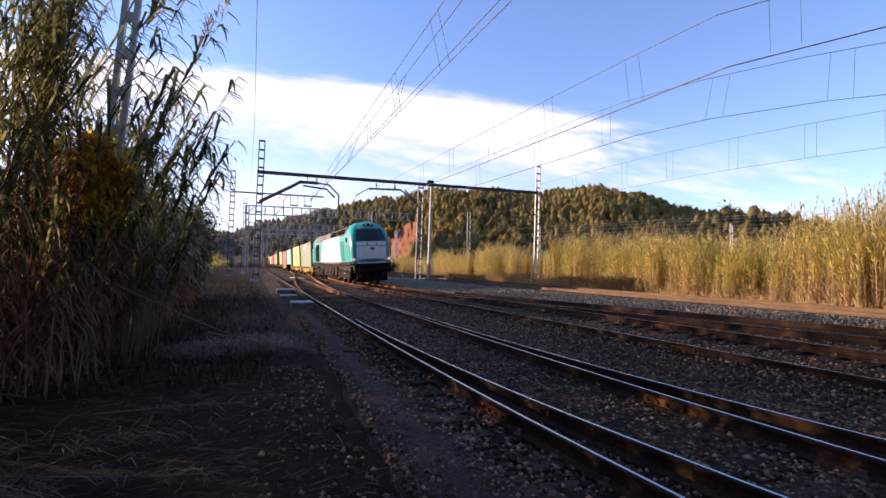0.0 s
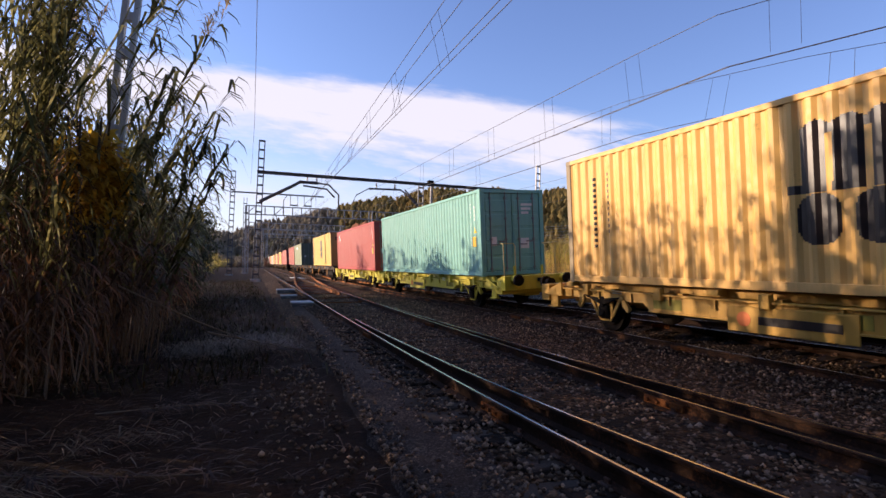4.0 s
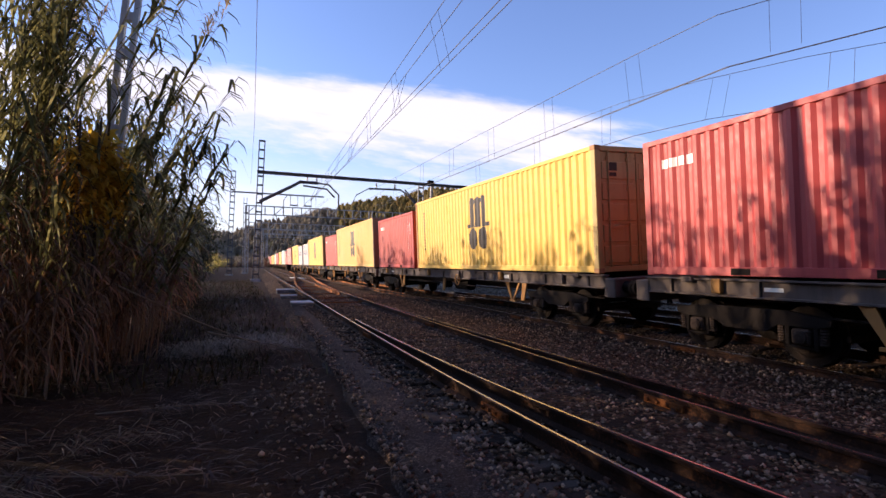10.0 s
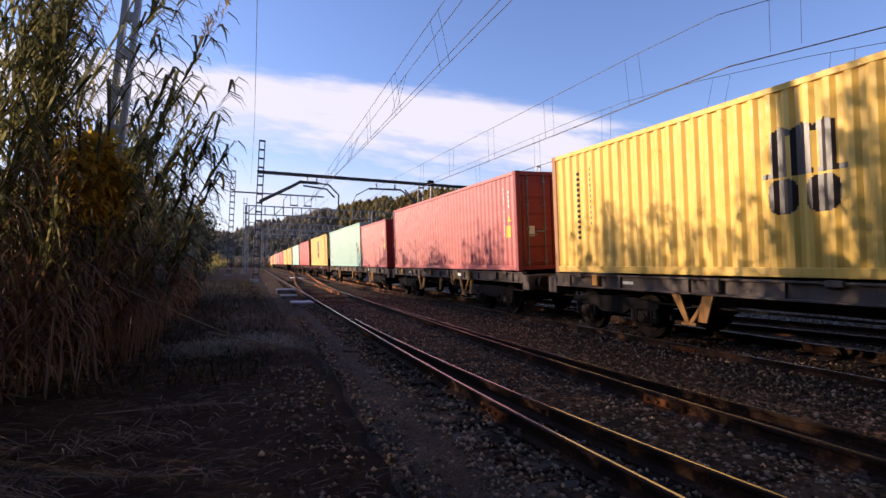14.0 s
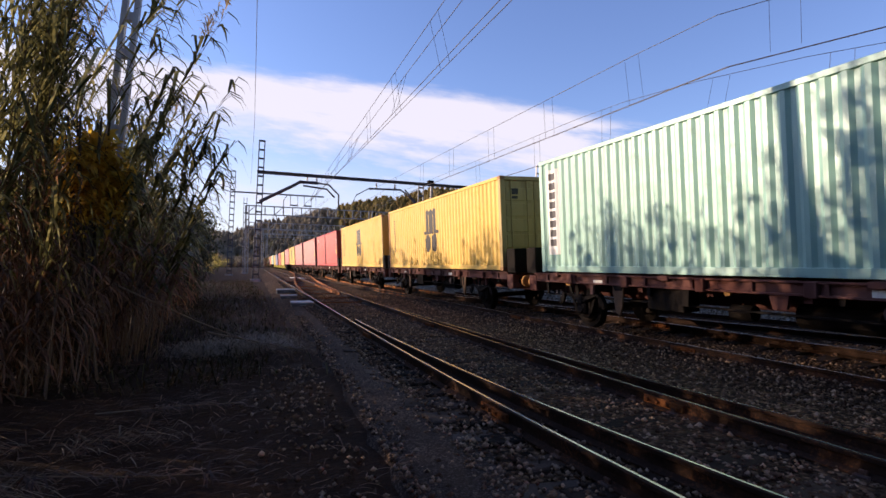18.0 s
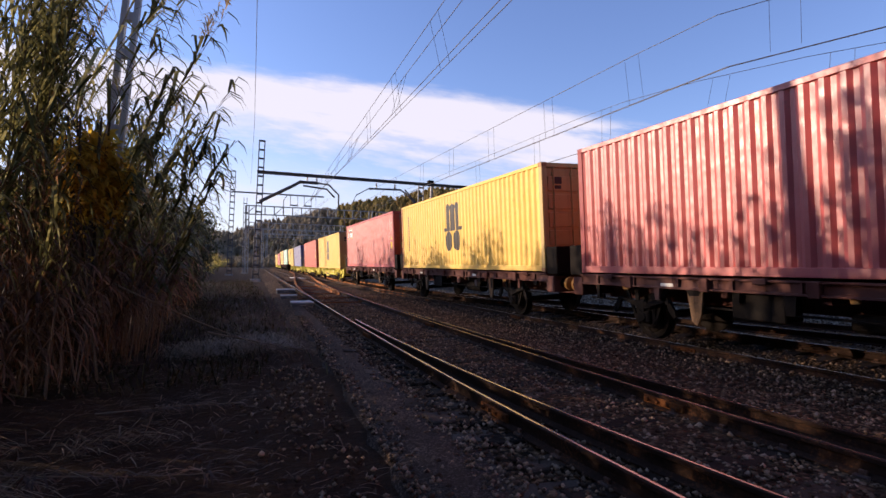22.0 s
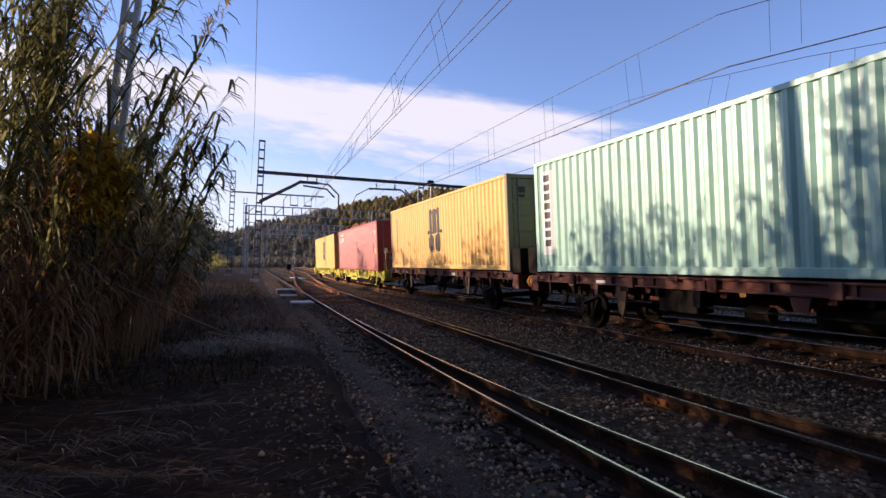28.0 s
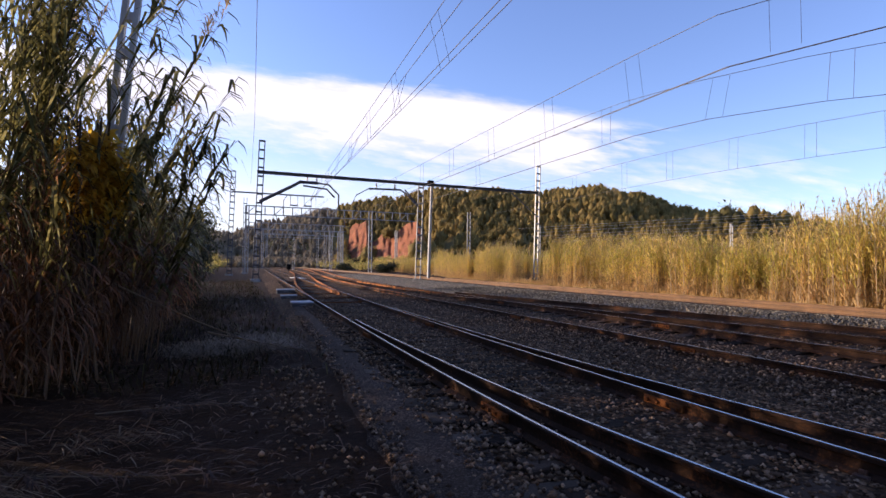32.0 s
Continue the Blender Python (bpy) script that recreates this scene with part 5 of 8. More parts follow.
def locomotive():
    lo = thing("diesel_locomotive", "teal and white diesel locomotive with lit headlamps heading the train", "locomotive")
    us = span(-1, -0.55, 4) + span(-0.53, -0.40, 6) + span(-0.385, 0.385, 9) + span(0.40, 0.53, 6) + span(0.55, 1, 4)
    zs = PZ
    cab = part("cab", cab_patch(us, zs), M_TEAL, lo, smooth=True)
    rear = part("cab", cab.data, None, lo)
    rear.matrix_basis = pose(0, LOCO_LEN, 0, 0, 0, 180)
    for c, flip in ((cab, 1), (rear, -1)):
        part("front_panel", cab_patch(span(-0.385, 0.385, 9), [1.38, 2.0, 2.4, 2.62, 2.86], 0.012), M_LOCOWHITE, c, "white front panel", True)
        part("panel_line", cab_patch(span(-0.39, 0.39, 9), [2.56, 2.60], 0.016), M_BLACK, c)
        part("windscreen", cab_patch(span(-0.395, 0.395, 9), [2.92, 3.15, 3.45, 3.80], 0.014), M_GLASS, c, "dark raked windscreen", True)
        for u in (0.06, -0.2):
            part("wiper", Mesh().tube([cab_point(u, 2.98, 0.04), cab_point(u + 0.12, 3.16, 0.03)], 0.010, 5), M_BLACK, c)
        part("emblem", cab_patch([-0.05, 0, 0.05], [2.28, 2.46], 0.02), M_DARKMARK, c)
        part("number_plate", cab_patch([-0.14, 0, 0.14], [1.50, 1.61], 0.024), M_BLUEMARK, c)
        for u in (-0.12, 0.12):
            part("marker_light", Mesh().tube([cab_point(u, 2.70, 0.0), cab_point(u, 2.70, 0.03)], 0.055, 10), M_BLACK, c)
        for u in (-0.45, -0.36, 0.36, 0.45):
            x, y, z = cab_point(u, 1.66)
            part("headlamp_housing", Mesh().tube([(x, y + 0.08, z), (x, y - 0.06, z)], 0.135, 14), M_STEELBAR, c)
            part("headlamp", Mesh().tube([(x, y - 0.06, z), (x, y - 0.075, z)], 0.10, 14), M_HEADLAMP if flip > 0 and abs(u) > 0.4 else M_PALEPANEL, c, "glowing round headlamp" if flip > 0 and abs(u) > 0.4 else "")
        part("lamp_visor", cab_patch(span(-0.22, 0.22, 5), [3.98, 4.08, 4.17], 0.015), M_BLACK, c, "dark recess over the windscreen", True)
        for u in (-0.10, 0.10):
            x, y, z = cab_point(u, 4.06)
            part("headlamp", Mesh().tube([(x, y + 0.02, z), (x, y - 0.04, z + 0.01)], 0.06, 12), M_PALEPANEL, c)
        for s in (-1, 1):
            part("side_window", side_patch(1.38, 2.10, 2.86, 3.34, 0.012, s, 0.16), M_CURTAIN, c, "cab side window behind a pale curtain")
            fr = Mesh()
            for a in (side_patch(1.32, 2.17, 2.80, 2.86, 0.018, s, 0.012), side_patch(1.50, 2.34, 3.34, 3.40, 0.018, s, 0.012), side_patch(1.31, 1.38, 2.80, 3.39, 0.018, s, 0.18), side_patch(2.10, 2.17, 2.80, 3.39, 0.018, s, 0.18)):
                fr.add(a.v, a.f)
            part("window_frame", fr, M_MAST, c)
            part("mirror", Mesh().box(min(s * 1.43, s * 1.54), 1.52, 2.92, max(s * 1.43, s * 1.54), 1.62, 3.24, 0.03), M_BLACK, c)
            part("cab_door", side_patch(2.95, 3.5, 1.52, 3.25, 0.010, s), M_TEAL, c)
            part("door_seam", side_patch(2.91, 2.95, 1.52, 3.27, 0.004, s), M_DARKMARK, c)
            part("door_seam", side_patch(3.5, 3.54, 1.52, 3.27, 0.004, s), M_DARKMARK, c)
            for y in (2.88, 3.57):
                part("grab_rail", Mesh().tube([(s * 1.43, y, 1.62), (s * 1.455, y, 1.7), (s * 1.455, y, 2.95), (s * 1.43, y, 3.02)], 0.016, 6), M_MASTDARK, c)
            part("door_handle", Mesh().box(min(s * 1.42, s * 1.46), 3.3, 1.95, max(s * 1.42, s * 1.46), 3.42, 2.02).box(min(s * 1.42, s * 1.46), 3.3, 2.42, max(s * 1.42, s * 1.46), 3.42, 2.47), M_STEELBAR, c)
            part("pinstripe", side_patch(0.80, 1.95, 2.56, 2.585, 0.008, s), M_DARKMARK, c)
            part("pinstripe", side_patch(1.93, 1.97, 2.57, 3.36, 0.008, s, 0.62), M_DARKMARK, c)
            for k in range(11):
                part("louvre", side_patch(3.68, 4.15 + 0.06 * k, 1.8 + 0.13 * k, 1.835 + 0.13 * k, 0.02, s), M_TEAL, c)
            x, y, z = cab_point(s * 0.52, 2.0)
            part("grab_rail", Mesh().tube([(x * 1.03, y - 0.02, 1.95), (x * 1.05, y - 0.05, 2.05), (x * 1.05, y - 0.05, 2.5), (x * 1.03, y - 0.02, 2.58)], 0.016, 6), M_STEELBAR, c)
    y0, y1 = CAB_END, LOCO_LEN - CAB_END
    hull = Mesh()
    sec = [(-x, z) for x, z in zip(PW[1:7], PZ[1:7])] + [(x, z) for x, z in reversed(list(zip(PW[1:7], PZ[1:7])))]
    hull.prism(sec, "y", y0, y1)
    part("engine_hood", hull, M_TEAL, lo)
    roof = Mesh().prism([(-1.325, 3.49), (-1.20, 3.98), (-0.86, 4.12), (0.86, 4.12), (1.20, 3.98), (1.325, 3.49)], "y", 2.6, LOCO_LEN - 2.6)
    part("roof", roof, M_LOCOROOF, lo)
    for y in (6.55, 9.7, 12.6, 15.2):
        part("roof_seam", Mesh().prism([(-1.335, 3.49), (-1.21, 3.99), (-0.865, 4.135), (0.865, 4.135), (1.21, 3.99), (1.335, 3.49)], "y", y, y + 0.05), M_BLACK, lo)
    for y, count in ((2.95, 33), (6.75, 27)):
        g = Mesh()
        for k in range(count):
            yy = y + 0.103 * k
            g.add([(-1.30, yy, 3.56), (-1.30, yy + 0.03, 3.56), (-1.212, yy + 0.03, 3.93), (-1.212, yy, 3.93), (-1.328, yy, 3.56), (-1.328, yy + 0.03, 3.56), (-1.233, yy + 0.03, 3.93), (-1.233, yy, 3.93)], [(0, 1, 2, 3), (4, 7, 6, 5), (0, 4, 5, 1), (1, 5, 6, 2), (2, 6, 7, 3), (3, 7, 4, 0)])
        g.add([(-1.318, y - 0.06, 3.55), (-1.318, y + 0.103 * count, 3.55), (-1.222, y + 0.103 * count, 3.95), (-1.222, y - 0.06, 3.95)], [(0, 1, 2, 3)])
        part("roof_grille", g, M_BLACK, lo)
    for y in (14.0, 16.6, 18.0):
        part("roof_fan", Mesh().tube([(0, y, 4.10), (0, y, 4.17)], 0.62, 20).tube([(0, y, 4.17), (0, y, 4.19)], [0.62, 0.5], 20), M_LOCOROOF, lo, smooth=False)
    for s in (-1, 1):
        # white side with louvre ribs and slanting ends
        rows = [(1.5, 4.1, 14.7), (2.0, 4.4, 14.5), (2.55, 4.72, 14.3), (2.92, 4.94, 14.15), (3.2, 5.1, 14.05), (3.48, 5.27, 13.95)]
        wm = Mesh()
        wm.add([(s * (float(np.interp(z, PZ, PW)) + 0.012), y, z) for z, ya, yb in rows for y in (ya, yb)], [(2 * i, 2 * i + 1, 2 * i + 3, 2 * i + 2) for i in range(5)])
        part("white_side", wm, M_LOCOWHITE, lo, "white ribbed side panels")
        for k in range(15):
            z = 1.58 + 0.123 * k
            x = s * (float(np.interp(z, PZ, PW)) + 0.018)
            part("louvre", Mesh().box(min(x, x - s * 0.03), 4.2 + 0.59 * (z - 1.5), z, max(x, x - s * 0.03), 14.6 - 0.38 * (z - 1.5), z + 0.035, 0.008), M_LOCOWHITE, lo)
            # grey strips under the ribs, drawing the thin shadow lines there
            part("rib_shadow", Mesh().box(min(x, x - s * 0.02) + s * 0.003, 4.2 + 0.59 * (z - 1.5), z - 0.011, max(x, x - s * 0.02) + s * 0.003, 14.6 - 0.38 * (z - 1.5), z - 0.002), M_STEELBAR, lo)
        g = Mesh()
        for k in range(22):
            y = 16.05 + 0.09 * k
            g.box(min(s * 1.40, s * 1.455), y, 1.62, max(s * 1.40, s * 1.455), y + 0.035, 3.18)
        g.box(min(s * 1.39, s * 1.43), 16.0, 1.58, max(s * 1.39, s * 1.43), 18.06, 3.22)
        part("radiator_grille", g, M_BLACK, lo, "dark radiator grille")
        part("hatch", side_patch(15.35, 15.85, 2.2, 3.1, 0.02, s), M_TEAL, lo)
        part("frame_band", Mesh().box(min(s * 1.38, s * 1.44), 0.6, 1.30, max(s * 1.38, s * 1.44), LOCO_LEN - 0.6, 1.5, 0.01), M_GRIME, lo)
        pl = Mesh()
        for y, ln in ((5.3, 0.35), (7.0, 0.25), (8.3, 0.2), (8.56, 0.2), (8.82, 0.2), (10.4, 0.3), (12.1, 0.25)):
            pl.box(min(s * 1.44, s * 1.446), y, 1.36, max(s * 1.44, s * 1.446), y + ln, 1.44)
        part("lettering", pl, M_PALEPANEL, lo)
    tank = Mesh().prism([(-1.30, 1.28), (-1.34, 0.62), (-1.15, 0.42), (1.15, 0.42), (1.34, 0.62), (1.30, 1.28)], "y", 7.6, 13.9)
    part("fuel_tank", tank, M_GRIME, lo)
    for k in range(8):
        part("tank_rib", Mesh().prism([(-1.315, 1.26), (-1.365, 0.62), (-1.34, 0.60), (-1.29, 1.26)], "y", 7.9 + 0.78 * k, 7.95 + 0.78 * k), M_GRIME, lo)
    for k in range(4):
        part("tank_plate", Mesh().box(-1.352, 8.2 + 1.5 * k, 0.78, -1.325, 8.45 + 1.5 * k, 0.90, 0.006), M_PALEPANEL if k % 2 else M_YELLOWMARK, lo)
    part("underframe", Mesh().box(-1.2, 0.5, 1.05, 1.2, LOCO_LEN - 0.5, 1.46, 0.02), M_GRIME, lo)
    for k in range(9):
        y = 7.75 + 0.68 * k
        z0, z1 = (0.62, 1.15, 0.75)[k % 3] if k % 3 != 1 else 0.9, 1.24
        part("equipment_box", Mesh().box(-1.42, y, z0 if z0 < 1.1 else 0.7, -1.3, y + (0.5, 0.36, 0.58)[k % 3], z1, 0.02), M_GRIME, lo)
    part("pipe", Mesh().tube([(-1.40, 2.2, 0.98), (-1.40, 7.6, 0.98), (-1.44, 7.8, 0.56), (-1.44, 13.8, 0.56), (-1.40, 14.1, 0.95), (-1.40, 19.0, 0.95)], 0.03, 6), M_GRIME, lo)
    part("battery_box", Mesh().box(-1.36, 12.0, 0.55, -1.1, 13.4, 1.2, 0.03), M_GRIME, lo)
    for y, ln, z0 in ((0.9, 0.9, 0.95), (6.6, 0.9, 0.6), (14.0, 0.7, 0.7), (17.2, 0.5, 1.0)):
        part("equipment_box", Mesh().box(-1.36, y, z0, -1.05, y + ln, 1.3, 0.03), M_GRIME, lo)
        part("equipment_box", Mesh().box(1.05, y, z0, 1.36, y + ln, 1.3, 0.03), M_GRIME, lo)
    for y in (1.95, 19.0):
        part("air_tank", Mesh().tube([(-1.2, y, 1.12), (-1.2, y + 0.9, 1.12)], 0.14, 10), M_GRIME, lo)
    for y in (4.1, LOCO_LEN - 4.1):
        b = Mesh()
        for s in (-1, 1):
            x0, x1 = sorted((s * 1.08, s * 1.24))
            b.prism([(-2.35, 0.55), (-1.2, 0.5), (1.2, 0.5), (2.35, 0.55), (2.35, 0.85), (0.9, 1.0), (-0.9, 1.0), (-2.35, 0.85)], "x", x0, x1)
            for e in (-1.85, 0, 1.85):
                b.box(x0 - 0.04, e - 0.18, 0.35, x1 + 0.05, e + 0.18, 0.72, 0.04)
                b.tube([(s * 1.2, e - 0.45, 0.45), (s * 1.2, e - 0.45, 0.98)], 0.11, 10)
                b.tube([(s * 1.2, e + 0.45, 0.45), (s * 1.2, e + 0.45, 0.98)], 0.11, 10)
            b.box(s * 1.27 - 0.03, -0.9, 0.78, s * 1.27 + 0.03, 0.9, 0.86, 0.01)
        f = part("bogie", b, M_GRIME, lo)
        f.location = (0, y, 0)
        for e in (-1.85, 0, 1.85):
            for s in (-1, 1):
                q = part("wheel", WHEEL_ME, None, f)
                q.location = (s * 0.87, e, 0.5)
                q.rotation_euler = (0, 0, 0 if s < 0 else math.pi)
                q.scale = (1, 1.08, 1.08)
    for y, o in ((0.25, -1), (LOCO_LEN - 0.25, 1)):
        part("buffer_beam", Mesh().box(-1.25, min(y, y + o * 0.2), 0.86, 1.25, max(y, y + o * 0.2), 1.48, 0.03), M_BLACK, lo)
        part("snow_plough", Mesh().prism([(-1.15, 0.26), (1.15, 0.26), (0.95, 0.6), (0.6, 0.72), (-0.6, 0.72), (-0.95, 0.6)], "y", min(y - o * 0.05, y - o * 0.15), max(y - o * 0.05, y - o * 0.15)), M_BLACK, lo)
        buffers(lo, y + o * 0.2, o, M_BLACK)
        for x in (-0.55, -0.35, 0.35, 0.6):
            part("brake_hose", Mesh().tube([(x, y + o * 0.2, 1.05), (x, y + o * 0.38, 0.95), (x + 0.03, y + o * 0.36, 0.5)], 0.03, 6), M_BLACK, lo)
        for x in (-1.0, 1.0):
            part("rail_guard", Mesh().box(x - 0.06, min(y, y - o * 0.1), 0.3, x + 0.06, max(y, y - o * 0.1), 0.9), M_BLACK, lo)
        for s in (-1, 1):
            st = Mesh()
            for z in (0.45, 0.78, 1.1):
                st.box(s * 1.36 - 0.05, y - o * 2.6 - 0.22, z, s * 1.36 + 0.05, y - o * 2.6 + 0.22, z + 0.03)
            part("step", st, M_STEELBAR, lo)
    return lo


loco = locomotive()
for o in loco.children:
    up = 0.0 if o.name.split(".")[0] in ("bogie", "fuel_tank", "underframe", "battery_box", "brake_hose", "rail_guard", "pipe", "coupling", "air_tank", "equipment_box", "buffer_beam", "snow_plough", "step", "buffer", "tank_rib", "tank_plate") else 0.14
    o.matrix_basis = Matrix.Translation((0, -LOCO_LEN / 2, up)) @ o.matrix_basis
MOVERS.append((loco, LOCO_FRONT + LOCO_LEN / 2, 0.0))

# ---------------------------------------------------------------- fast meshes for growing things


class Cloud:
    """Triangles gathered in arrays, for leaves, stones and far woods."""

    def __init__(self):
        self.v, self.t, self.m, self.n = [], [], [], 0

    def add(self, v, t, mi=0):
        v, t = np.asarray(v, float).reshape(-1, 3), np.asarray(t, int).reshape(-1, 3)
        self.v.append(v)
        self.t.append(t + self.n)
        self.m.append(np.full(len(t), mi, int) if np.isscalar(mi) else mi)
        self.n += len(v)

    def arrays(self):
        return np.concatenate(self.v), np.concatenate(self.t), np.concatenate(self.m)

    def data(self, name, mats):
        v, t, mi = self.arrays()
        me = bpy.data.meshes.new(name)
        me.vertices.add(len(v))
        me.vertices.foreach_set("co", v.ravel())
        me.loops.add(len(t) * 3)
        me.loops.foreach_set("vertex_index", t.ravel())
        me.polygons.add(len(t))
        me.polygons.foreach_set("loop_start", np.arange(0, len(t) * 3, 3))
        for m in mats:
            me.materials.append(m)
        me.polygons.foreach_set("material_index", mi)
        me.update(calc_edges=True)
        me.validate()
        return me


R = np.random.RandomState(11)


def leaf_blades(base, az, length, width, rise, droop):
    """Blades that leave the cane, arch and hang: arrays of one entry a blade."""
    n = len(az)
    d = np.stack([np.cos(az), np.sin(az), np.zeros(n)], 1)
    s = np.stack([-np.sin(az), np.cos(az), np.zeros(n)], 1)
    up = np.array([0, 0, 1.0])
    L, Wd = length[:, None], width[:, None]
    p0 = base
    p1 = base + d * L * 0.36 + up * L * rise[:, None]
    p2 = base + d * L * 0.72 + up * L * (rise[:, None] - droop[:, None] * 0.35)
    p3 = base + d * L * 0.92 + up * L * (rise[:, None] - droop[:, None])
    v = np.stack([p0 - s * Wd * 0.3, p0 + s * Wd * 0.3, p1 - s * Wd * 0.5, p1 + s * Wd * 0.5, p2 - s * Wd * 0.35, p2 + s * Wd * 0.35, p3], 1)
    t = np.array([[0, 1, 3], [0, 3, 2], [2, 3, 5], [2, 5, 4], [4, 5, 6]])
    return v.reshape(-1, 3), (t[None] + (np.arange(n) * 7)[:, None, None]).reshape(-1, 3)


def slim_blades(base, az, length, width, rise, out):
    """Short upright blades of two pieces: arrays of one entry a blade."""
    n = len(az)
    d = np.stack([np.cos(az), np.sin(az), np.zeros(n)], 1)
    s = np.stack([-np.sin(az), np.cos(az), np.zeros(n)], 1) * width[:, None] * 0.5
    up = np.array([0, 0, 1.0])
    L, o, r = length[:, None], out[:, None], rise[:, None]
    p1 = base + (d * o * 0.5 + up * r * 0.62) * L
    p2 = base + (d * o * 1.15 + up * r * 0.86) * L
    v = np.stack([base, p1 - s, p1 + s, p2], 1)
    t = np.array([[0, 1, 2], [1, 2, 3]])
    return v.reshape(-1, 3), (t[None] + (np.arange(n) * 4)[:, None, None]).reshape(-1, 3)


def straw_into(cl, x, y, height, lean, az, leaves, plume):
    """One upright straw-coloured reed of the sunlit bed."""
    f = np.array([0, 0.55, 1.0])
    bend = lean * f ** 1.7
    px, py, pz = x + np.cos(az) * bend, y + np.sin(az) * bend, height * f
    r = 0.016 * (1 - 0.7 * f)
    ring = np.array([0, 2.094, 4.189])
    v = np.stack([px[:, None] + np.cos(ring) * r[:, None], py[:, None] + np.sin(ring) * r[:, None], np.repeat(pz[:, None], 3, 1)], 2).reshape(-1, 3)
    t = []
    for i in range(2):
        for j in range(3):
            a, b, c, d = i * 3 + j, i * 3 + (j + 1) % 3, (i + 1) * 3 + (j + 1) % 3, (i + 1) * 3 + j
            t += [(a, b, c), (a, c, d)]
    cl.add(v, t, 0)
    g = R.uniform(0.02, 1.0, leaves)
    base = np.stack([np.interp(g, f, px), np.interp(g, f, py), np.interp(g, f, pz)], 1)
    v, t = slim_blades(base, R.uniform(0, 6.28, leaves), R.uniform(0.35, 0.8, leaves), R.uniform(0.024, 0.046, leaves), R.uniform(0.2, 0.95, leaves), R.uniform(0.25, 0.95, leaves))
    cl.add(v, t, np.where(np.repeat(g < R.uniform(0.15, 0.6, leaves), 2), 2, 1))
    if R.uniform() < plume:
        n = 16
        q = R.uniform(0, 0.55, n)
        b = np.array([px[-1], py[-1], pz[-1] - 0.1]) + np.stack([np.cos(az) * q * 0.3, np.sin(az) * q * 0.3, q], 1)
        v, t = slim_blades(b, R.uniform(0, 6.28, n), R.uniform(0.1, 0.22, n), np.full(n, 0.03), R.uniform(0.5, 1.0, n), R.uniform(0.1, 0.5, n))
        cl.add(v, t, 3)


def cane_into(cl, x, y, z, height, lean, az, leaves, leaf_len=0.55, dry_below=0.35, plume=0.3, leaf_w=0.042, first=0.12, spread=1.15, lift=0.0):
    """One reed: a jointed bending cane, its blades and, now and then, a plume."""
    k = 6
    f = np.linspace(0, 1, k)
    bend = lean * f ** 1.8
    px, py, pz = x + np.cos(az) * bend, y + np.sin(az) * bend, z + height * f * (1 - 0.04 * (lean / height) * f)
    r = 0.013 * (1 - 0.72 * f)
    ring = np.array([0, 2.094, 4.189])
    v = np.stack([np.stack([px[:, None] + np.cos(ring) * r[:, None], py[:, None] + np.sin(ring) * r[:, None], np.repeat(pz[:, None], 3, 1)], 2)], 0).reshape(-1, 3)
    t = []
    for i in range(k - 1):
        for j in range(3):
            a, b, c, d = i * 3 + j, i * 3 + (j + 1) % 3, (i + 1) * 3 + (j + 1) % 3, (i + 1) * 3 + j
            t += [(a, b, c), (a, c, d)]
    cl.add(v, t, 0)
    g = np.sort(R.uniform(first, 1.0, leaves))
    base = np.stack([np.interp(g, f, px), np.interp(g, f, py), np.interp(g, f, pz)], 1)
    la = R.normal(az, spread, leaves)
    top = g > 0.85
    ln = leaf_len * R.uniform(0.6, 1.25, leaves) * (1.0 - 0.35 * top) * np.where(g < dry_below, 0.6, 1.0)
    rise = np.where(g < dry_below, R.uniform(-0.25, 0.15, leaves), R.uniform(0.15, 0.6, leaves) + lift)
    droop = np.where(g < dry_below, R.uniform(0.5, 1.1, leaves), R.uniform(0.15, 0.9, leaves))
    v, t = leaf_blades(base, la, ln, leaf_w * R.uniform(0.7, 1.3, leaves), rise, droop)
    mi = np.where(np.repeat(g < dry_below + R.uniform(-0.15, 0.2, leaves), 5), 2, 1)
    cl.add(v, t, mi)
    if R.uniform() < plume:
        n = 26
        tip = np.array([px[-1], py[-1], pz[-1]])
        q = R.uniform(0, 0.5, n)
        b = tip + np.stack([np.cos(az) * q * 0.35, np.sin(az) * q * 0.35, q], 1)
        v, t = leaf_blades(b, R.uniform(0, 2 * np.pi, n), R.uniform(0.08, 0.2, n), np.full(n, 0.02), R.uniform(0.4, 1.0, n), R.uniform(0.0, 0.5, n))
        cl.add(v, t, 3)


# ---------------------------------------------------------------- reeds beside the path
def stand_edge(y):
    return np.interp(y, [-6, 4, 8, 12, 17, 24, 34], [-5.2, -3.6, -1.95, -1.6, -1.25, -1.2, -1.3])


# how high the reeds rise along the stand, clump by clump
CREST_Y = [12.3, 12.7, 13.4, 13.9, 15.3, 16.2, 16.7, 17.2, 17.9, 18.8, 19.2, 20.4, 21.4, 22.5, 23.2, 27]
CREST_H = [6.6, 4.3, 4.3, 5.1, 5.9, 5.1, 4.0, 4.6, 5.0, 4.4, 4.3, 5.4, 5.7, 4.9, 4.0, 3.4]


def crest(x, y):
    return float(np.interp(y + 0.655 * (x + 2.2), CREST_Y, CREST_H)) + 0.24 * max(0.0, -2.2 - x)


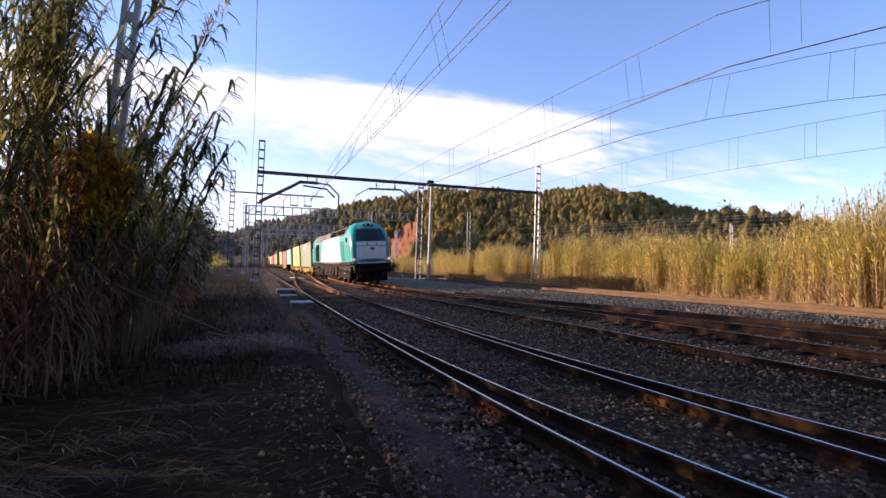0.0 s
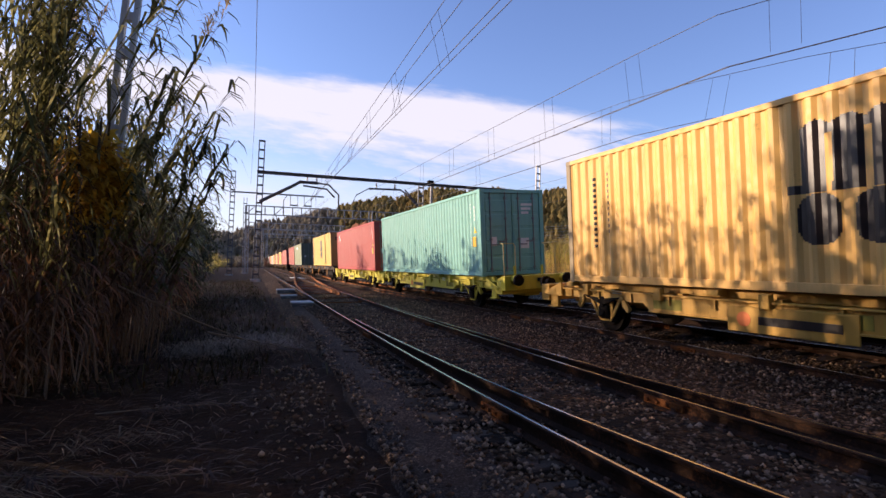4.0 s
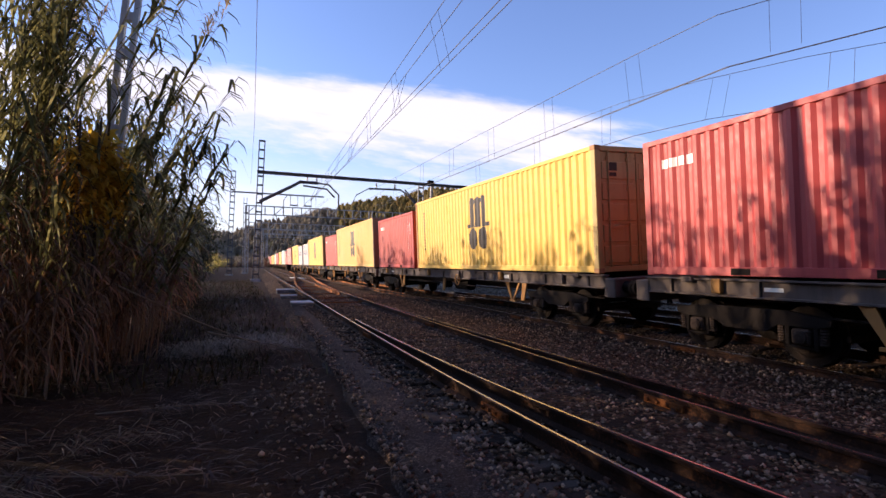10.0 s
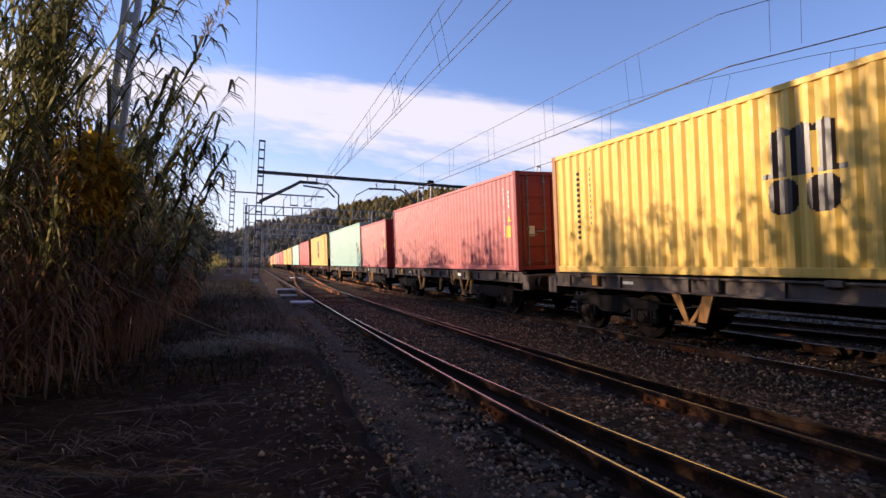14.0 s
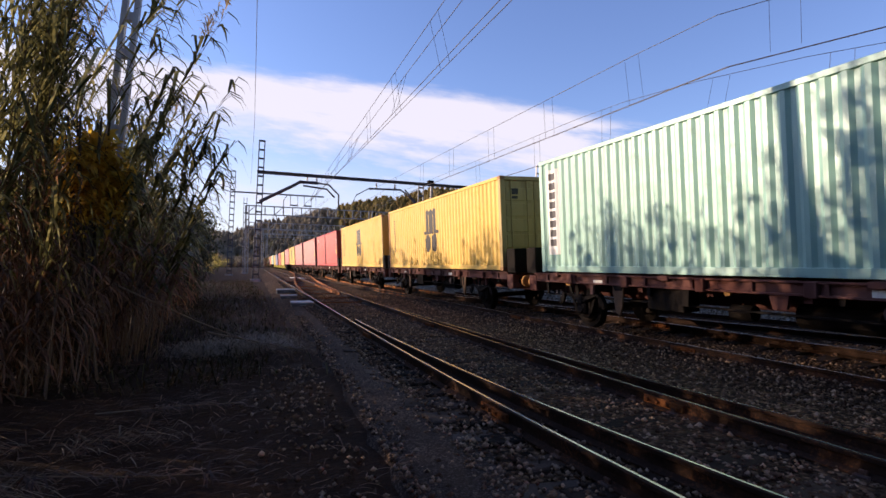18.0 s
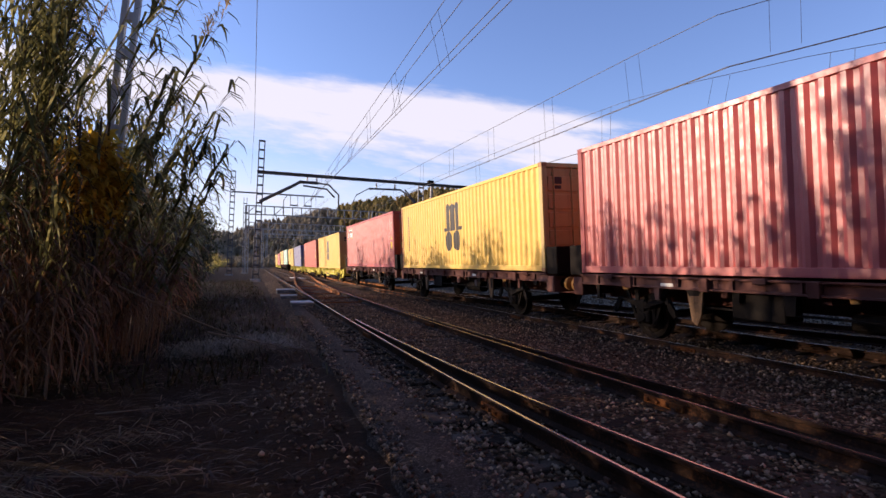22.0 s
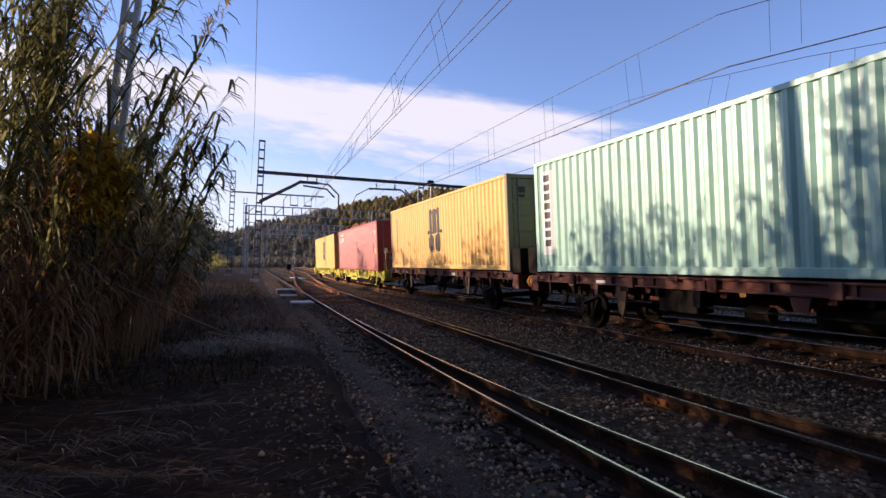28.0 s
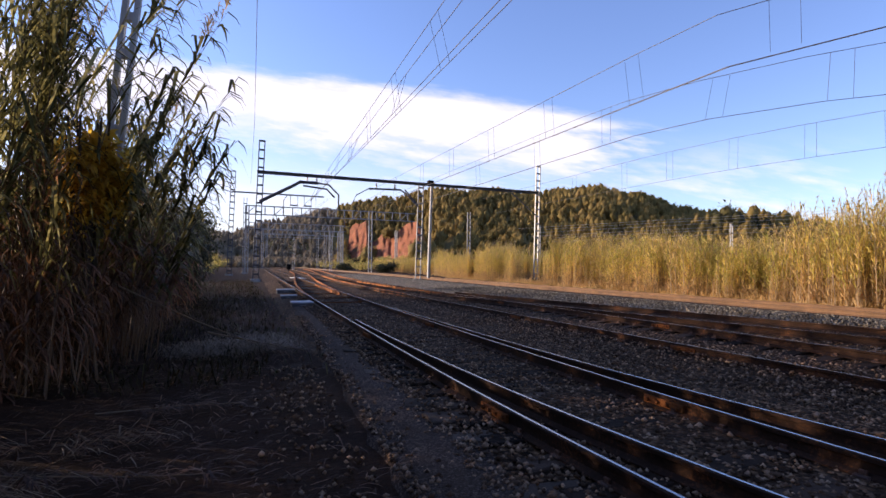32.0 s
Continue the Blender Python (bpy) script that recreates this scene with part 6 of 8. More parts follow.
stand, under = Cloud(), Cloud()
for i in range(72):      # tall leaning reeds, thin enough above for the sky to glint through
    y = R.uniform(7.2, 14.0)
    x = stand_edge(y) - 0.55 - R.uniform(0, 1) ** 1.2 * 3.4
    lean = R.uniform(0.7, 2.3)
    h = min(R.uniform(4.2, 7.2), crest(x + lean, y) + 0.3)
    tip = (x + lean * 0.8) / (y - 0.2)
    if y < 11.7 and R.uniform() < 0.72 and (-0.215 < tip < -0.125 or -0.225 < (x + lean * 0.3) / y < -0.16):
        h, lean = R.uniform(2.4, 3.2), 0.5
    cane_into(stand, x, y, -0.25, h, lean, R.normal(-0.3, 0.35), 32, 0.74, 0.34, 0.12, 0.040, 0.36, 0.65, 0.15)
for i in range(32):       # the thick upper part of the stand
    y = R.uniform(8.6, 11.4)
    cane_into(stand, -0.30 * y + R.uniform(-0.4, 0.2), y, -0.25, R.uniform(5.6, 7.4), R.uniform(0.2, 0.9), R.normal(-0.3, 0.4), 30, 0.72, 0.34, 0.12, 0.044, 0.3, 0.7, 0.12)
for i in range(260):      # shorter ones that fill the foot of the stand
    y = R.uniform(6.9, 14.5)
    x = stand_edge(y) - R.uniform(0, 1) ** 1.2 * 2.8
    cane_into(under, x, y, -0.25, R.uniform(1.2, 2.5), R.uniform(0.1, 0.7), R.normal(-0.3, 0.9), 20, 0.5, 0.85, 0.0, 0.028, 0.05)
for i in range(130):      # the lower end of the stand, further along
    y = R.uniform(13.5, 26.5)
    x = stand_edge(y) - R.uniform(0, 1) ** 1.3 * 3.2
    lean = R.uniform(0.1, 0.8)
    h = crest(x + lean, y) * (R.uniform(0.8, 0.98) if x < stand_edge(y) - 0.5 else R.uniform(0.5, 0.75))
    cane_into(stand, x, y, -0.25, h, lean, R.normal(-0.3, 0.6), 26, 0.66, 0.5, 0.1, 0.038)
for i in range(64):      # thicker clumps
    e = (R.uniform(14.1, 16.1), R.uniform(17.2, 18.8), R.uniform(19.8, 22.6), R.uniform(14.1, 16.1))[i % 4]
    x = -2.2 - R.uniform(0, 1.8)
    lean = R.uniform(0.1, 0.6)
    y = e - 0.655 * (x + lean + 2.2)
    cane_into(stand, x, y, -0.25, crest(x + lean, y) * R.uniform(0.82, 1.0), lean, R.normal(-0.2, 0.4), 30, 0.62, 0.45, 0.1, 0.042)
for i in range(620):      # the stand goes on unseen back past its near end, added for shade
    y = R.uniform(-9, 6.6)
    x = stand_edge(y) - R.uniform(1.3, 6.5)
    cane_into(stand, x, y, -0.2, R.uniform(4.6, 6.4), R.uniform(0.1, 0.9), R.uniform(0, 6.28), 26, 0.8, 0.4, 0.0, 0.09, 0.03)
for i in range(420):      # more unseen reeds added behind, away from the path, to shade the ground
    y = R.uniform(-6, 11)
    x = R.uniform(-13, min(-5.6, stand_edge(y) - 3.6))
    cane_into(stand, x, y, -0.1, R.uniform(4.2, 5.6), R.uniform(0.1, 0.9), R.uniform(0, 6.28), 26, 0.9, 0.4, 0.0, 0.11, 0.03)
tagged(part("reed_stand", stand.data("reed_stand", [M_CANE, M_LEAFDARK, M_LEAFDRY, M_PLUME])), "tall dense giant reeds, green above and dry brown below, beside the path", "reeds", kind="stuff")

tagged(part("reed_undergrowth", under.data("reed_undergrowth", [M_CANE, M_LITTER, M_LITTER])), "dead brown stems and leaves packed at the foot of the reeds", "undergrowth", kind="stuff")

# single reeds that stand out at the edge of the stand
for x, y, h, lean, az in ((-2.0, 9.6, 5.4, 1.6, -0.2), (-2.1, 10.4, 6.1, 1.9, -0.2), (-1.75, 10.6, 4.9, 1.6, 0.0), (-1.75, 11.3, 4.3, 1.5, -0.1), (-2.3, 9.2, 6.4, 1.6, -0.35), (-1.7, 12.2, 4.9, 1.5, -0.1), (-1.45, 13.0, 3.9, 1.3, 0.1), (-1.9, 9.9, 3.9, 1.3, -0.3), (-2.0, 9.3, 4.6, 1.2, -0.4), (-1.9, 11.9, 5.4, 1.3, -0.1), (-1.6, 12.6, 4.4, 1.6, 0.0), (-2.1, 11.8, 6.2, 1.5, -0.2), (-1.5, 12.4, 3.6, 1.2, 0.0), (-1.8, 12.0, 5.8, 1.9, 0.0), (-1.75, 9.5, 6.3, 0.95, -0.05), (-1.95, 9.8, 6.0, 0.8, 0.0)):
    cl = Cloud()
    if y > 10.2:
        k = 9.9 / y
        x, y, h, lean = x * k, 9.9, 1.65 + (h - 1.65) * k, lean * k
    cane_into(cl, x, y, -0.25, h, lean, az, 34, 0.66, 0.24, 1.0 if h > 5.3 else 0.0, 0.052, 0.25, 0.7, 0.15)
    tagged(part("giant_reed", cl.data("giant_reed", [M_CANE, M_LEAFDARK, M_LEAFDRY, M_PLUME])), "single tall giant reed leaning out with drooping leaves", "reed", "reeds at the edge of the stand")

# dry stems cut or broken at the foot of the stand
for i in range(70):
    y = R.uniform(7.0, 13)
    x = stand_edge(y) + R.uniform(-0.3, 0.35)
    a = R.uniform(0, 6.28)
    h = R.uniform(0.8, 2.8)
    tagged(part("dry_stem", Mesh().tube([(x, y, -0.28), (x + 0.1 * h * math.cos(a), y + 0.1 * h * math.sin(a), -0.25 + h * 0.6), (x + 0.3 * h * math.cos(a), y + 0.3 * h * math.sin(a), -0.25 + h)], [0.011, 0.009, 0.005], 5), M_CANE), "dry broken reed stem at the foot of the stand", "reed stem", "dry stems")

# reeds that have fallen across the ground
for pts in (((-2.0, 9.3, 1.26), (-1.26, 9.3, 0.86), (-0.44, 9.3, 0.44), (0.34, 9.35, 0.08), (0.9, 9.4, -0.21)), ((-0.3, 9.4, 0.25), (0.5, 9.4, 0.05), (1.3, 9.7, -0.18)), ((-2.2, 4.6, 0.05), (-1.4, 4.5, -0.1), (-0.6, 4.45, -0.2), (-0.1, 4.4, -0.23)), ((-1.2, 6.1, -0.12), (-0.5, 6.3, -0.16), (0.2, 6.35, -0.2))):
    cl = Cloud()
    tube = Mesh().tube(pts, [(0.016 if pts[0][1] > 8 else 0.007) * (1 - 0.18 * i) for i in range(len(pts))], 6)
    a = np.array(pts)
    g = R.uniform(0.15, 1, 60) * (len(pts) - 1)
    base = np.stack([np.interp(g, range(len(pts)), a[:, k]) for k in range(3)], 1)
    v, t = leaf_blades(base, R.normal(-0.2, 0.7, 60), R.uniform(0.16, 0.42, 60) * (1.5 if pts[0][1] > 8 else 0.7), R.uniform(0.008, 0.022, 60), R.uniform(0.0, 0.25, 60), R.uniform(0.2, 0.5, 60))
    cl.add(v, t, 0)
    fallen = tagged(part("fallen_reed", tube, M_PALECANE), "fallen dry reed lying across the ground", "reed", "fallen reeds")
    part("leaves", cl.data("leaves", [M_LITTER]), None, fallen)

# flattened dry grass heaped across the soil between the stand and the path
heap_grass = Cloud()
for i in range(64):
    f = R.uniform(0, 1)
    gx0, gy0 = (-1.2 + 2.2 * f + R.normal(0, 0.12), 9.9 + 0.7 * f + R.normal(0, 0.35)) if i < 46 else (R.uniform(-3.4, -0.6), R.uniform(3.2, 6.5))
    n = 46
    base = np.stack([gx0 + R.normal(0, 0.16, n), gy0 + R.normal(0, 0.16, n), np.full(n, -0.27) + R.uniform(0, 0.10, n)], 1)
    v, t = leaf_blades(base, R.normal(0.1, 0.8, n), R.uniform(0.25, 0.62, n) * (1.0 if i < 46 else 0.7), R.uniform(0.006, 0.014, n), R.uniform(0.05, 0.42, n), R.uniform(0.1, 0.45, n))
    heap_grass.add(v, t, 0 if i < 46 else np.repeat(R.randint(0, 2, n), 5))
tagged(part("dry_grass", heap_grass.data("dry_grass", [M_PALECANE, M_LITTER])), "flattened straw-pale dry grass heaped over the soil", "grass", kind="stuff")

# dead leaves and broken bits over the soil
litter = Cloud()
n = 17000
lx, ly = R.uniform(-6.5, 1.5, n), 1.2 + R.uniform(0, 1, n) ** 1.6 * 22
keep = (lx < 0.95 + 0.05 * ly - R.uniform(0, 1.0, n) ** 2) & (np.array([noise.noise((a * 0.7, b * 0.7, 2)) for a, b in zip(lx, ly)]) > R.uniform(-0.9, 0.25, n))
lx, ly = lx[keep], ly[keep]
n = len(lx)
base = np.stack([lx, ly, np.full(n, -0.25) + R.uniform(0, 0.04, n) + 0.25 * np.clip((-1.5 - lx) / 6, 0, 1)], 1)
v, t = leaf_blades(base, R.normal(0.3, 0.9, n), R.uniform(0.06, 0.30, n) * np.where(R.uniform(0, 1, n) < 0.08, 1.8, 1.0) * np.clip(ly / 5.5, 0.4, 1.0), R.uniform(0.004, 0.014, n), R.uniform(-0.02, 0.14, n), R.uniform(0.0, 0.16, n))
litter.add(v, t, 0)
n = 2600
lx, ly = R.uniform(-4.5, 1.9, n), 7.5 + R.uniform(0, 1, n) * 38
base = np.stack([lx, ly, np.full(n, -0.27)], 1)
v, t = leaf_blades(base, R.uniform(0, 6.28, n), R.uniform(0.08, 0.32, n), R.uniform(0.010, 0.026, n), R.uniform(0.2, 0.9, n), R.uniform(0.1, 0.6, n))
litter.add(v, t, np.repeat(R.randint(0, 2, n), 5))
tagged(part("reed_litter", litter.data("reed_litter", [M_LITTER, M_BUSH])), "dead reed leaves and sparse grass strewn over the soil", "leaf litter", kind="stuff")

# ---------------------------------------------------------------- reed bed beyond the siding
clumps = []
for q in range(6):
    cl = Cloud()
    for i in range(40):
        straw_into(cl, R.normal(0, 0.42), R.normal(0, 0.45), R.uniform(1.7, 3.75), R.uniform(0.05, 0.5), R.uniform(0, 6.28), 33, 0.3)
    clumps.append(cl.arrays())
bed = Cloud()


def put_clump(x, y, z, s):
    v, t, mi = clumps[R.randint(6)]
    a = R.uniform(0, 6.28)
    ca, sa = np.cos(a), np.sin(a)
    w = np.stack([v[:, 0] * ca - v[:, 1] * sa, v[:, 0] * sa + v[:, 1] * ca, v[:, 2]], 1) * np.array([1, 1, s])
    bed.add(w + np.array([x, y, z]), t, mi)


y = -8.0
while y < 160:
    e = 24.3 + 0.055 * max(0, y - 12) + (0.11 * (y - 60) if y > 60 else 0)
    far = y > 55
    hh = 0.95 + 0.22 * noise.noise((y * 0.13, 0, 5)) + 0.16 * noise.noise((y * 0.5, 3, 5)) + float(np.interp(y, [12.5, 16.5, 20, 26], [0.26, 0.06, -0.08, 0.0])) - (0.08 if far else 0)
    for row in range(2 if far else 4):
        if row < 2 and noise.noise((y * 0.38, 2, 1)) > (0.22 if row == 0 else 0.38):
            continue
        cx, cy = e + row * 1.25 + R.uniform(-0.5, 0.5), y + R.uniform(-0.4, 0.4)
        if 30 < cy < 53 and 31.0 < math.degrees(math.atan2(cx, cy)) < 34.3:
            continue                  # the cleared strip before the gantry mast
        put_clump(cx, cy, -0.28, hh * R.uniform(0.78, 1.16))
    y += 2.2 if far else 0.95
for i in range(16):
    put_clump(33.6 + 0.42 * i + R.uniform(-0.5, 0.5), 61.5 - 0.9 * i + R.uniform(-0.5, 0.5), -0.4, R.uniform(0.85, 1.1))
n = 9000                              # low dry grass along the foot of the bed
gy = R.uniform(2, 62, n)
gx = 24.3 + 0.055 * np.maximum(0, gy - 12) - 0.35 + np.abs(R.normal(0, 0.7, n)) - R.uniform(0, 0.7, n)
v, t = slim_blades(np.stack([gx, gy, np.full(n, -0.3)], 1), R.uniform(0, 6.28, n), R.uniform(0.3, 1.0, n), R.uniform(0.03, 0.06, n), R.uniform(0.3, 1.0, n), R.uniform(0.2, 0.9, n))
bed.add(v, t, 2)
tagged(part("reed_bed", bed.data("reed_bed", [M_GOLDCANE, M_LEAFGOLD, M_LEAFTAN, M_PLUME])), "sunlit golden reed bed with pale plumes beyond the siding", "reeds", kind="stuff")

# ---------------------------------------------------------------- hill, woods and red bank
HAZ = [-60, -12, 0, 5.3, 8.7, 14.3, 17.4, 21.1, 26.8, 33.1, 39.7, 44.3, 47.5, 50.5, 54.4, 57, 62, 75, 100]
HEL = [0.03, 0.03, 0.042, 0.070, 0.087, 0.101, 0.114, 0.129, 0.125, 0.120, 0.128, 0.109, 0.087, 0.070, 0.070, 0.060, 0.035, 0.03, 0.03]


def hill_z(az, r):
    """Height of the wooded hill, by bearing in degrees and distance."""
    top = float(np.interp(az, HAZ, HEL)) * 380
    w = 70.0 * min(1.0, max(0.0, min(az + 3.0, 22.5 - az) / 3.0))
    f = min(1.0, max(0.0, (r - 195.0 - w) / (175.0 - w)))
    return -0.5 + top * f * f * (3 - 2 * f) + (3.0 * noise.noise((az * 0.3, r * 0.02, 0)) * f)


def polar(az, r, z):
    return (r * math.sin(radians(az)), r * math.cos(radians(az)), z)


hill = Mesh()
HA = [-60 + 2.0 * i for i in range(81)]
HR = [190, 205, 220, 240, 260, 280, 300, 320, 340, 360, 380, 410, 460, 540]
hill.add([polar(a, r, hill_z(a, r)) for r in HR for a in HA], [(j * 81 + i, (j + 1) * 81 + i, (j + 1) * 81 + i + 1, j * 81 + i + 1) for j in range(len(HR) - 1) for i in range(80)])
tagged(part("hill", hill, M_HILL, smooth=True), "wooded hill behind the line", "hill", kind="structure")


# an unseen slope added behind, to keep sky light off shaded faces
rear = Mesh()
RA = [72 + 4.0 * i for i in range(52)]
RR = [46, 54, 64, 78, 96, 130]
rv = []
for r in RR:
    for a in RA:
        f = min(1.0, max(0.0, (r - 46) / 44.0))
        e = 84 * f * f * (3 - 2 * f) * min(1.0, (a - 68) / 24.0) * (0.85 + 0.25 * noise.noise((a * 0.08, 3, 1)))
        gap = abs(a - 168.0)
        rv.append(polar(a, r, -0.6 + e * min(1.0, max(0.0, (gap - 18.0) / 12.0)) * (1.0 if a < 256 else max(0.0, 1 - (a - 256) / 20.0))))
nr = len(RA)
rear.add(rv, [(j * nr + i, (j + 1) * nr + i, (j + 1) * nr + i + 1, j * nr + i + 1) for j in range(len(RR) - 1) for i in range(nr - 1)])
tagged(part("sky_blocking_slope", rear, M_REARSLOPE, smooth=True), "unseen dark slope added behind to hold back sky light", "hill", kind="structure")


def crown_into(cl, x, y, z, h, w, n, card, mi=0, flat=0.5):
    """A crown of many small clumps in lobes over a bare stem."""
    lobes = R.normal(0, 0.36, (6, 3)) * np.array([w, w, h * 0.42]) + np.array([x, y, z + h * 0.62])
    k = R.randint(0, 6, n)
    p = lobes[k] + R.normal(0, 0.17, (n, 3)) * np.array([w, w, h * 0.34])
    s = card * R.uniform(0.6, 1.4, (n, 1, 1))
    tri = R.normal(0, 1, (n, 3, 3))
    tri = tri / np.linalg.norm(tri, axis=2, keepdims=True) * s * np.array([1, 1, 0.75])
    cl.add((p[:, None] + tri).reshape(-1, 3), np.arange(n * 3).reshape(-1, 3), mi)
    r = w * 0.05
    cl.add([(x - r, y, z - 1), (x + r, y, z - 1), (x, y, z + h * 0.7), (x, y - r, z - 1)], [(0, 1, 2), (3, 1, 2), (0, 3, 2)], 1)


RING_Z = np.array([0.18, 0.34, 0.52, 0.70, 0.86])
RING_W = np.array([0.66, 1.0, 0.98, 0.82, 0.50])
RING_T = []
for j in range(4):
    for i in range(7):
        a, b, c, d = j * 7 + i, j * 7 + (i + 1) % 7, (j + 1) * 7 + (i + 1) % 7, (j + 1) * 7 + i
        RING_T += [(a, b, c), (a, c, d)]
for i in range(7):
    RING_T += [(28 + i, 28 + (i + 1) % 7, 35), ((i + 1) % 7, i, 36)]
RING_T = np.array(RING_T)


def pine_into(cl, x, y, z, h, w, n, card, mi):
    """A lumpy tapering crown in one piece, with loose sprays standing off its outside, over a stem."""
    t = np.arange(7) * 2 * np.pi / 7 + R.uniform(0, 6.28)
    off = R.normal(0, 0.16 * w, (5, 2))
    rr = w * RING_W[:, None] * R.uniform(0.5, 1.15, (5, 7))
    zz = z + h * (RING_Z[:, None] + R.normal(0, 0.025, (5, 7)))
    ring = np.stack([x + off[:, :1] + rr * np.cos(t), y + off[:, 1:] + rr * np.sin(t), zz], 2).reshape(-1, 3)
    cl.add(np.concatenate([ring, [[x, y, z + h], [x, y, z + h * 0.12]]]), RING_T, mi)
    k = R.randint(0, 35, n)
    p = ring[k] + R.normal(0, 0.16 * w, (n, 3)) + (ring[k] - np.array([x, y, z + h * 0.5])) * R.uniform(0.0, 0.34, (n, 1))
    tri = R.normal(0, 1, (n, 3, 3))
    tri = tri / np.linalg.norm(tri, axis=2, keepdims=True) * card * R.uniform(0.5, 1.3, (n, 1, 1))
    cl.add((p[:, None] + tri).reshape(-1, 3), np.arange(n * 3).reshape(-1, 3), mi)
    r = w * 0.08
    cl.add([(x - r, y, z - 1), (x + r, y, z - 1), (x, y, z + h * 0.7), (x, y - r, z - 1)], [(0, 1, 2), (3, 1, 2), (0, 3, 2)], 2)


woods = Cloud()
for i in range(5200):
    az = R.uniform(-4, 62)
    r = 212 + 190 * R.uniform(0, 1) ** 0.8
    if 12.0 < az < 20.8 and r < 318 - 8 * (az - 12):
        continue
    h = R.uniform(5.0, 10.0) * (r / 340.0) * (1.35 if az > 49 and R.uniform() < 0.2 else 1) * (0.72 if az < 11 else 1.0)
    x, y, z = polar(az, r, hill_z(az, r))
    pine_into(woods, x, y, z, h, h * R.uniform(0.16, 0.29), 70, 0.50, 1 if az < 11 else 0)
for az, r, h, w in ((51.2, 300, 13, 4.6), (51.9, 304, 16.0, 6.0), (52.7, 300, 13.5, 4.8), (54.2, 310, 11, 3.4), (55.0, 306, 10, 3.2)):
    x, y, z = polar(az, r, hill_z(az, r))
    pine_into(woods, x, y, z, h, w, 260, 0.9, 3)
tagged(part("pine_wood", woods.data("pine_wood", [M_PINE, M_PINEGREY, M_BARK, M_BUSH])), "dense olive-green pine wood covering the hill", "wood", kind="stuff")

bank = Mesh()
BA = [12.0 + 0.1 * i for i in range(91)]
BR = [0.1 * i for i in range(11)]
bv = []
for f in BR:
    for a in BA:
        lobe = float(np.interp(a, [12.0, 12.4, 13.0, 14.2, 14.7, 15.2, 16.0, 16.9, 18, 19.2, 19.9, 20.4, 21], [0.3, 0.75, 0.86, 0.98, 0.55, 0.50, 0.72, 0.62, 0.80, 0.98, 1.0, 0.7, 0.3])) * (1 + 0.12 * noise.noise((a * 0.9, 0, 2)))
        r = 290 - 8 * (a - 12) + 22 * f + 3 * noise.noise((a * 2.1, f * 5, 1)) + 2.6 * noise.noise((a * 2.6 + f, f * 4.0, 6))
        foot = 0.012 * r
        bv.append(polar(a, r, foot + (0.088 * lobe * r + 1.4 - foot) * f))
bank.add(bv, [(j * 91 + i, (j + 1) * 91 + i, (j + 1) * 91 + i + 1, j * 91 + i + 1) for j in range(10) for i in range(90)])
tagged(part("earth_bank", bank, M_REDEARTH, smooth=True), "bare red earth cutting at the foot of the hill", "earth bank", kind="structure")

scrub = Cloud()
for i in range(560):
    az = R.uniform(-6, 30)
    r = R.uniform(105, 215)
    x, y, z = polar(az, r, -0.4)
    if abs(x - line_x(y)) < 16 or (0 < x < 30 and y < 120):
        continue
    h = R.uniform(2.0, 4.2)
    crown_into(scrub, x, y, z - 0.3, h, h * 0.75, 40, 0.42)
for i in range(170):      # sunlit brush beside the far end of the path
    x, y = R.uniform(-9, -1.2), R.uniform(52, 130)
    h = R.uniform(1.6, 3.4)
    crown_into(scrub, x - 0.02 * y, y, -0.5, h, h * 0.8, 44, 0.3)
tagged(part("dry_scrub", scrub.data("dry_scrub", [M_SCRUB, M_BARK])), "yellow-green dry brush along the far tracks", "scrub", kind="stuff")


def bush(x, y, h, w, n, label, name="bush", m=None, overhang=0.0, tall=0.36):
    t = thing(name, label, "bush", m=pose(x, y, -0.3))
    for k in range(6):
        a = k * 1.05
        part("stem", Mesh().tube([(0.05 * math.cos(a), 0.05 * math.sin(a), 0), (0.2 * w * math.cos(a), 0.2 * w * math.sin(a), h * 0.35), (0.42 * w * math.cos(a + 0.3), 0.42 * w * math.sin(a + 0.3), h * 0.7)], [0.06, 0.04, 0.015], 6), M_BARK, t)
    cl = Cloud()
    c = R.normal(0, 1, (26, 3))
    c = c / np.linalg.norm(c, axis=1, keepdims=True) * np.array([w * 0.62, w * 0.62, h * tall]) * R.uniform(0.4, 1.0, (26, 1)) + np.array([0, 0, h * 0.52])
    k = R.randint(0, 26, n)
    b = c[k] + R.normal(0, 0.16, (n, 3)) * np.array([w, w, h * tall * 2.2])
    b[:, 2] = np.maximum(b[:, 2], 0.15)
    if overhang:
        b[:, 0] *= np.where(b[:, 0] > 0, np.clip(b[:, 2] / overhang, 0.1, 1), 1)
    v, tr = leaf_blades(b, R.uniform(0, 6.28, n), R.uniform(0.12, 0.34, n), R.uniform(0.04, 0.09, n), R.uniform(-0.2, 0.7, n), R.uniform(0, 0.7, n))
    cl.add(v, tr, 0)
    part("crown", cl.data("crown", [m or M_BUSH]), None, t)
    return t


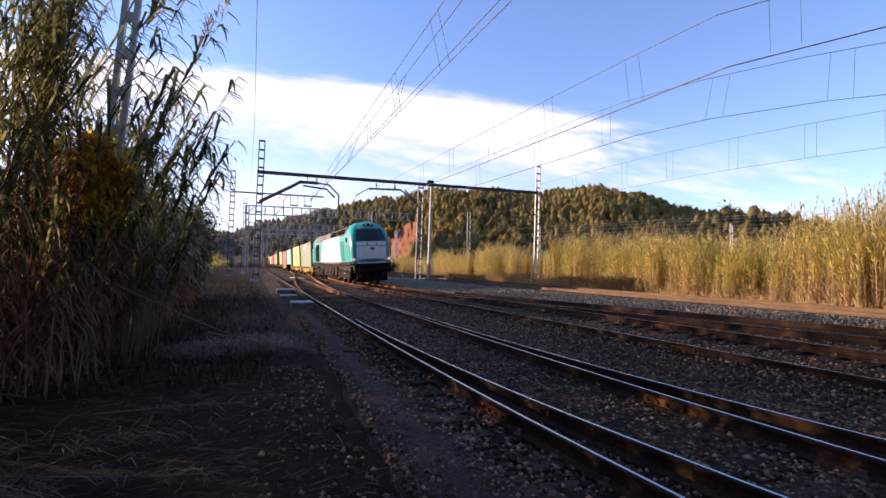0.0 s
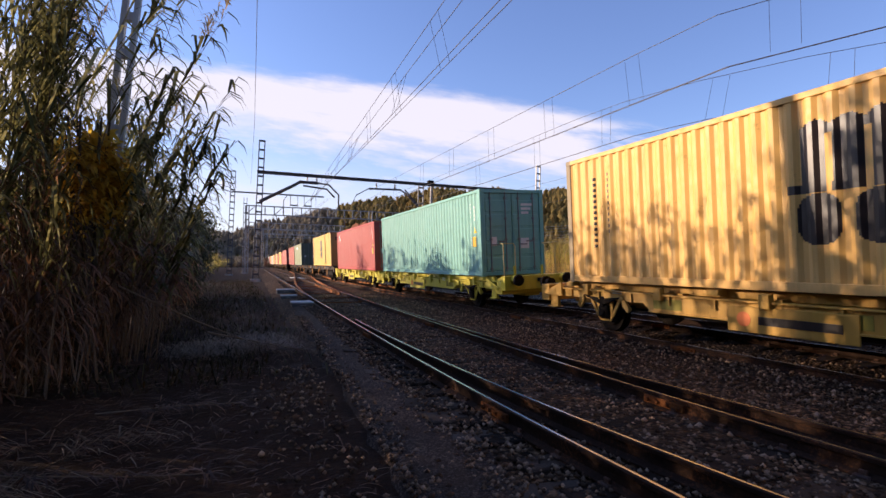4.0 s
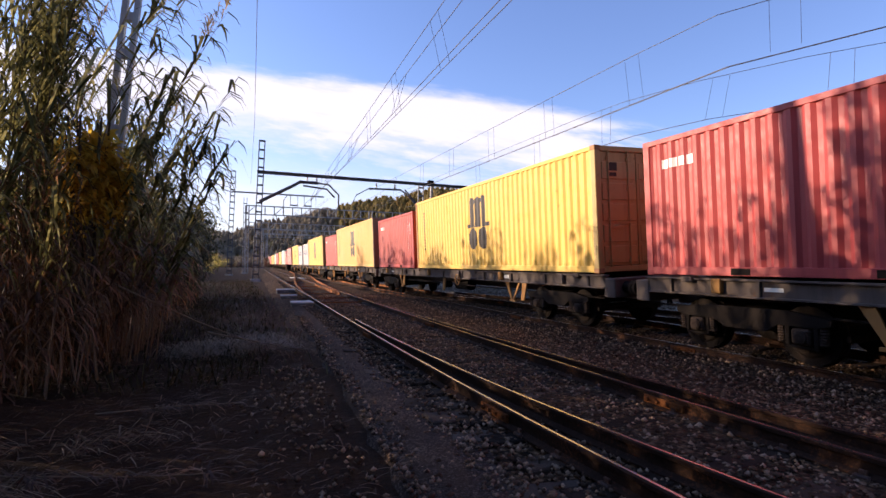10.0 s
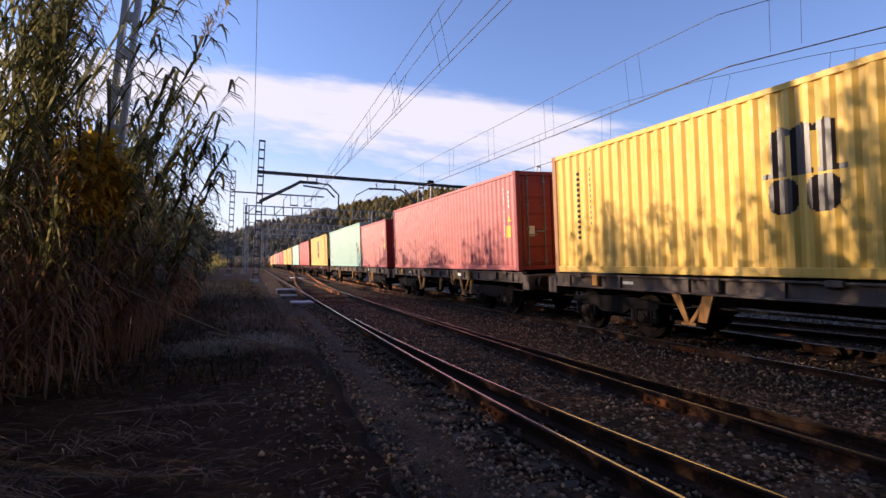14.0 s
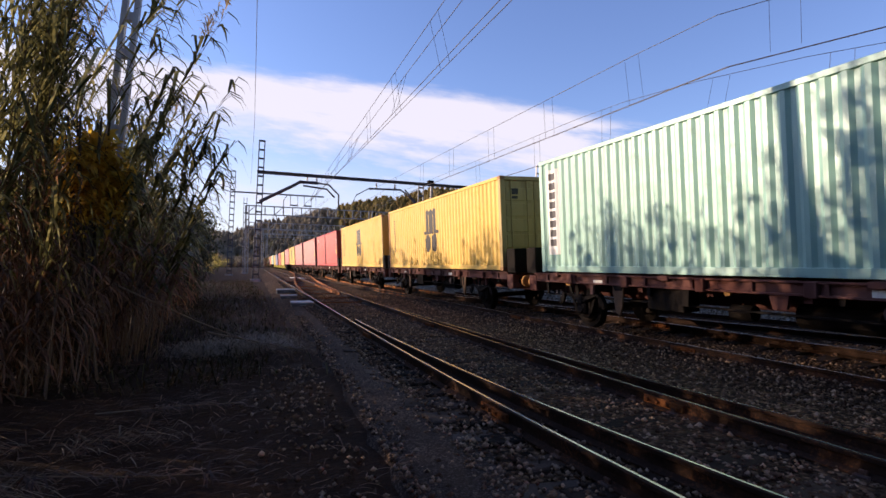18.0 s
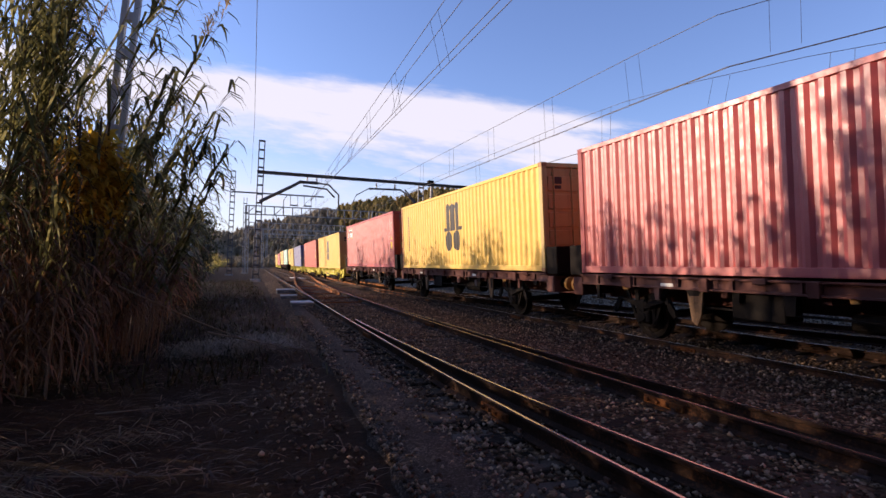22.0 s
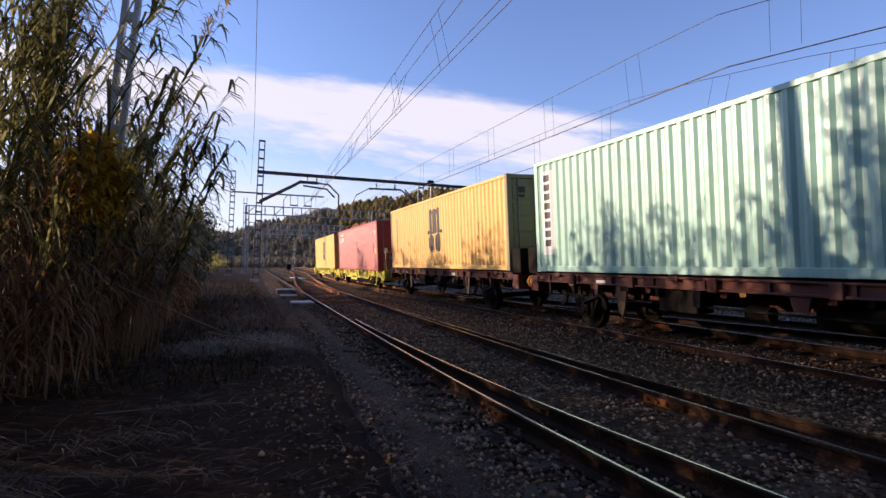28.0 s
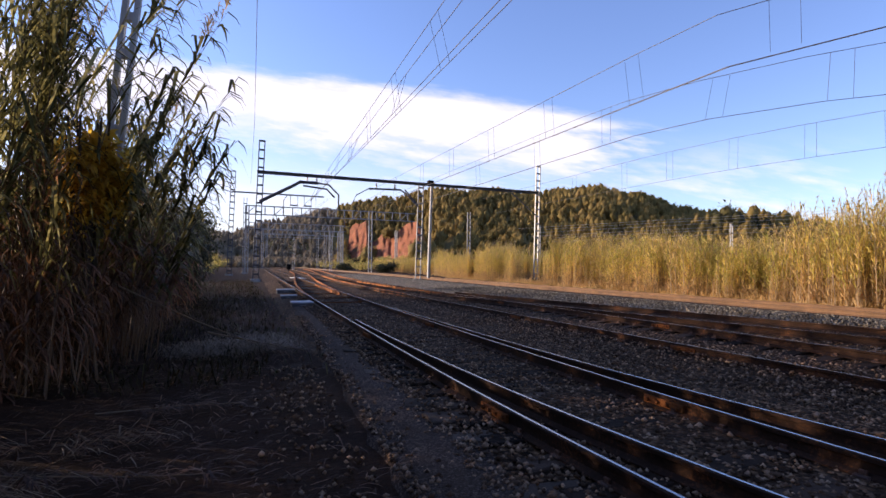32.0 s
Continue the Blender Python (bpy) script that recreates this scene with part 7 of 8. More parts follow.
bush(-1.95, 25.5, 4.6, 2.3, 9000, "large dark evergreen bush at the end of the reeds", "tall_bush", None, 2.7)
bush(-1.65, 21.0, 3.6, 1.8, 4500, "dark evergreen bush behind the reeds", "tall_bush")
bush(-4.4, 29, 4.8, 2.6, 4500, "dark evergreen bush behind the reeds", "tall_bush")
bush(-1.98, 9.1, 5.5, 0.62, 1700, "autumn-yellow shrub grown up among the reeds", "shrub", M_AUTUMN, 0.0, 0.10)
bush(28.9, 98, 2.3, 3.0, 9000, "rounded dark green bush beside the siding", "bush", M_EVERGREEN)
bush(24.4, 116, 1.9, 2.8, 6000, "low dark green bush beside the far tracks", "bush", M_EVERGREEN)
bush(28.0, 55, 1.5, 1.6, 4000, "low dark green bush beside the siding", "bush", M_EVERGREEN)

# reeds added at the back of the stand, to keep low sun off the ballast
back_reeds = Cloud()
for i in range(620):
    y = R.uniform(13, 47)
    x = R.uniform(-7.0, -4.2)
    if y > 30 and noise.noise((y * 0.45, 4, 2)) < 0.12:
        continue
    h = R.uniform(4.4, 5.6) if 17 < y < 25 and i % 3 == 0 else R.uniform(2.8, 3.6) if y < 25 else R.uniform(3.6, 4.7) if y < 30 else R.uniform(4.8, 6.2)
    cane_into(back_reeds, x, y, -0.25, h, R.uniform(0.1, 0.6), R.uniform(0, 6.28), 26, 0.7, 0.5, 0.0, 0.085, 0.03)
tagged(part("back_reeds", back_reeds.data("back_reeds", [M_CANE, M_LEAFDARK, M_LEAFDRY])), "dense giant reeds added behind the stand for their shade", "reeds", kind="stuff")

# dry reeds bowed over the edge of the path, with dark grass below them
bowed_reeds = Cloud()
for i in range(70):
    y = R.uniform(7.4, 13.5)
    x = stand_edge(y) - 0.15 - R.uniform(0, 1) ** 1.3 * 2.2
    cane_into(bowed_reeds, x, y, -0.25, R.uniform(1.4, 2.6), R.uniform(0.5, 1.3), R.normal(-0.15, 0.3), 26, 0.6, 0.9, 0.0, 0.024, 0.15, 0.5)
tagged(part("bowed_reeds", bowed_reeds.data("bowed_reeds", [M_CANE, M_LITTER, M_LITTER])), "dry brown reeds bowed over at the front of the stand", "reeds", kind="stuff")
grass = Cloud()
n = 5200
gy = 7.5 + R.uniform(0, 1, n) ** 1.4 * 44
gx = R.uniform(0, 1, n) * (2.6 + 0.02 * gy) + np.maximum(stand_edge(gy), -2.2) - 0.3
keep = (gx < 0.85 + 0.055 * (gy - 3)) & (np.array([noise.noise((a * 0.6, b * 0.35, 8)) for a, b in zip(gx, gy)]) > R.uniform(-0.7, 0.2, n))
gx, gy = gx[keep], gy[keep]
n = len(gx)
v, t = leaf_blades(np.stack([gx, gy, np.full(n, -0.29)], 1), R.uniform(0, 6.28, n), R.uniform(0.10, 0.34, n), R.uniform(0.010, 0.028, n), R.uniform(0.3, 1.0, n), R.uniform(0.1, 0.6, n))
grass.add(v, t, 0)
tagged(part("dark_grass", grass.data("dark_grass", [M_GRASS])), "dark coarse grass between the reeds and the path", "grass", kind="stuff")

# dead leaves over the soil behind
fallen_leaves = Cloud()
n = 5200
lx, ly = R.uniform(-6.5, 0.75, n), R.uniform(-12, 1.25, n)
v, t = leaf_blades(np.stack([lx, ly, np.full(n, -0.25) + 0.25 * np.clip((-1.5 - lx) / 6, 0, 1) + R.uniform(0, 0.03, n)], 1), R.uniform(0, 6.28, n), R.uniform(0.05, 0.2, n), R.uniform(0.004, 0.012, n), R.uniform(-0.02, 0.14, n), R.uniform(0.0, 0.16, n))
fallen_leaves.add(v, t, 0)
tagged(part("fallen_leaves", fallen_leaves.data("fallen_leaves", [M_LITTER])), "dead reed leaves scattered over the soil", "leaf litter", kind="stuff")

# trees and shrubs that break the edges of the red bank
edge = Cloud()
for i in range(70):
    k = i % 5
    az, r = ((R.uniform(11.6, 15.2), R.uniform(268, 280)), (R.uniform(19.6, 21.6), R.uniform(214, 222)), (R.uniform(14.2, 15.4), R.uniform(266, 274)), (R.uniform(15.6, 19.4), R.uniform(250, 262)), (R.uniform(16.0, 17.0), R.uniform(262, 272)))[k]
    h = (R.uniform(4, 6.5), R.uniform(7, 12), R.uniform(6, 10), R.uniform(1.5, 3.5), R.uniform(3.5, 5.5))[k]
    z = (1.0, 0.5, 2.0, 2.0, 17.0)[k] if k != 4 else 15.5
    if k == 3:
        r = 285 - 8 * (az - 12) - 4
    pine_into(edge, *polar(az, r, z), h, h * R.uniform(0.22, 0.34), 70, 0.5, 0 if k else 1)
tagged(part("bank_trees", edge.data("bank_trees", [M_PINE, M_BUSH, M_BARK])), "young pines and shrubs round the red bank", "trees", kind="stuff")

# ---------------------------------------------------------------- masts, gantries and wires


def mast(name, label, x, y, z0, z1, w=0.42, lean=0.0, m=None, step=0.85, group="overhead line masts"):
    """A mast of two flat legs tied by plates, on a concrete foot."""
    m = m or M_MAST
    t = thing(name, label, "mast", group, pose(x, y, z0, 0, math.degrees(math.atan2(lean, z1 - z0)), 0))
    h = z1 - z0
    for s in (-1, 1):
        part("leg", Mesh().prism([(s * w / 2 - 0.045, -0.09), (s * w / 2 + 0.045, -0.09), (s * w / 2 + 0.045, 0.09), (s * w / 2 - 0.045, 0.09)], "z", 0, h), m, t)
    k = 0
    z = 0.5
    me = Mesh().box(-w / 2 + 0.02, -0.075, 0, w / 2 - 0.02, 0.075, 0.16, 0.005).data("tie_plate", m)
    while z < h - 0.1:
        q = part("tie_plate", me, None, t)
        q.location = (0, 0, z)
        z += step
    part("foot", Mesh().box(-w / 2 - 0.22, -0.35, -0.5, w / 2 + 0.22, 0.35, 0.14, 0.03), M_CONCRETE, t)
    return t


mast("lattice_mast", "grey lattice mast standing in the reeds", -2.31, 11.06, -0.3, 9.2, 0.20, 0.75, M_STEELBAR, 0.72)
GZ, GYY = 10.1, 51.5
mast("lattice_mast", "dark lattice mast at the end of the gantry", 2.36, GYY, -0.2, 13.2, 0.5, 0.36, M_MASTDARK)
mast("lattice_mast", "galvanised lattice mast at the middle of the gantry", 18.7, GYY, -0.2, 10.0, 0.55, 0.25)
mast("lattice_mast", "pale lattice mast at the far end of the gantry", 33.45, GYY, -0.9, 13.4, 0.5, 0.35, M_STEELBAR)
girder = thing("gantry_girder", "dark steel girder spanning the tracks between lattice masts", "gantry girder")
part("beam", Mesh().box(2.4, GYY - 0.14, GZ - 0.12, 33.7, GYY + 0.14, GZ + 0.12, 0.02), M_MASTDARK, girder)
part("flange", Mesh().box(2.3, GYY - 0.24, GZ + 0.12, 33.8, GYY + 0.24, GZ + 0.17, 0.01), M_MASTDARK, girder)
part("brace", Mesh().tube([(33.5, GYY, 7.4), (30.2, GYY, GZ - 0.2)], 0.06, 6), M_MASTDARK, girder)
part("brace", Mesh().tube([(18.7, GYY, 7.8), (17.1, GYY, 9.4)], 0.07, 6), M_MASTDARK, girder)


def bracket(label, pts, r, m, ins):
    t = thing("cantilever_bracket", label, "bracket", "cantilever brackets")
    part("arm", Mesh().tube(pts[0], r, 8), m, t)
    for q in pts[1:]:
        part("arm", Mesh().tube(q, r * 0.55, 6), m, t)
    for x, y, z in ins:
        s = Mesh().tube([(x, y, z), (x, y, z + 0.55)], 0.05, 8)
        for k in range(4):
            s.tube([(x, y, z + 0.1 + 0.11 * k), (x, y, z + 0.14 + 0.11 * k)], [0.12, 0.07], 8)
        part("insulator", s, M_INSUL, t)
    return t


bracket("dark cantilever bracket hung under the gantry", [[(2.6, GYY, 7.3), (5.6, GYY, 9.0), (6.3, GYY, 9.45), (8.0, GYY, 9.45)], [(8.0, GYY, 9.45), (9.1, GYY, 9.35), (10.1, GYY, 8.4), (10.1, GYY, 7.2)], [(6.6, GYY, 9.1), (8.9, GYY, 8.9), (9.7, GYY, 8.1)]], 0.16, M_MASTDARK, [(7.0, GYY, 9.5), (7.9, GYY, 9.5)])
bracket("grey cantilever bracket on the middle mast", [[(18.6, GYY, 7.7), (17.2, GYY, 9.0), (16.6, GYY, 9.35), (13.2, GYY, 9.25)], [(13.2, GYY, 9.25), (11.9, GYY, 8.5), (11.5, GYY, 7.6)]], 0.10, M_MASTDARK, [(14.0, GYY, 9.35), (16.0, GYY, 9.35)])

post = thing("floodlight_post", "slim grey post with a floodlight on top", "lamp post", m=pose(20.3, 52.5, -0.2, 0, 1.4, 0))
part("pole", Mesh().tube([(0, 0, 0), (0, 0, 10.4)], [0.19, 0.13], 10), M_STEELBAR, post)
part("floodlight", Mesh().box(-0.45, -0.3, 10.5, 0.2, 0.3, 10.95, 0.05), M_BLACK, post)
part("bracket", Mesh().box(-0.5, -0.08, 10.35, 0.5, 0.08, 10.45, 0.01), M_MASTDARK, post)

mast("lattice_mast", "dark lattice mast with insulators beside the path", 0.06, 75, -0.2, 14.0, 0.55, 0.3, M_MASTDARK)
mast("lattice_mast", "lattice mast beyond the reed bed", 35.9, 75, -0.2, 10.2, 0.5, 0.1)
portal = thing("portal_beam", "slim grey beam carried by a lattice mast over the tracks", "gantry girder")
part("beam", Mesh().box(0.2, 74.92, 11.05, 12.6, 75.08, 11.25, 0.02), M_FARMAST, portal)
for x in (8.4, 10.3):
    part("hanger", Mesh().tube([(x - 0.5, 75, 11.05), (x - 0.5, 75, 9.7), (x + 0.5, 75, 9.7), (x + 0.5, 75, 11.05)], 0.05, 5).box(x - 0.55, 74.9, 9.6, x + 0.55, 75.1, 9.8, 0.01), M_FARMAST, portal)
part("hanger", Mesh().tube([(7.4, 75, 11.05), (7.0, 75, 10.4), (6.9, 75, 8.4)], 0.05, 5), M_MASTDARK, portal)
arm = thing("insulator_arm", "insulator arm on a lattice mast", "insulator arm")
part("arm", Mesh().tube([(0.3, 74.8, 12.2), (-1.0, 74.8, 12.6)], 0.06, 6).tube([(0.3, 74.8, 11.0), (-1.0, 74.8, 11.4)], 0.06, 6), M_MASTDARK, arm)
part("insulator", Mesh().tube([(-0.9, 74.8, 11.4), (-0.9, 74.8, 12.6)], 0.16, 8), M_INSUL, arm)


def truss(label, y, x0, x1, z, masts, depth=1.5):
    """A far lattice gantry over the tracks."""
    t = thing("lattice_gantry", label, "gantry", "far gantries")
    for zz in (z, z - depth):
        part("chord", Mesh().box(x0, y - 0.09, zz - 0.09, x1, y + 0.09, zz + 0.09), M_FARMAST, t)
    n = max(6, int((x1 - x0) / 1.5))
    web = Mesh()
    for k in range(n):
        a, b = x0 + (x1 - x0) * k / n, x0 + (x1 - x0) * (k + 1) / n
        if k % 3 == 0:
            web.tube([(a, y, z - depth), (b, y, z)], 0.06, 4)
        web.box(a - 0.09, y - 0.06, z - depth, a + 0.09, y + 0.06, z)
    part("web", web, M_FARMAST, t)
    for x in masts:
        for s in (-0.28, 0.28):
            part("leg", Mesh().box(x + s - 0.09, y - 0.12, -0.4, x + s + 0.09, y + 0.12, z), M_FARMAST, t)
        ties = Mesh()
        for k in range(10):
            ties.box(x - 0.25, y - 0.1, 0.5 + k * (z - 1) / 10, x + 0.25, y + 0.1, 0.7 + k * (z - 1) / 10)
        part("tie_plates", ties, M_FARMAST, t)
    for x in (x0 + 5, x0 + 11, x0 + 17):
        part("drop_arm", Mesh().tube([(x, y, z - depth), (x + 0.3, y, z - depth - 1.6), (x + 1.6, y, z - depth - 1.9)], 0.07, 5), M_MASTDARK, t)
    return t


truss("pale lattice gantry over the far tracks", 95, 2.6, 33.8, 11.5, (24.8, 2.8))
truss("lattice gantry further along the tracks", 135, 4.5, 28.5, 11.6, (27.5, 6.0))
truss("lattice gantry further along the tracks", 175, 8.5, 36, 12.4, (34.5, 10))
truss("lattice gantry further along the tracks", 225, 13, 42, 14.0, (40.5, 14.5))
for x, y, h in ((31, 151, 11), (22, 128, 9), (26, 165, 10), (20.5, 112, 8.5), (35, 190, 11), (17, 150, 9), (38.5, 122, 10), (2.4, 92, 12.5), (44, 140, 11)):
    mast("lattice_mast", "distant lattice mast among the far tracks", x, y, -0.3, h, 0.5, 0.0, M_FARMAST, 1.6)


def sag(fx, z, y0, y1, n=14, drop=0.0):
    return [(fx(y0 + (y1 - y0) * i / n), y0 + (y1 - y0) * i / n, z - drop * (1 - (2 * i / n - 1) ** 2)) for i in range(n + 1)]


def overhead(label, fx, fm, zc, zm, y0, y1, pairs, twin=0.0, r=0.012, gap=0.75, lag=(0.0, 0.0)):
    t = thing("overhead_line", label, "overhead wire", "overhead lines")
    part("contact_wire", Mesh().tube(sag(fx, zc, y0, y1), r, 5), M_WIRE, t)
    if twin:
        part("contact_wire", Mesh().tube(sag(lambda y: fx(y) + twin * (0.3 + y / 60), zc + 0.01, y0, y1), r, 5), M_WIRE, t)
    part("messenger_wire", Mesh().tube(sag(fm, zm, y0, y1), r, 5), M_WIRE, t)
    for y in pairs:
        for d in (0.0, gap):
            q = y + d - lag[0] * (y + d - lag[1])
            part("dropper", Mesh().tube([(fx(y + d), y + d, zc), (fm(q), q, zm)], r * 0.55, 4), M_WIRE, t)
    return t


drops = [3.5 + 5.2 * k for k in range(10)]


def bowed(x0, k, y0):
    """A run that draws away to the far side as it comes near."""
    return lambda y: x0 + k * min(max(0.0, y0 - y), y0 - 3.0) ** 2


overhead("contact wire and messenger over the near track", lambda y: 5.55 + 0.031 * y, lambda y: 4.75 + 0.060 * y, 7.5, 9.0, -12, 51.5, drops, 0.0)
overhead("second contact wire and messenger over the near track", lambda y: 5.2 + 0.040 * y, lambda y: 5.25 + 0.058 * y, 7.5, 9.0, -12, 51.5, drops[1::2], 0.0)
overhead("twin contact wires and messenger over the running line", bowed(13.8, 0.13, 10.5), bowed(13.25, 0.08, 12.0), 7.5, 9.0, 4, 51.5, [6.2, 8.84, 14.18, 19.71, 25.49, 31.2, 37, 44], 0.16, 0.012, 0.7, (0.05, 8.0))
overhead("contact wire and messenger over the third track", bowed(17.2, 0.048, 19.0), bowed(16.4, 0.029, 21.0), 7.5, 9.0, 5, 51.5, [8.5, 10.94, 14.46, 19.87, 26.0, 34], 0.1, 0.012, 0.6, (0.042, 0.0))
overhead("contact wire and messenger over the siding", bowed(28.2, 0.012, 27.0), bowed(26.4, 0.012, 28.0), 7.5, 9.0, 4, 51.5, [14.2, 17.57, 21.68, 26.29, 30.69, 37], 0.0, 0.012, 0.55, (0.083, 7.5))
overhead("far contact wire and messenger", lambda y: 8.0 + 0.02 * y, lambda y: 8.0 + 0.02 * y, 8.0, 9.6, 51.5, 225, [60, 70, 80, 90, 105], 0.2)
overhead("far contact wire and messenger", lambda y: 13.5 + 0.04 * y, lambda y: 13.5 + 0.04 * y, 8.0, 9.6, 51.5, 225, [60, 70, 80, 90, 105], 0.2)
feeder = thing("feeder_wire", "thin feeder wire hung along the masts beside the path", "overhead wire")
part("wire", Mesh().tube([(2.6, 75, 12.4), (1.55, 40, 12.0), (0.62, 16, 11.6), (0.1, 2, 11.4), (-0.3, -10, 11.4)], 0.014, 5), M_WIRE, feeder)
for k, (z, yy) in enumerate(((7.4, 62), (7.0, 64), (6.5, 66), (6.0, 60), (5.5, 63), (8.0, 70))):
    f = thing("field_wire", "power wires beyond the reed bed", "overhead wire", "wires beyond the reeds")
    part("wire", Mesh().tube([(44, yy + 3, z - 0.4), (58, yy - 14, z + 0.3), (90, yy - 40, z + 2.2)], 0.02, 5), M_STEELBAR, f)
for x, y in ((43.5, 66), (64.5, 50)):
    mast("lattice_mast", "low mast carrying wires beyond the reeds", x, y, -0.3, 7.6, 0.4, 0.0, M_MAST, 1.2)

# ---------------------------------------------------------------- path, slabs and boxes
path = Mesh()
pv = []
PYS = [-14.5 + 0.3 * i for i in range(118)]
for y in PYS:
    c, w = 1.59 + 0.060 * (y - 3), 0.74 - 0.004 * (y - 3)
    j0, j1 = 0.16 * noise.noise((y * 0.9, 0, 7)) + 0.10 * noise.noise((y * 3.1, 2, 7)), 0.16 * noise.noise((y * 0.9, 5, 7)) + 0.10 * noise.noise((y * 3.1, 9, 7))
    pv += [(c - w / 2 + j0 - 0.08, y, -0.30), (c - w / 2 + j0, y, -0.200), (c, y, -0.188), (c + w / 2 + j1, y, -0.198), (c + w / 2 + j1 + 0.08, y, -0.30)]
path.add(pv, [(j * 5 + i, j * 5 + i + 1, (j + 1) * 5 + i + 1, (j + 1) * 5 + i) for j in range(len(PYS) - 1) for i in range(4)])
tagged(part("path", path, M_PATH, smooth=True), "narrow worn tarmac path beside the near track", "path", kind="structure")
slab_me = [Mesh().box(-0.24 - 0.03 * k, -0.15, -0.05, 0.24, 0.15 + 0.02 * k, 0.0, 0.015).data("trough_slab", M_SLAB) for k in range(3)]
for i in (0, 1, 3, 4, 5, 7, 8, 11, 12, 15):
    y = 2.5 + 0.62 * i + rng.uniform(-0.1, 0.1)
    s = part("trough_slab", slab_me[i % 3])
    s.matrix_basis = pose(2.17 + 0.012 * (y - 3) + rng.uniform(-0.05, 0.05), y, -0.178 + rng.uniform(-0.02, 0.006), rng.uniform(-4, 4), rng.uniform(-4, 4), rng.uniform(-18, 18))
    tagged(s, "tilted concrete cable trough slab sunk in gravel", "concrete slab", "trough slabs")


def point_box(x, y, w, d, h, label):
    t = thing("cable_box", label, "cable box", "boxes beside the near track", pose(x, y, -0.25, 0, 0, rng.uniform(-3, 3)))
    part("body", Mesh().box(-w / 2 + 0.03, -d / 2 + 0.03, 0, w / 2 - 0.03, d / 2 - 0.03, h - 0.06, 0.015), M_MASTDARK, t)
    part("lid", Mesh().box(-w / 2, -d / 2, h - 0.07, w / 2, d / 2, h, 0.02), M_CABINET, t)
    part("handle", Mesh().tube([(-0.1, -d / 2 - 0.005, h - 0.1), (-0.1, -d / 2 - 0.03, h - 0.12), (0.1, -d / 2 - 0.03, h - 0.12), (0.1, -d / 2 - 0.005, h - 0.1)], 0.01, 5), M_STEELBAR, t)
    part("foot", Mesh().box(-w / 2 + 0.06, -d / 2 + 0.06, -0.1, -w / 2 + 0.16, d / 2 - 0.06, 0.01).box(w / 2 - 0.16, -d / 2 + 0.06, -0.1, w / 2 - 0.06, d / 2 - 0.06, 0.01), M_CONCRETE, t)


point_box(2.62, 20.2, 0.80, 0.95, 0.22, "low grey cable box with a flat lid")
point_box(2.62, 24.9, 0.74, 0.5, 0.20, "low narrow grey cable box")
point_box(2.95, 29.6, 0.98, 0.8, 0.25, "low grey cable box with a flat lid")
sg = thing("ground_signal", "small black ground signal between the far tracks", "signal", m=pose(9.6, 92, -0.2))
part("post", Mesh().tube([(0, 0, 0), (0, 0, 0.7)], 0.06, 8), M_BLACK, sg)
part("head", Mesh().box(-0.35, -0.2, 0.6, 0.35, 0.2, 1.5, 0.05), M_BLACK, sg)

# a white sheet added in place of a rail's glint
plate = thing("white_plate", "flat white sheet added for a rail glint between the far tracks", "plate", m=pose(6.9, 57, -0.14, 0, 0, 12))
part("sheet", Mesh().box(-0.35, -1.6, 0, 0.35, 1.6, 0.05, 0.01), M_WHITE, plate)

# ---------------------------------------------------------------- loose stones
pale = Cloud()
stones = Cloud()
n = 46000
sy = 1.2 + R.uniform(0, 1, n) ** 1.9 * 26
sx = np.array([near_x(v) for v in sy]) - 0.55 + R.uniform(0, 1, n) ** 1.1 * 15
sz = np.full(n, -0.175)
n2 = 500
sy2 = 2.5 + R.uniform(0, 1, n2) * 6
sx2 = 1.05 - np.abs(R.normal(0, 0.5, n2)) + 0.05 * (sy2 - 3)
sy, sx, sz = np.concatenate([sy, sy2]), np.concatenate([sx, sx2]), np.concatenate([sz, np.full(n2, -0.24)])
n3 = 2600
sy3 = 2.2 + R.uniform(0, 1, n3) ** 1.5 * 14
sx3 = 1.59 + 0.060 * (sy3 - 3) + np.where(R.uniform(0, 1, n3) < 0.6, 1, -1) * (0.40 - np.abs(R.normal(0, 0.14, n3)))
sy, sx, sz = np.concatenate([sy, sy3]), np.concatenate([sx, sx3]), np.concatenate([sz, np.full(n3, -0.205)])
n = len(sy)
oct_v = np.array([[1, 0, 0], [-1, 0, 0], [0, 1, 0], [0, -1, 0], [0, 0, 1], [0, 0, -1]], float)
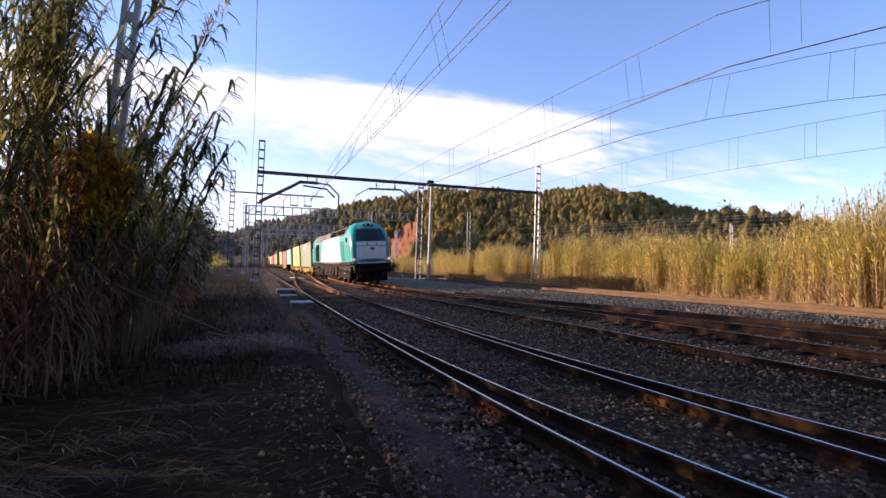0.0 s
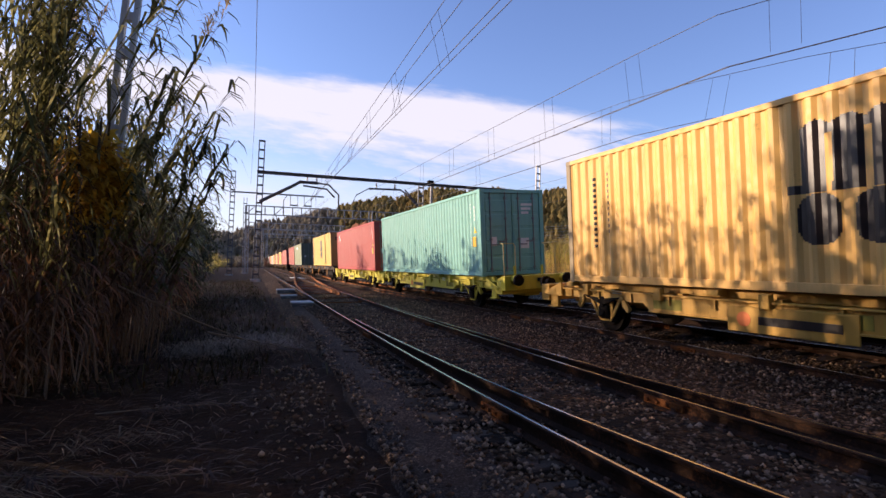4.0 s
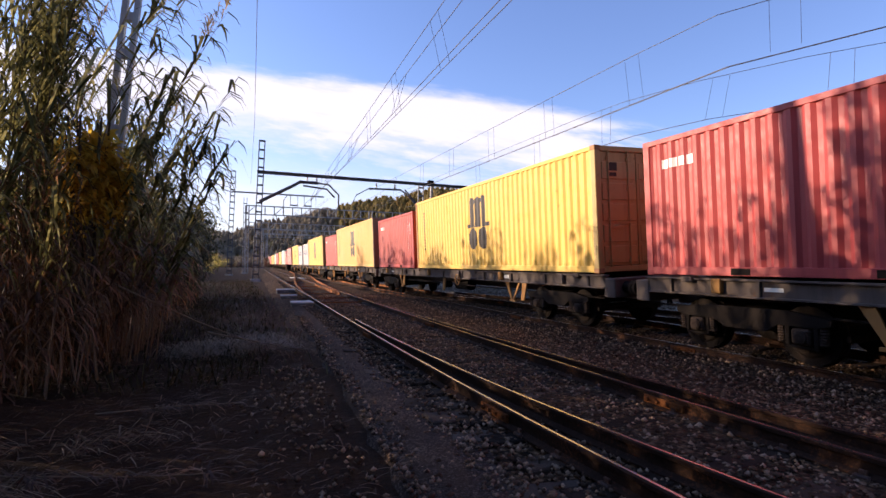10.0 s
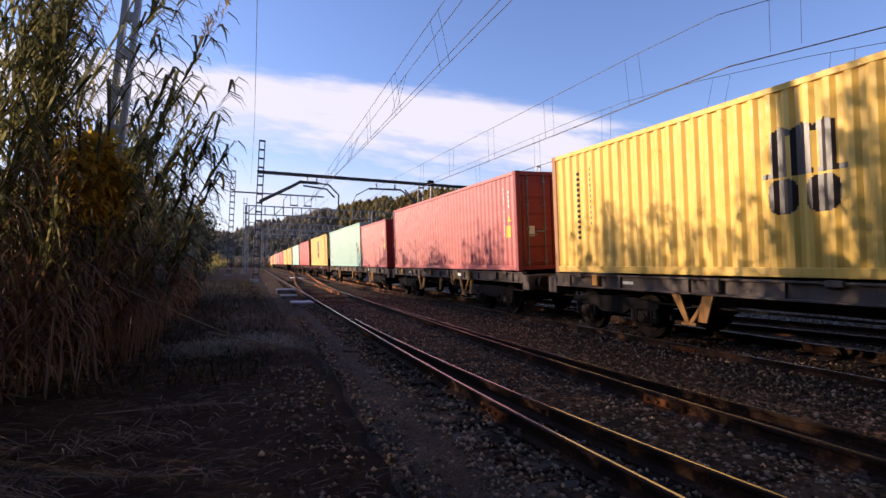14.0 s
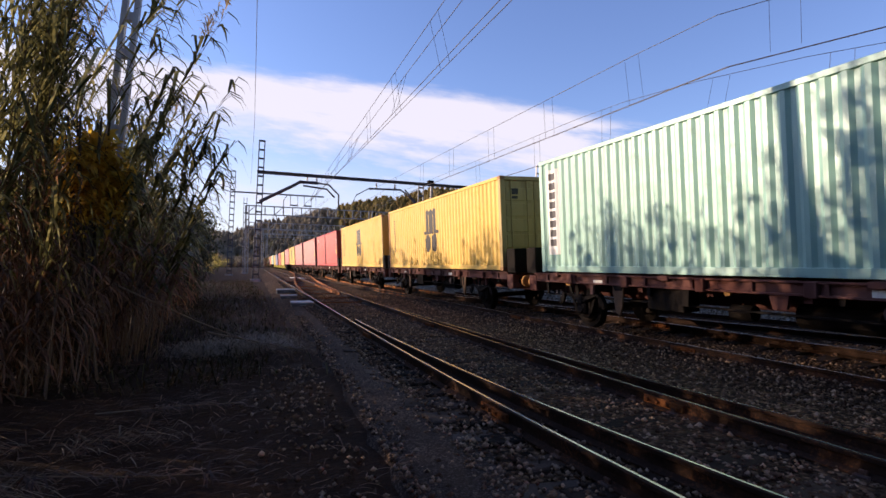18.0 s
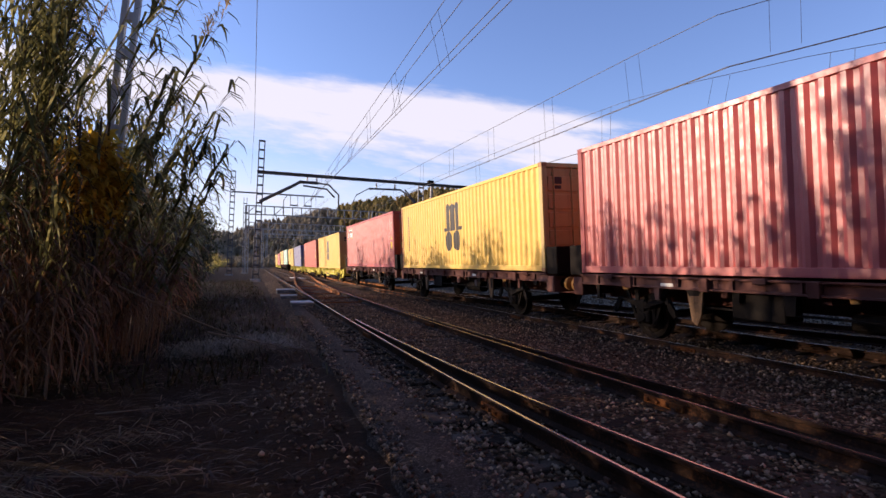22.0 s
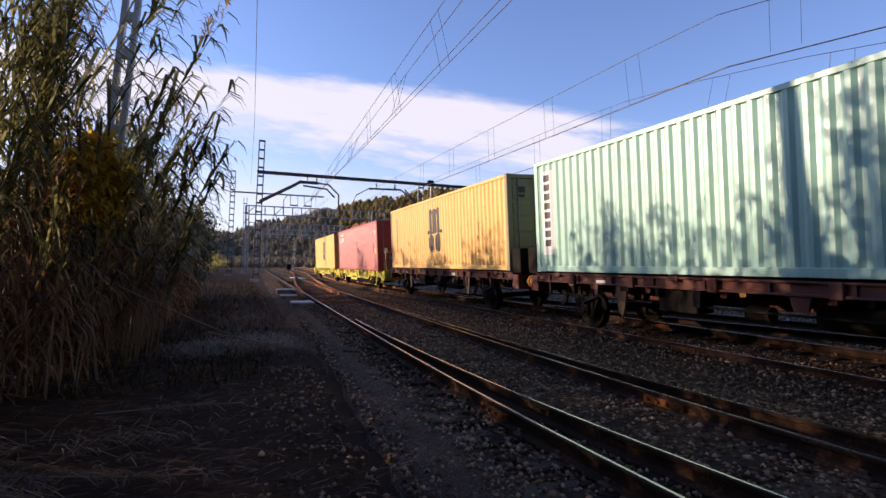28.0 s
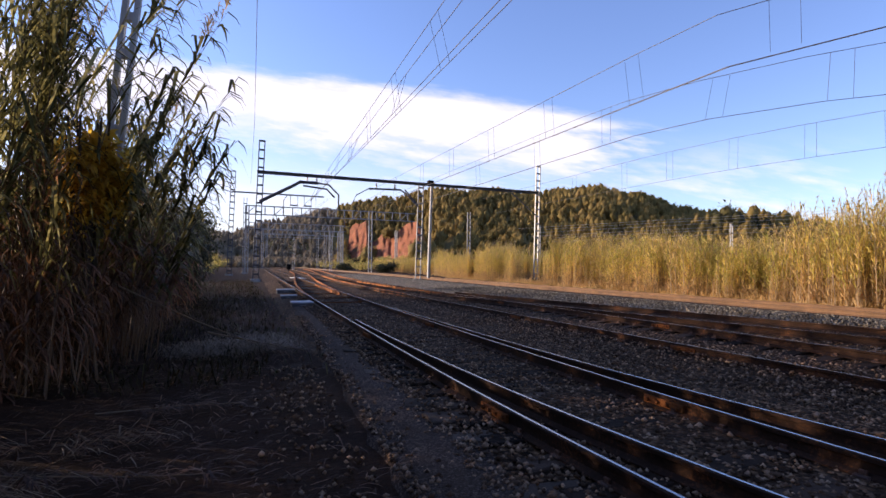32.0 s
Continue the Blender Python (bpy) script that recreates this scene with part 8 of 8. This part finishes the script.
oct_t = np.array([[0, 2, 4], [2, 1, 4], [1, 3, 4], [3, 0, 4], [2, 0, 5], [1, 2, 5], [3, 1, 5], [0, 3, 5]])
size = R.uniform(0.014, 0.036, n)[:, None, None] * (1 + R.uniform(0, 0.5, n)[:, None, None] * (R.uniform(0, 1, n) < 0.1)[:, None, None])
sv = oct_v[None] * size * R.uniform(0.55, 1.25, (n, 6, 1))
ang = R.uniform(0, 6.28, n)
ca, sa = np.cos(ang)[:, None], np.sin(ang)[:, None]
sv = np.stack([sv[:, :, 0] * ca - sv[:, :, 1] * sa, sv[:, :, 0] * sa + sv[:, :, 1] * ca, sv[:, :, 2] * 0.8], 2)
sv += np.stack([sx, sy, sz + R.uniform(0, 0.02, n)], 1)[:, None]
stones.add(sv.reshape(-1, 3), (oct_t[None] + (np.arange(n) * 6)[:, None, None]).reshape(-1, 3), 0)
tagged(part("ballast_stones", stones.data("ballast_stones", [M_STONE])), "loose grey-brown ballast stones between the rails", "stones", kind="stuff")

n = 9000
sy = -2 + R.uniform(0, 1, n) ** 1.4 * 34
fa = R.uniform(0.08, 0.97, n)
xa = np.array([min(max(line_x(v) + 2.3, line_x(v) + G + (split_x(v) if v < 24 else 0) + 0.75), side_x(v) - 1.15) for v in sy])
xb = np.array([side_x(v) - 0.35 for v in sy])
sv = oct_v[None] * R.uniform(0.025, 0.055, n)[:, None, None] * R.uniform(0.55, 1.25, (n, 6, 1))
sv += np.stack([xa + (xb - xa) * fa, sy, -0.05 - 0.10 * (np.abs(fa - 0.55) / 0.45) ** 3 + R.uniform(0, 0.02, n)], 1)[:, None]
pale.add(sv.reshape(-1, 3), (oct_t[None] + (np.arange(n) * 6)[:, None, None]).reshape(-1, 3), 0)
tagged(part("siding_stones", pale.data("siding_stones", [M_PALESTONE])), "loose stones beside the siding, coloured pale as if sunlit", "stones", kind="stuff")


# ---------------------------------------------------------------- the train runs
def motions():
    way = [(t, gone(t)) for t in TIMES]
    for ob, s, z in MOVERS:
        walk(ob, [(t, on_line(s - d, z)) for t, d in way])


motions()
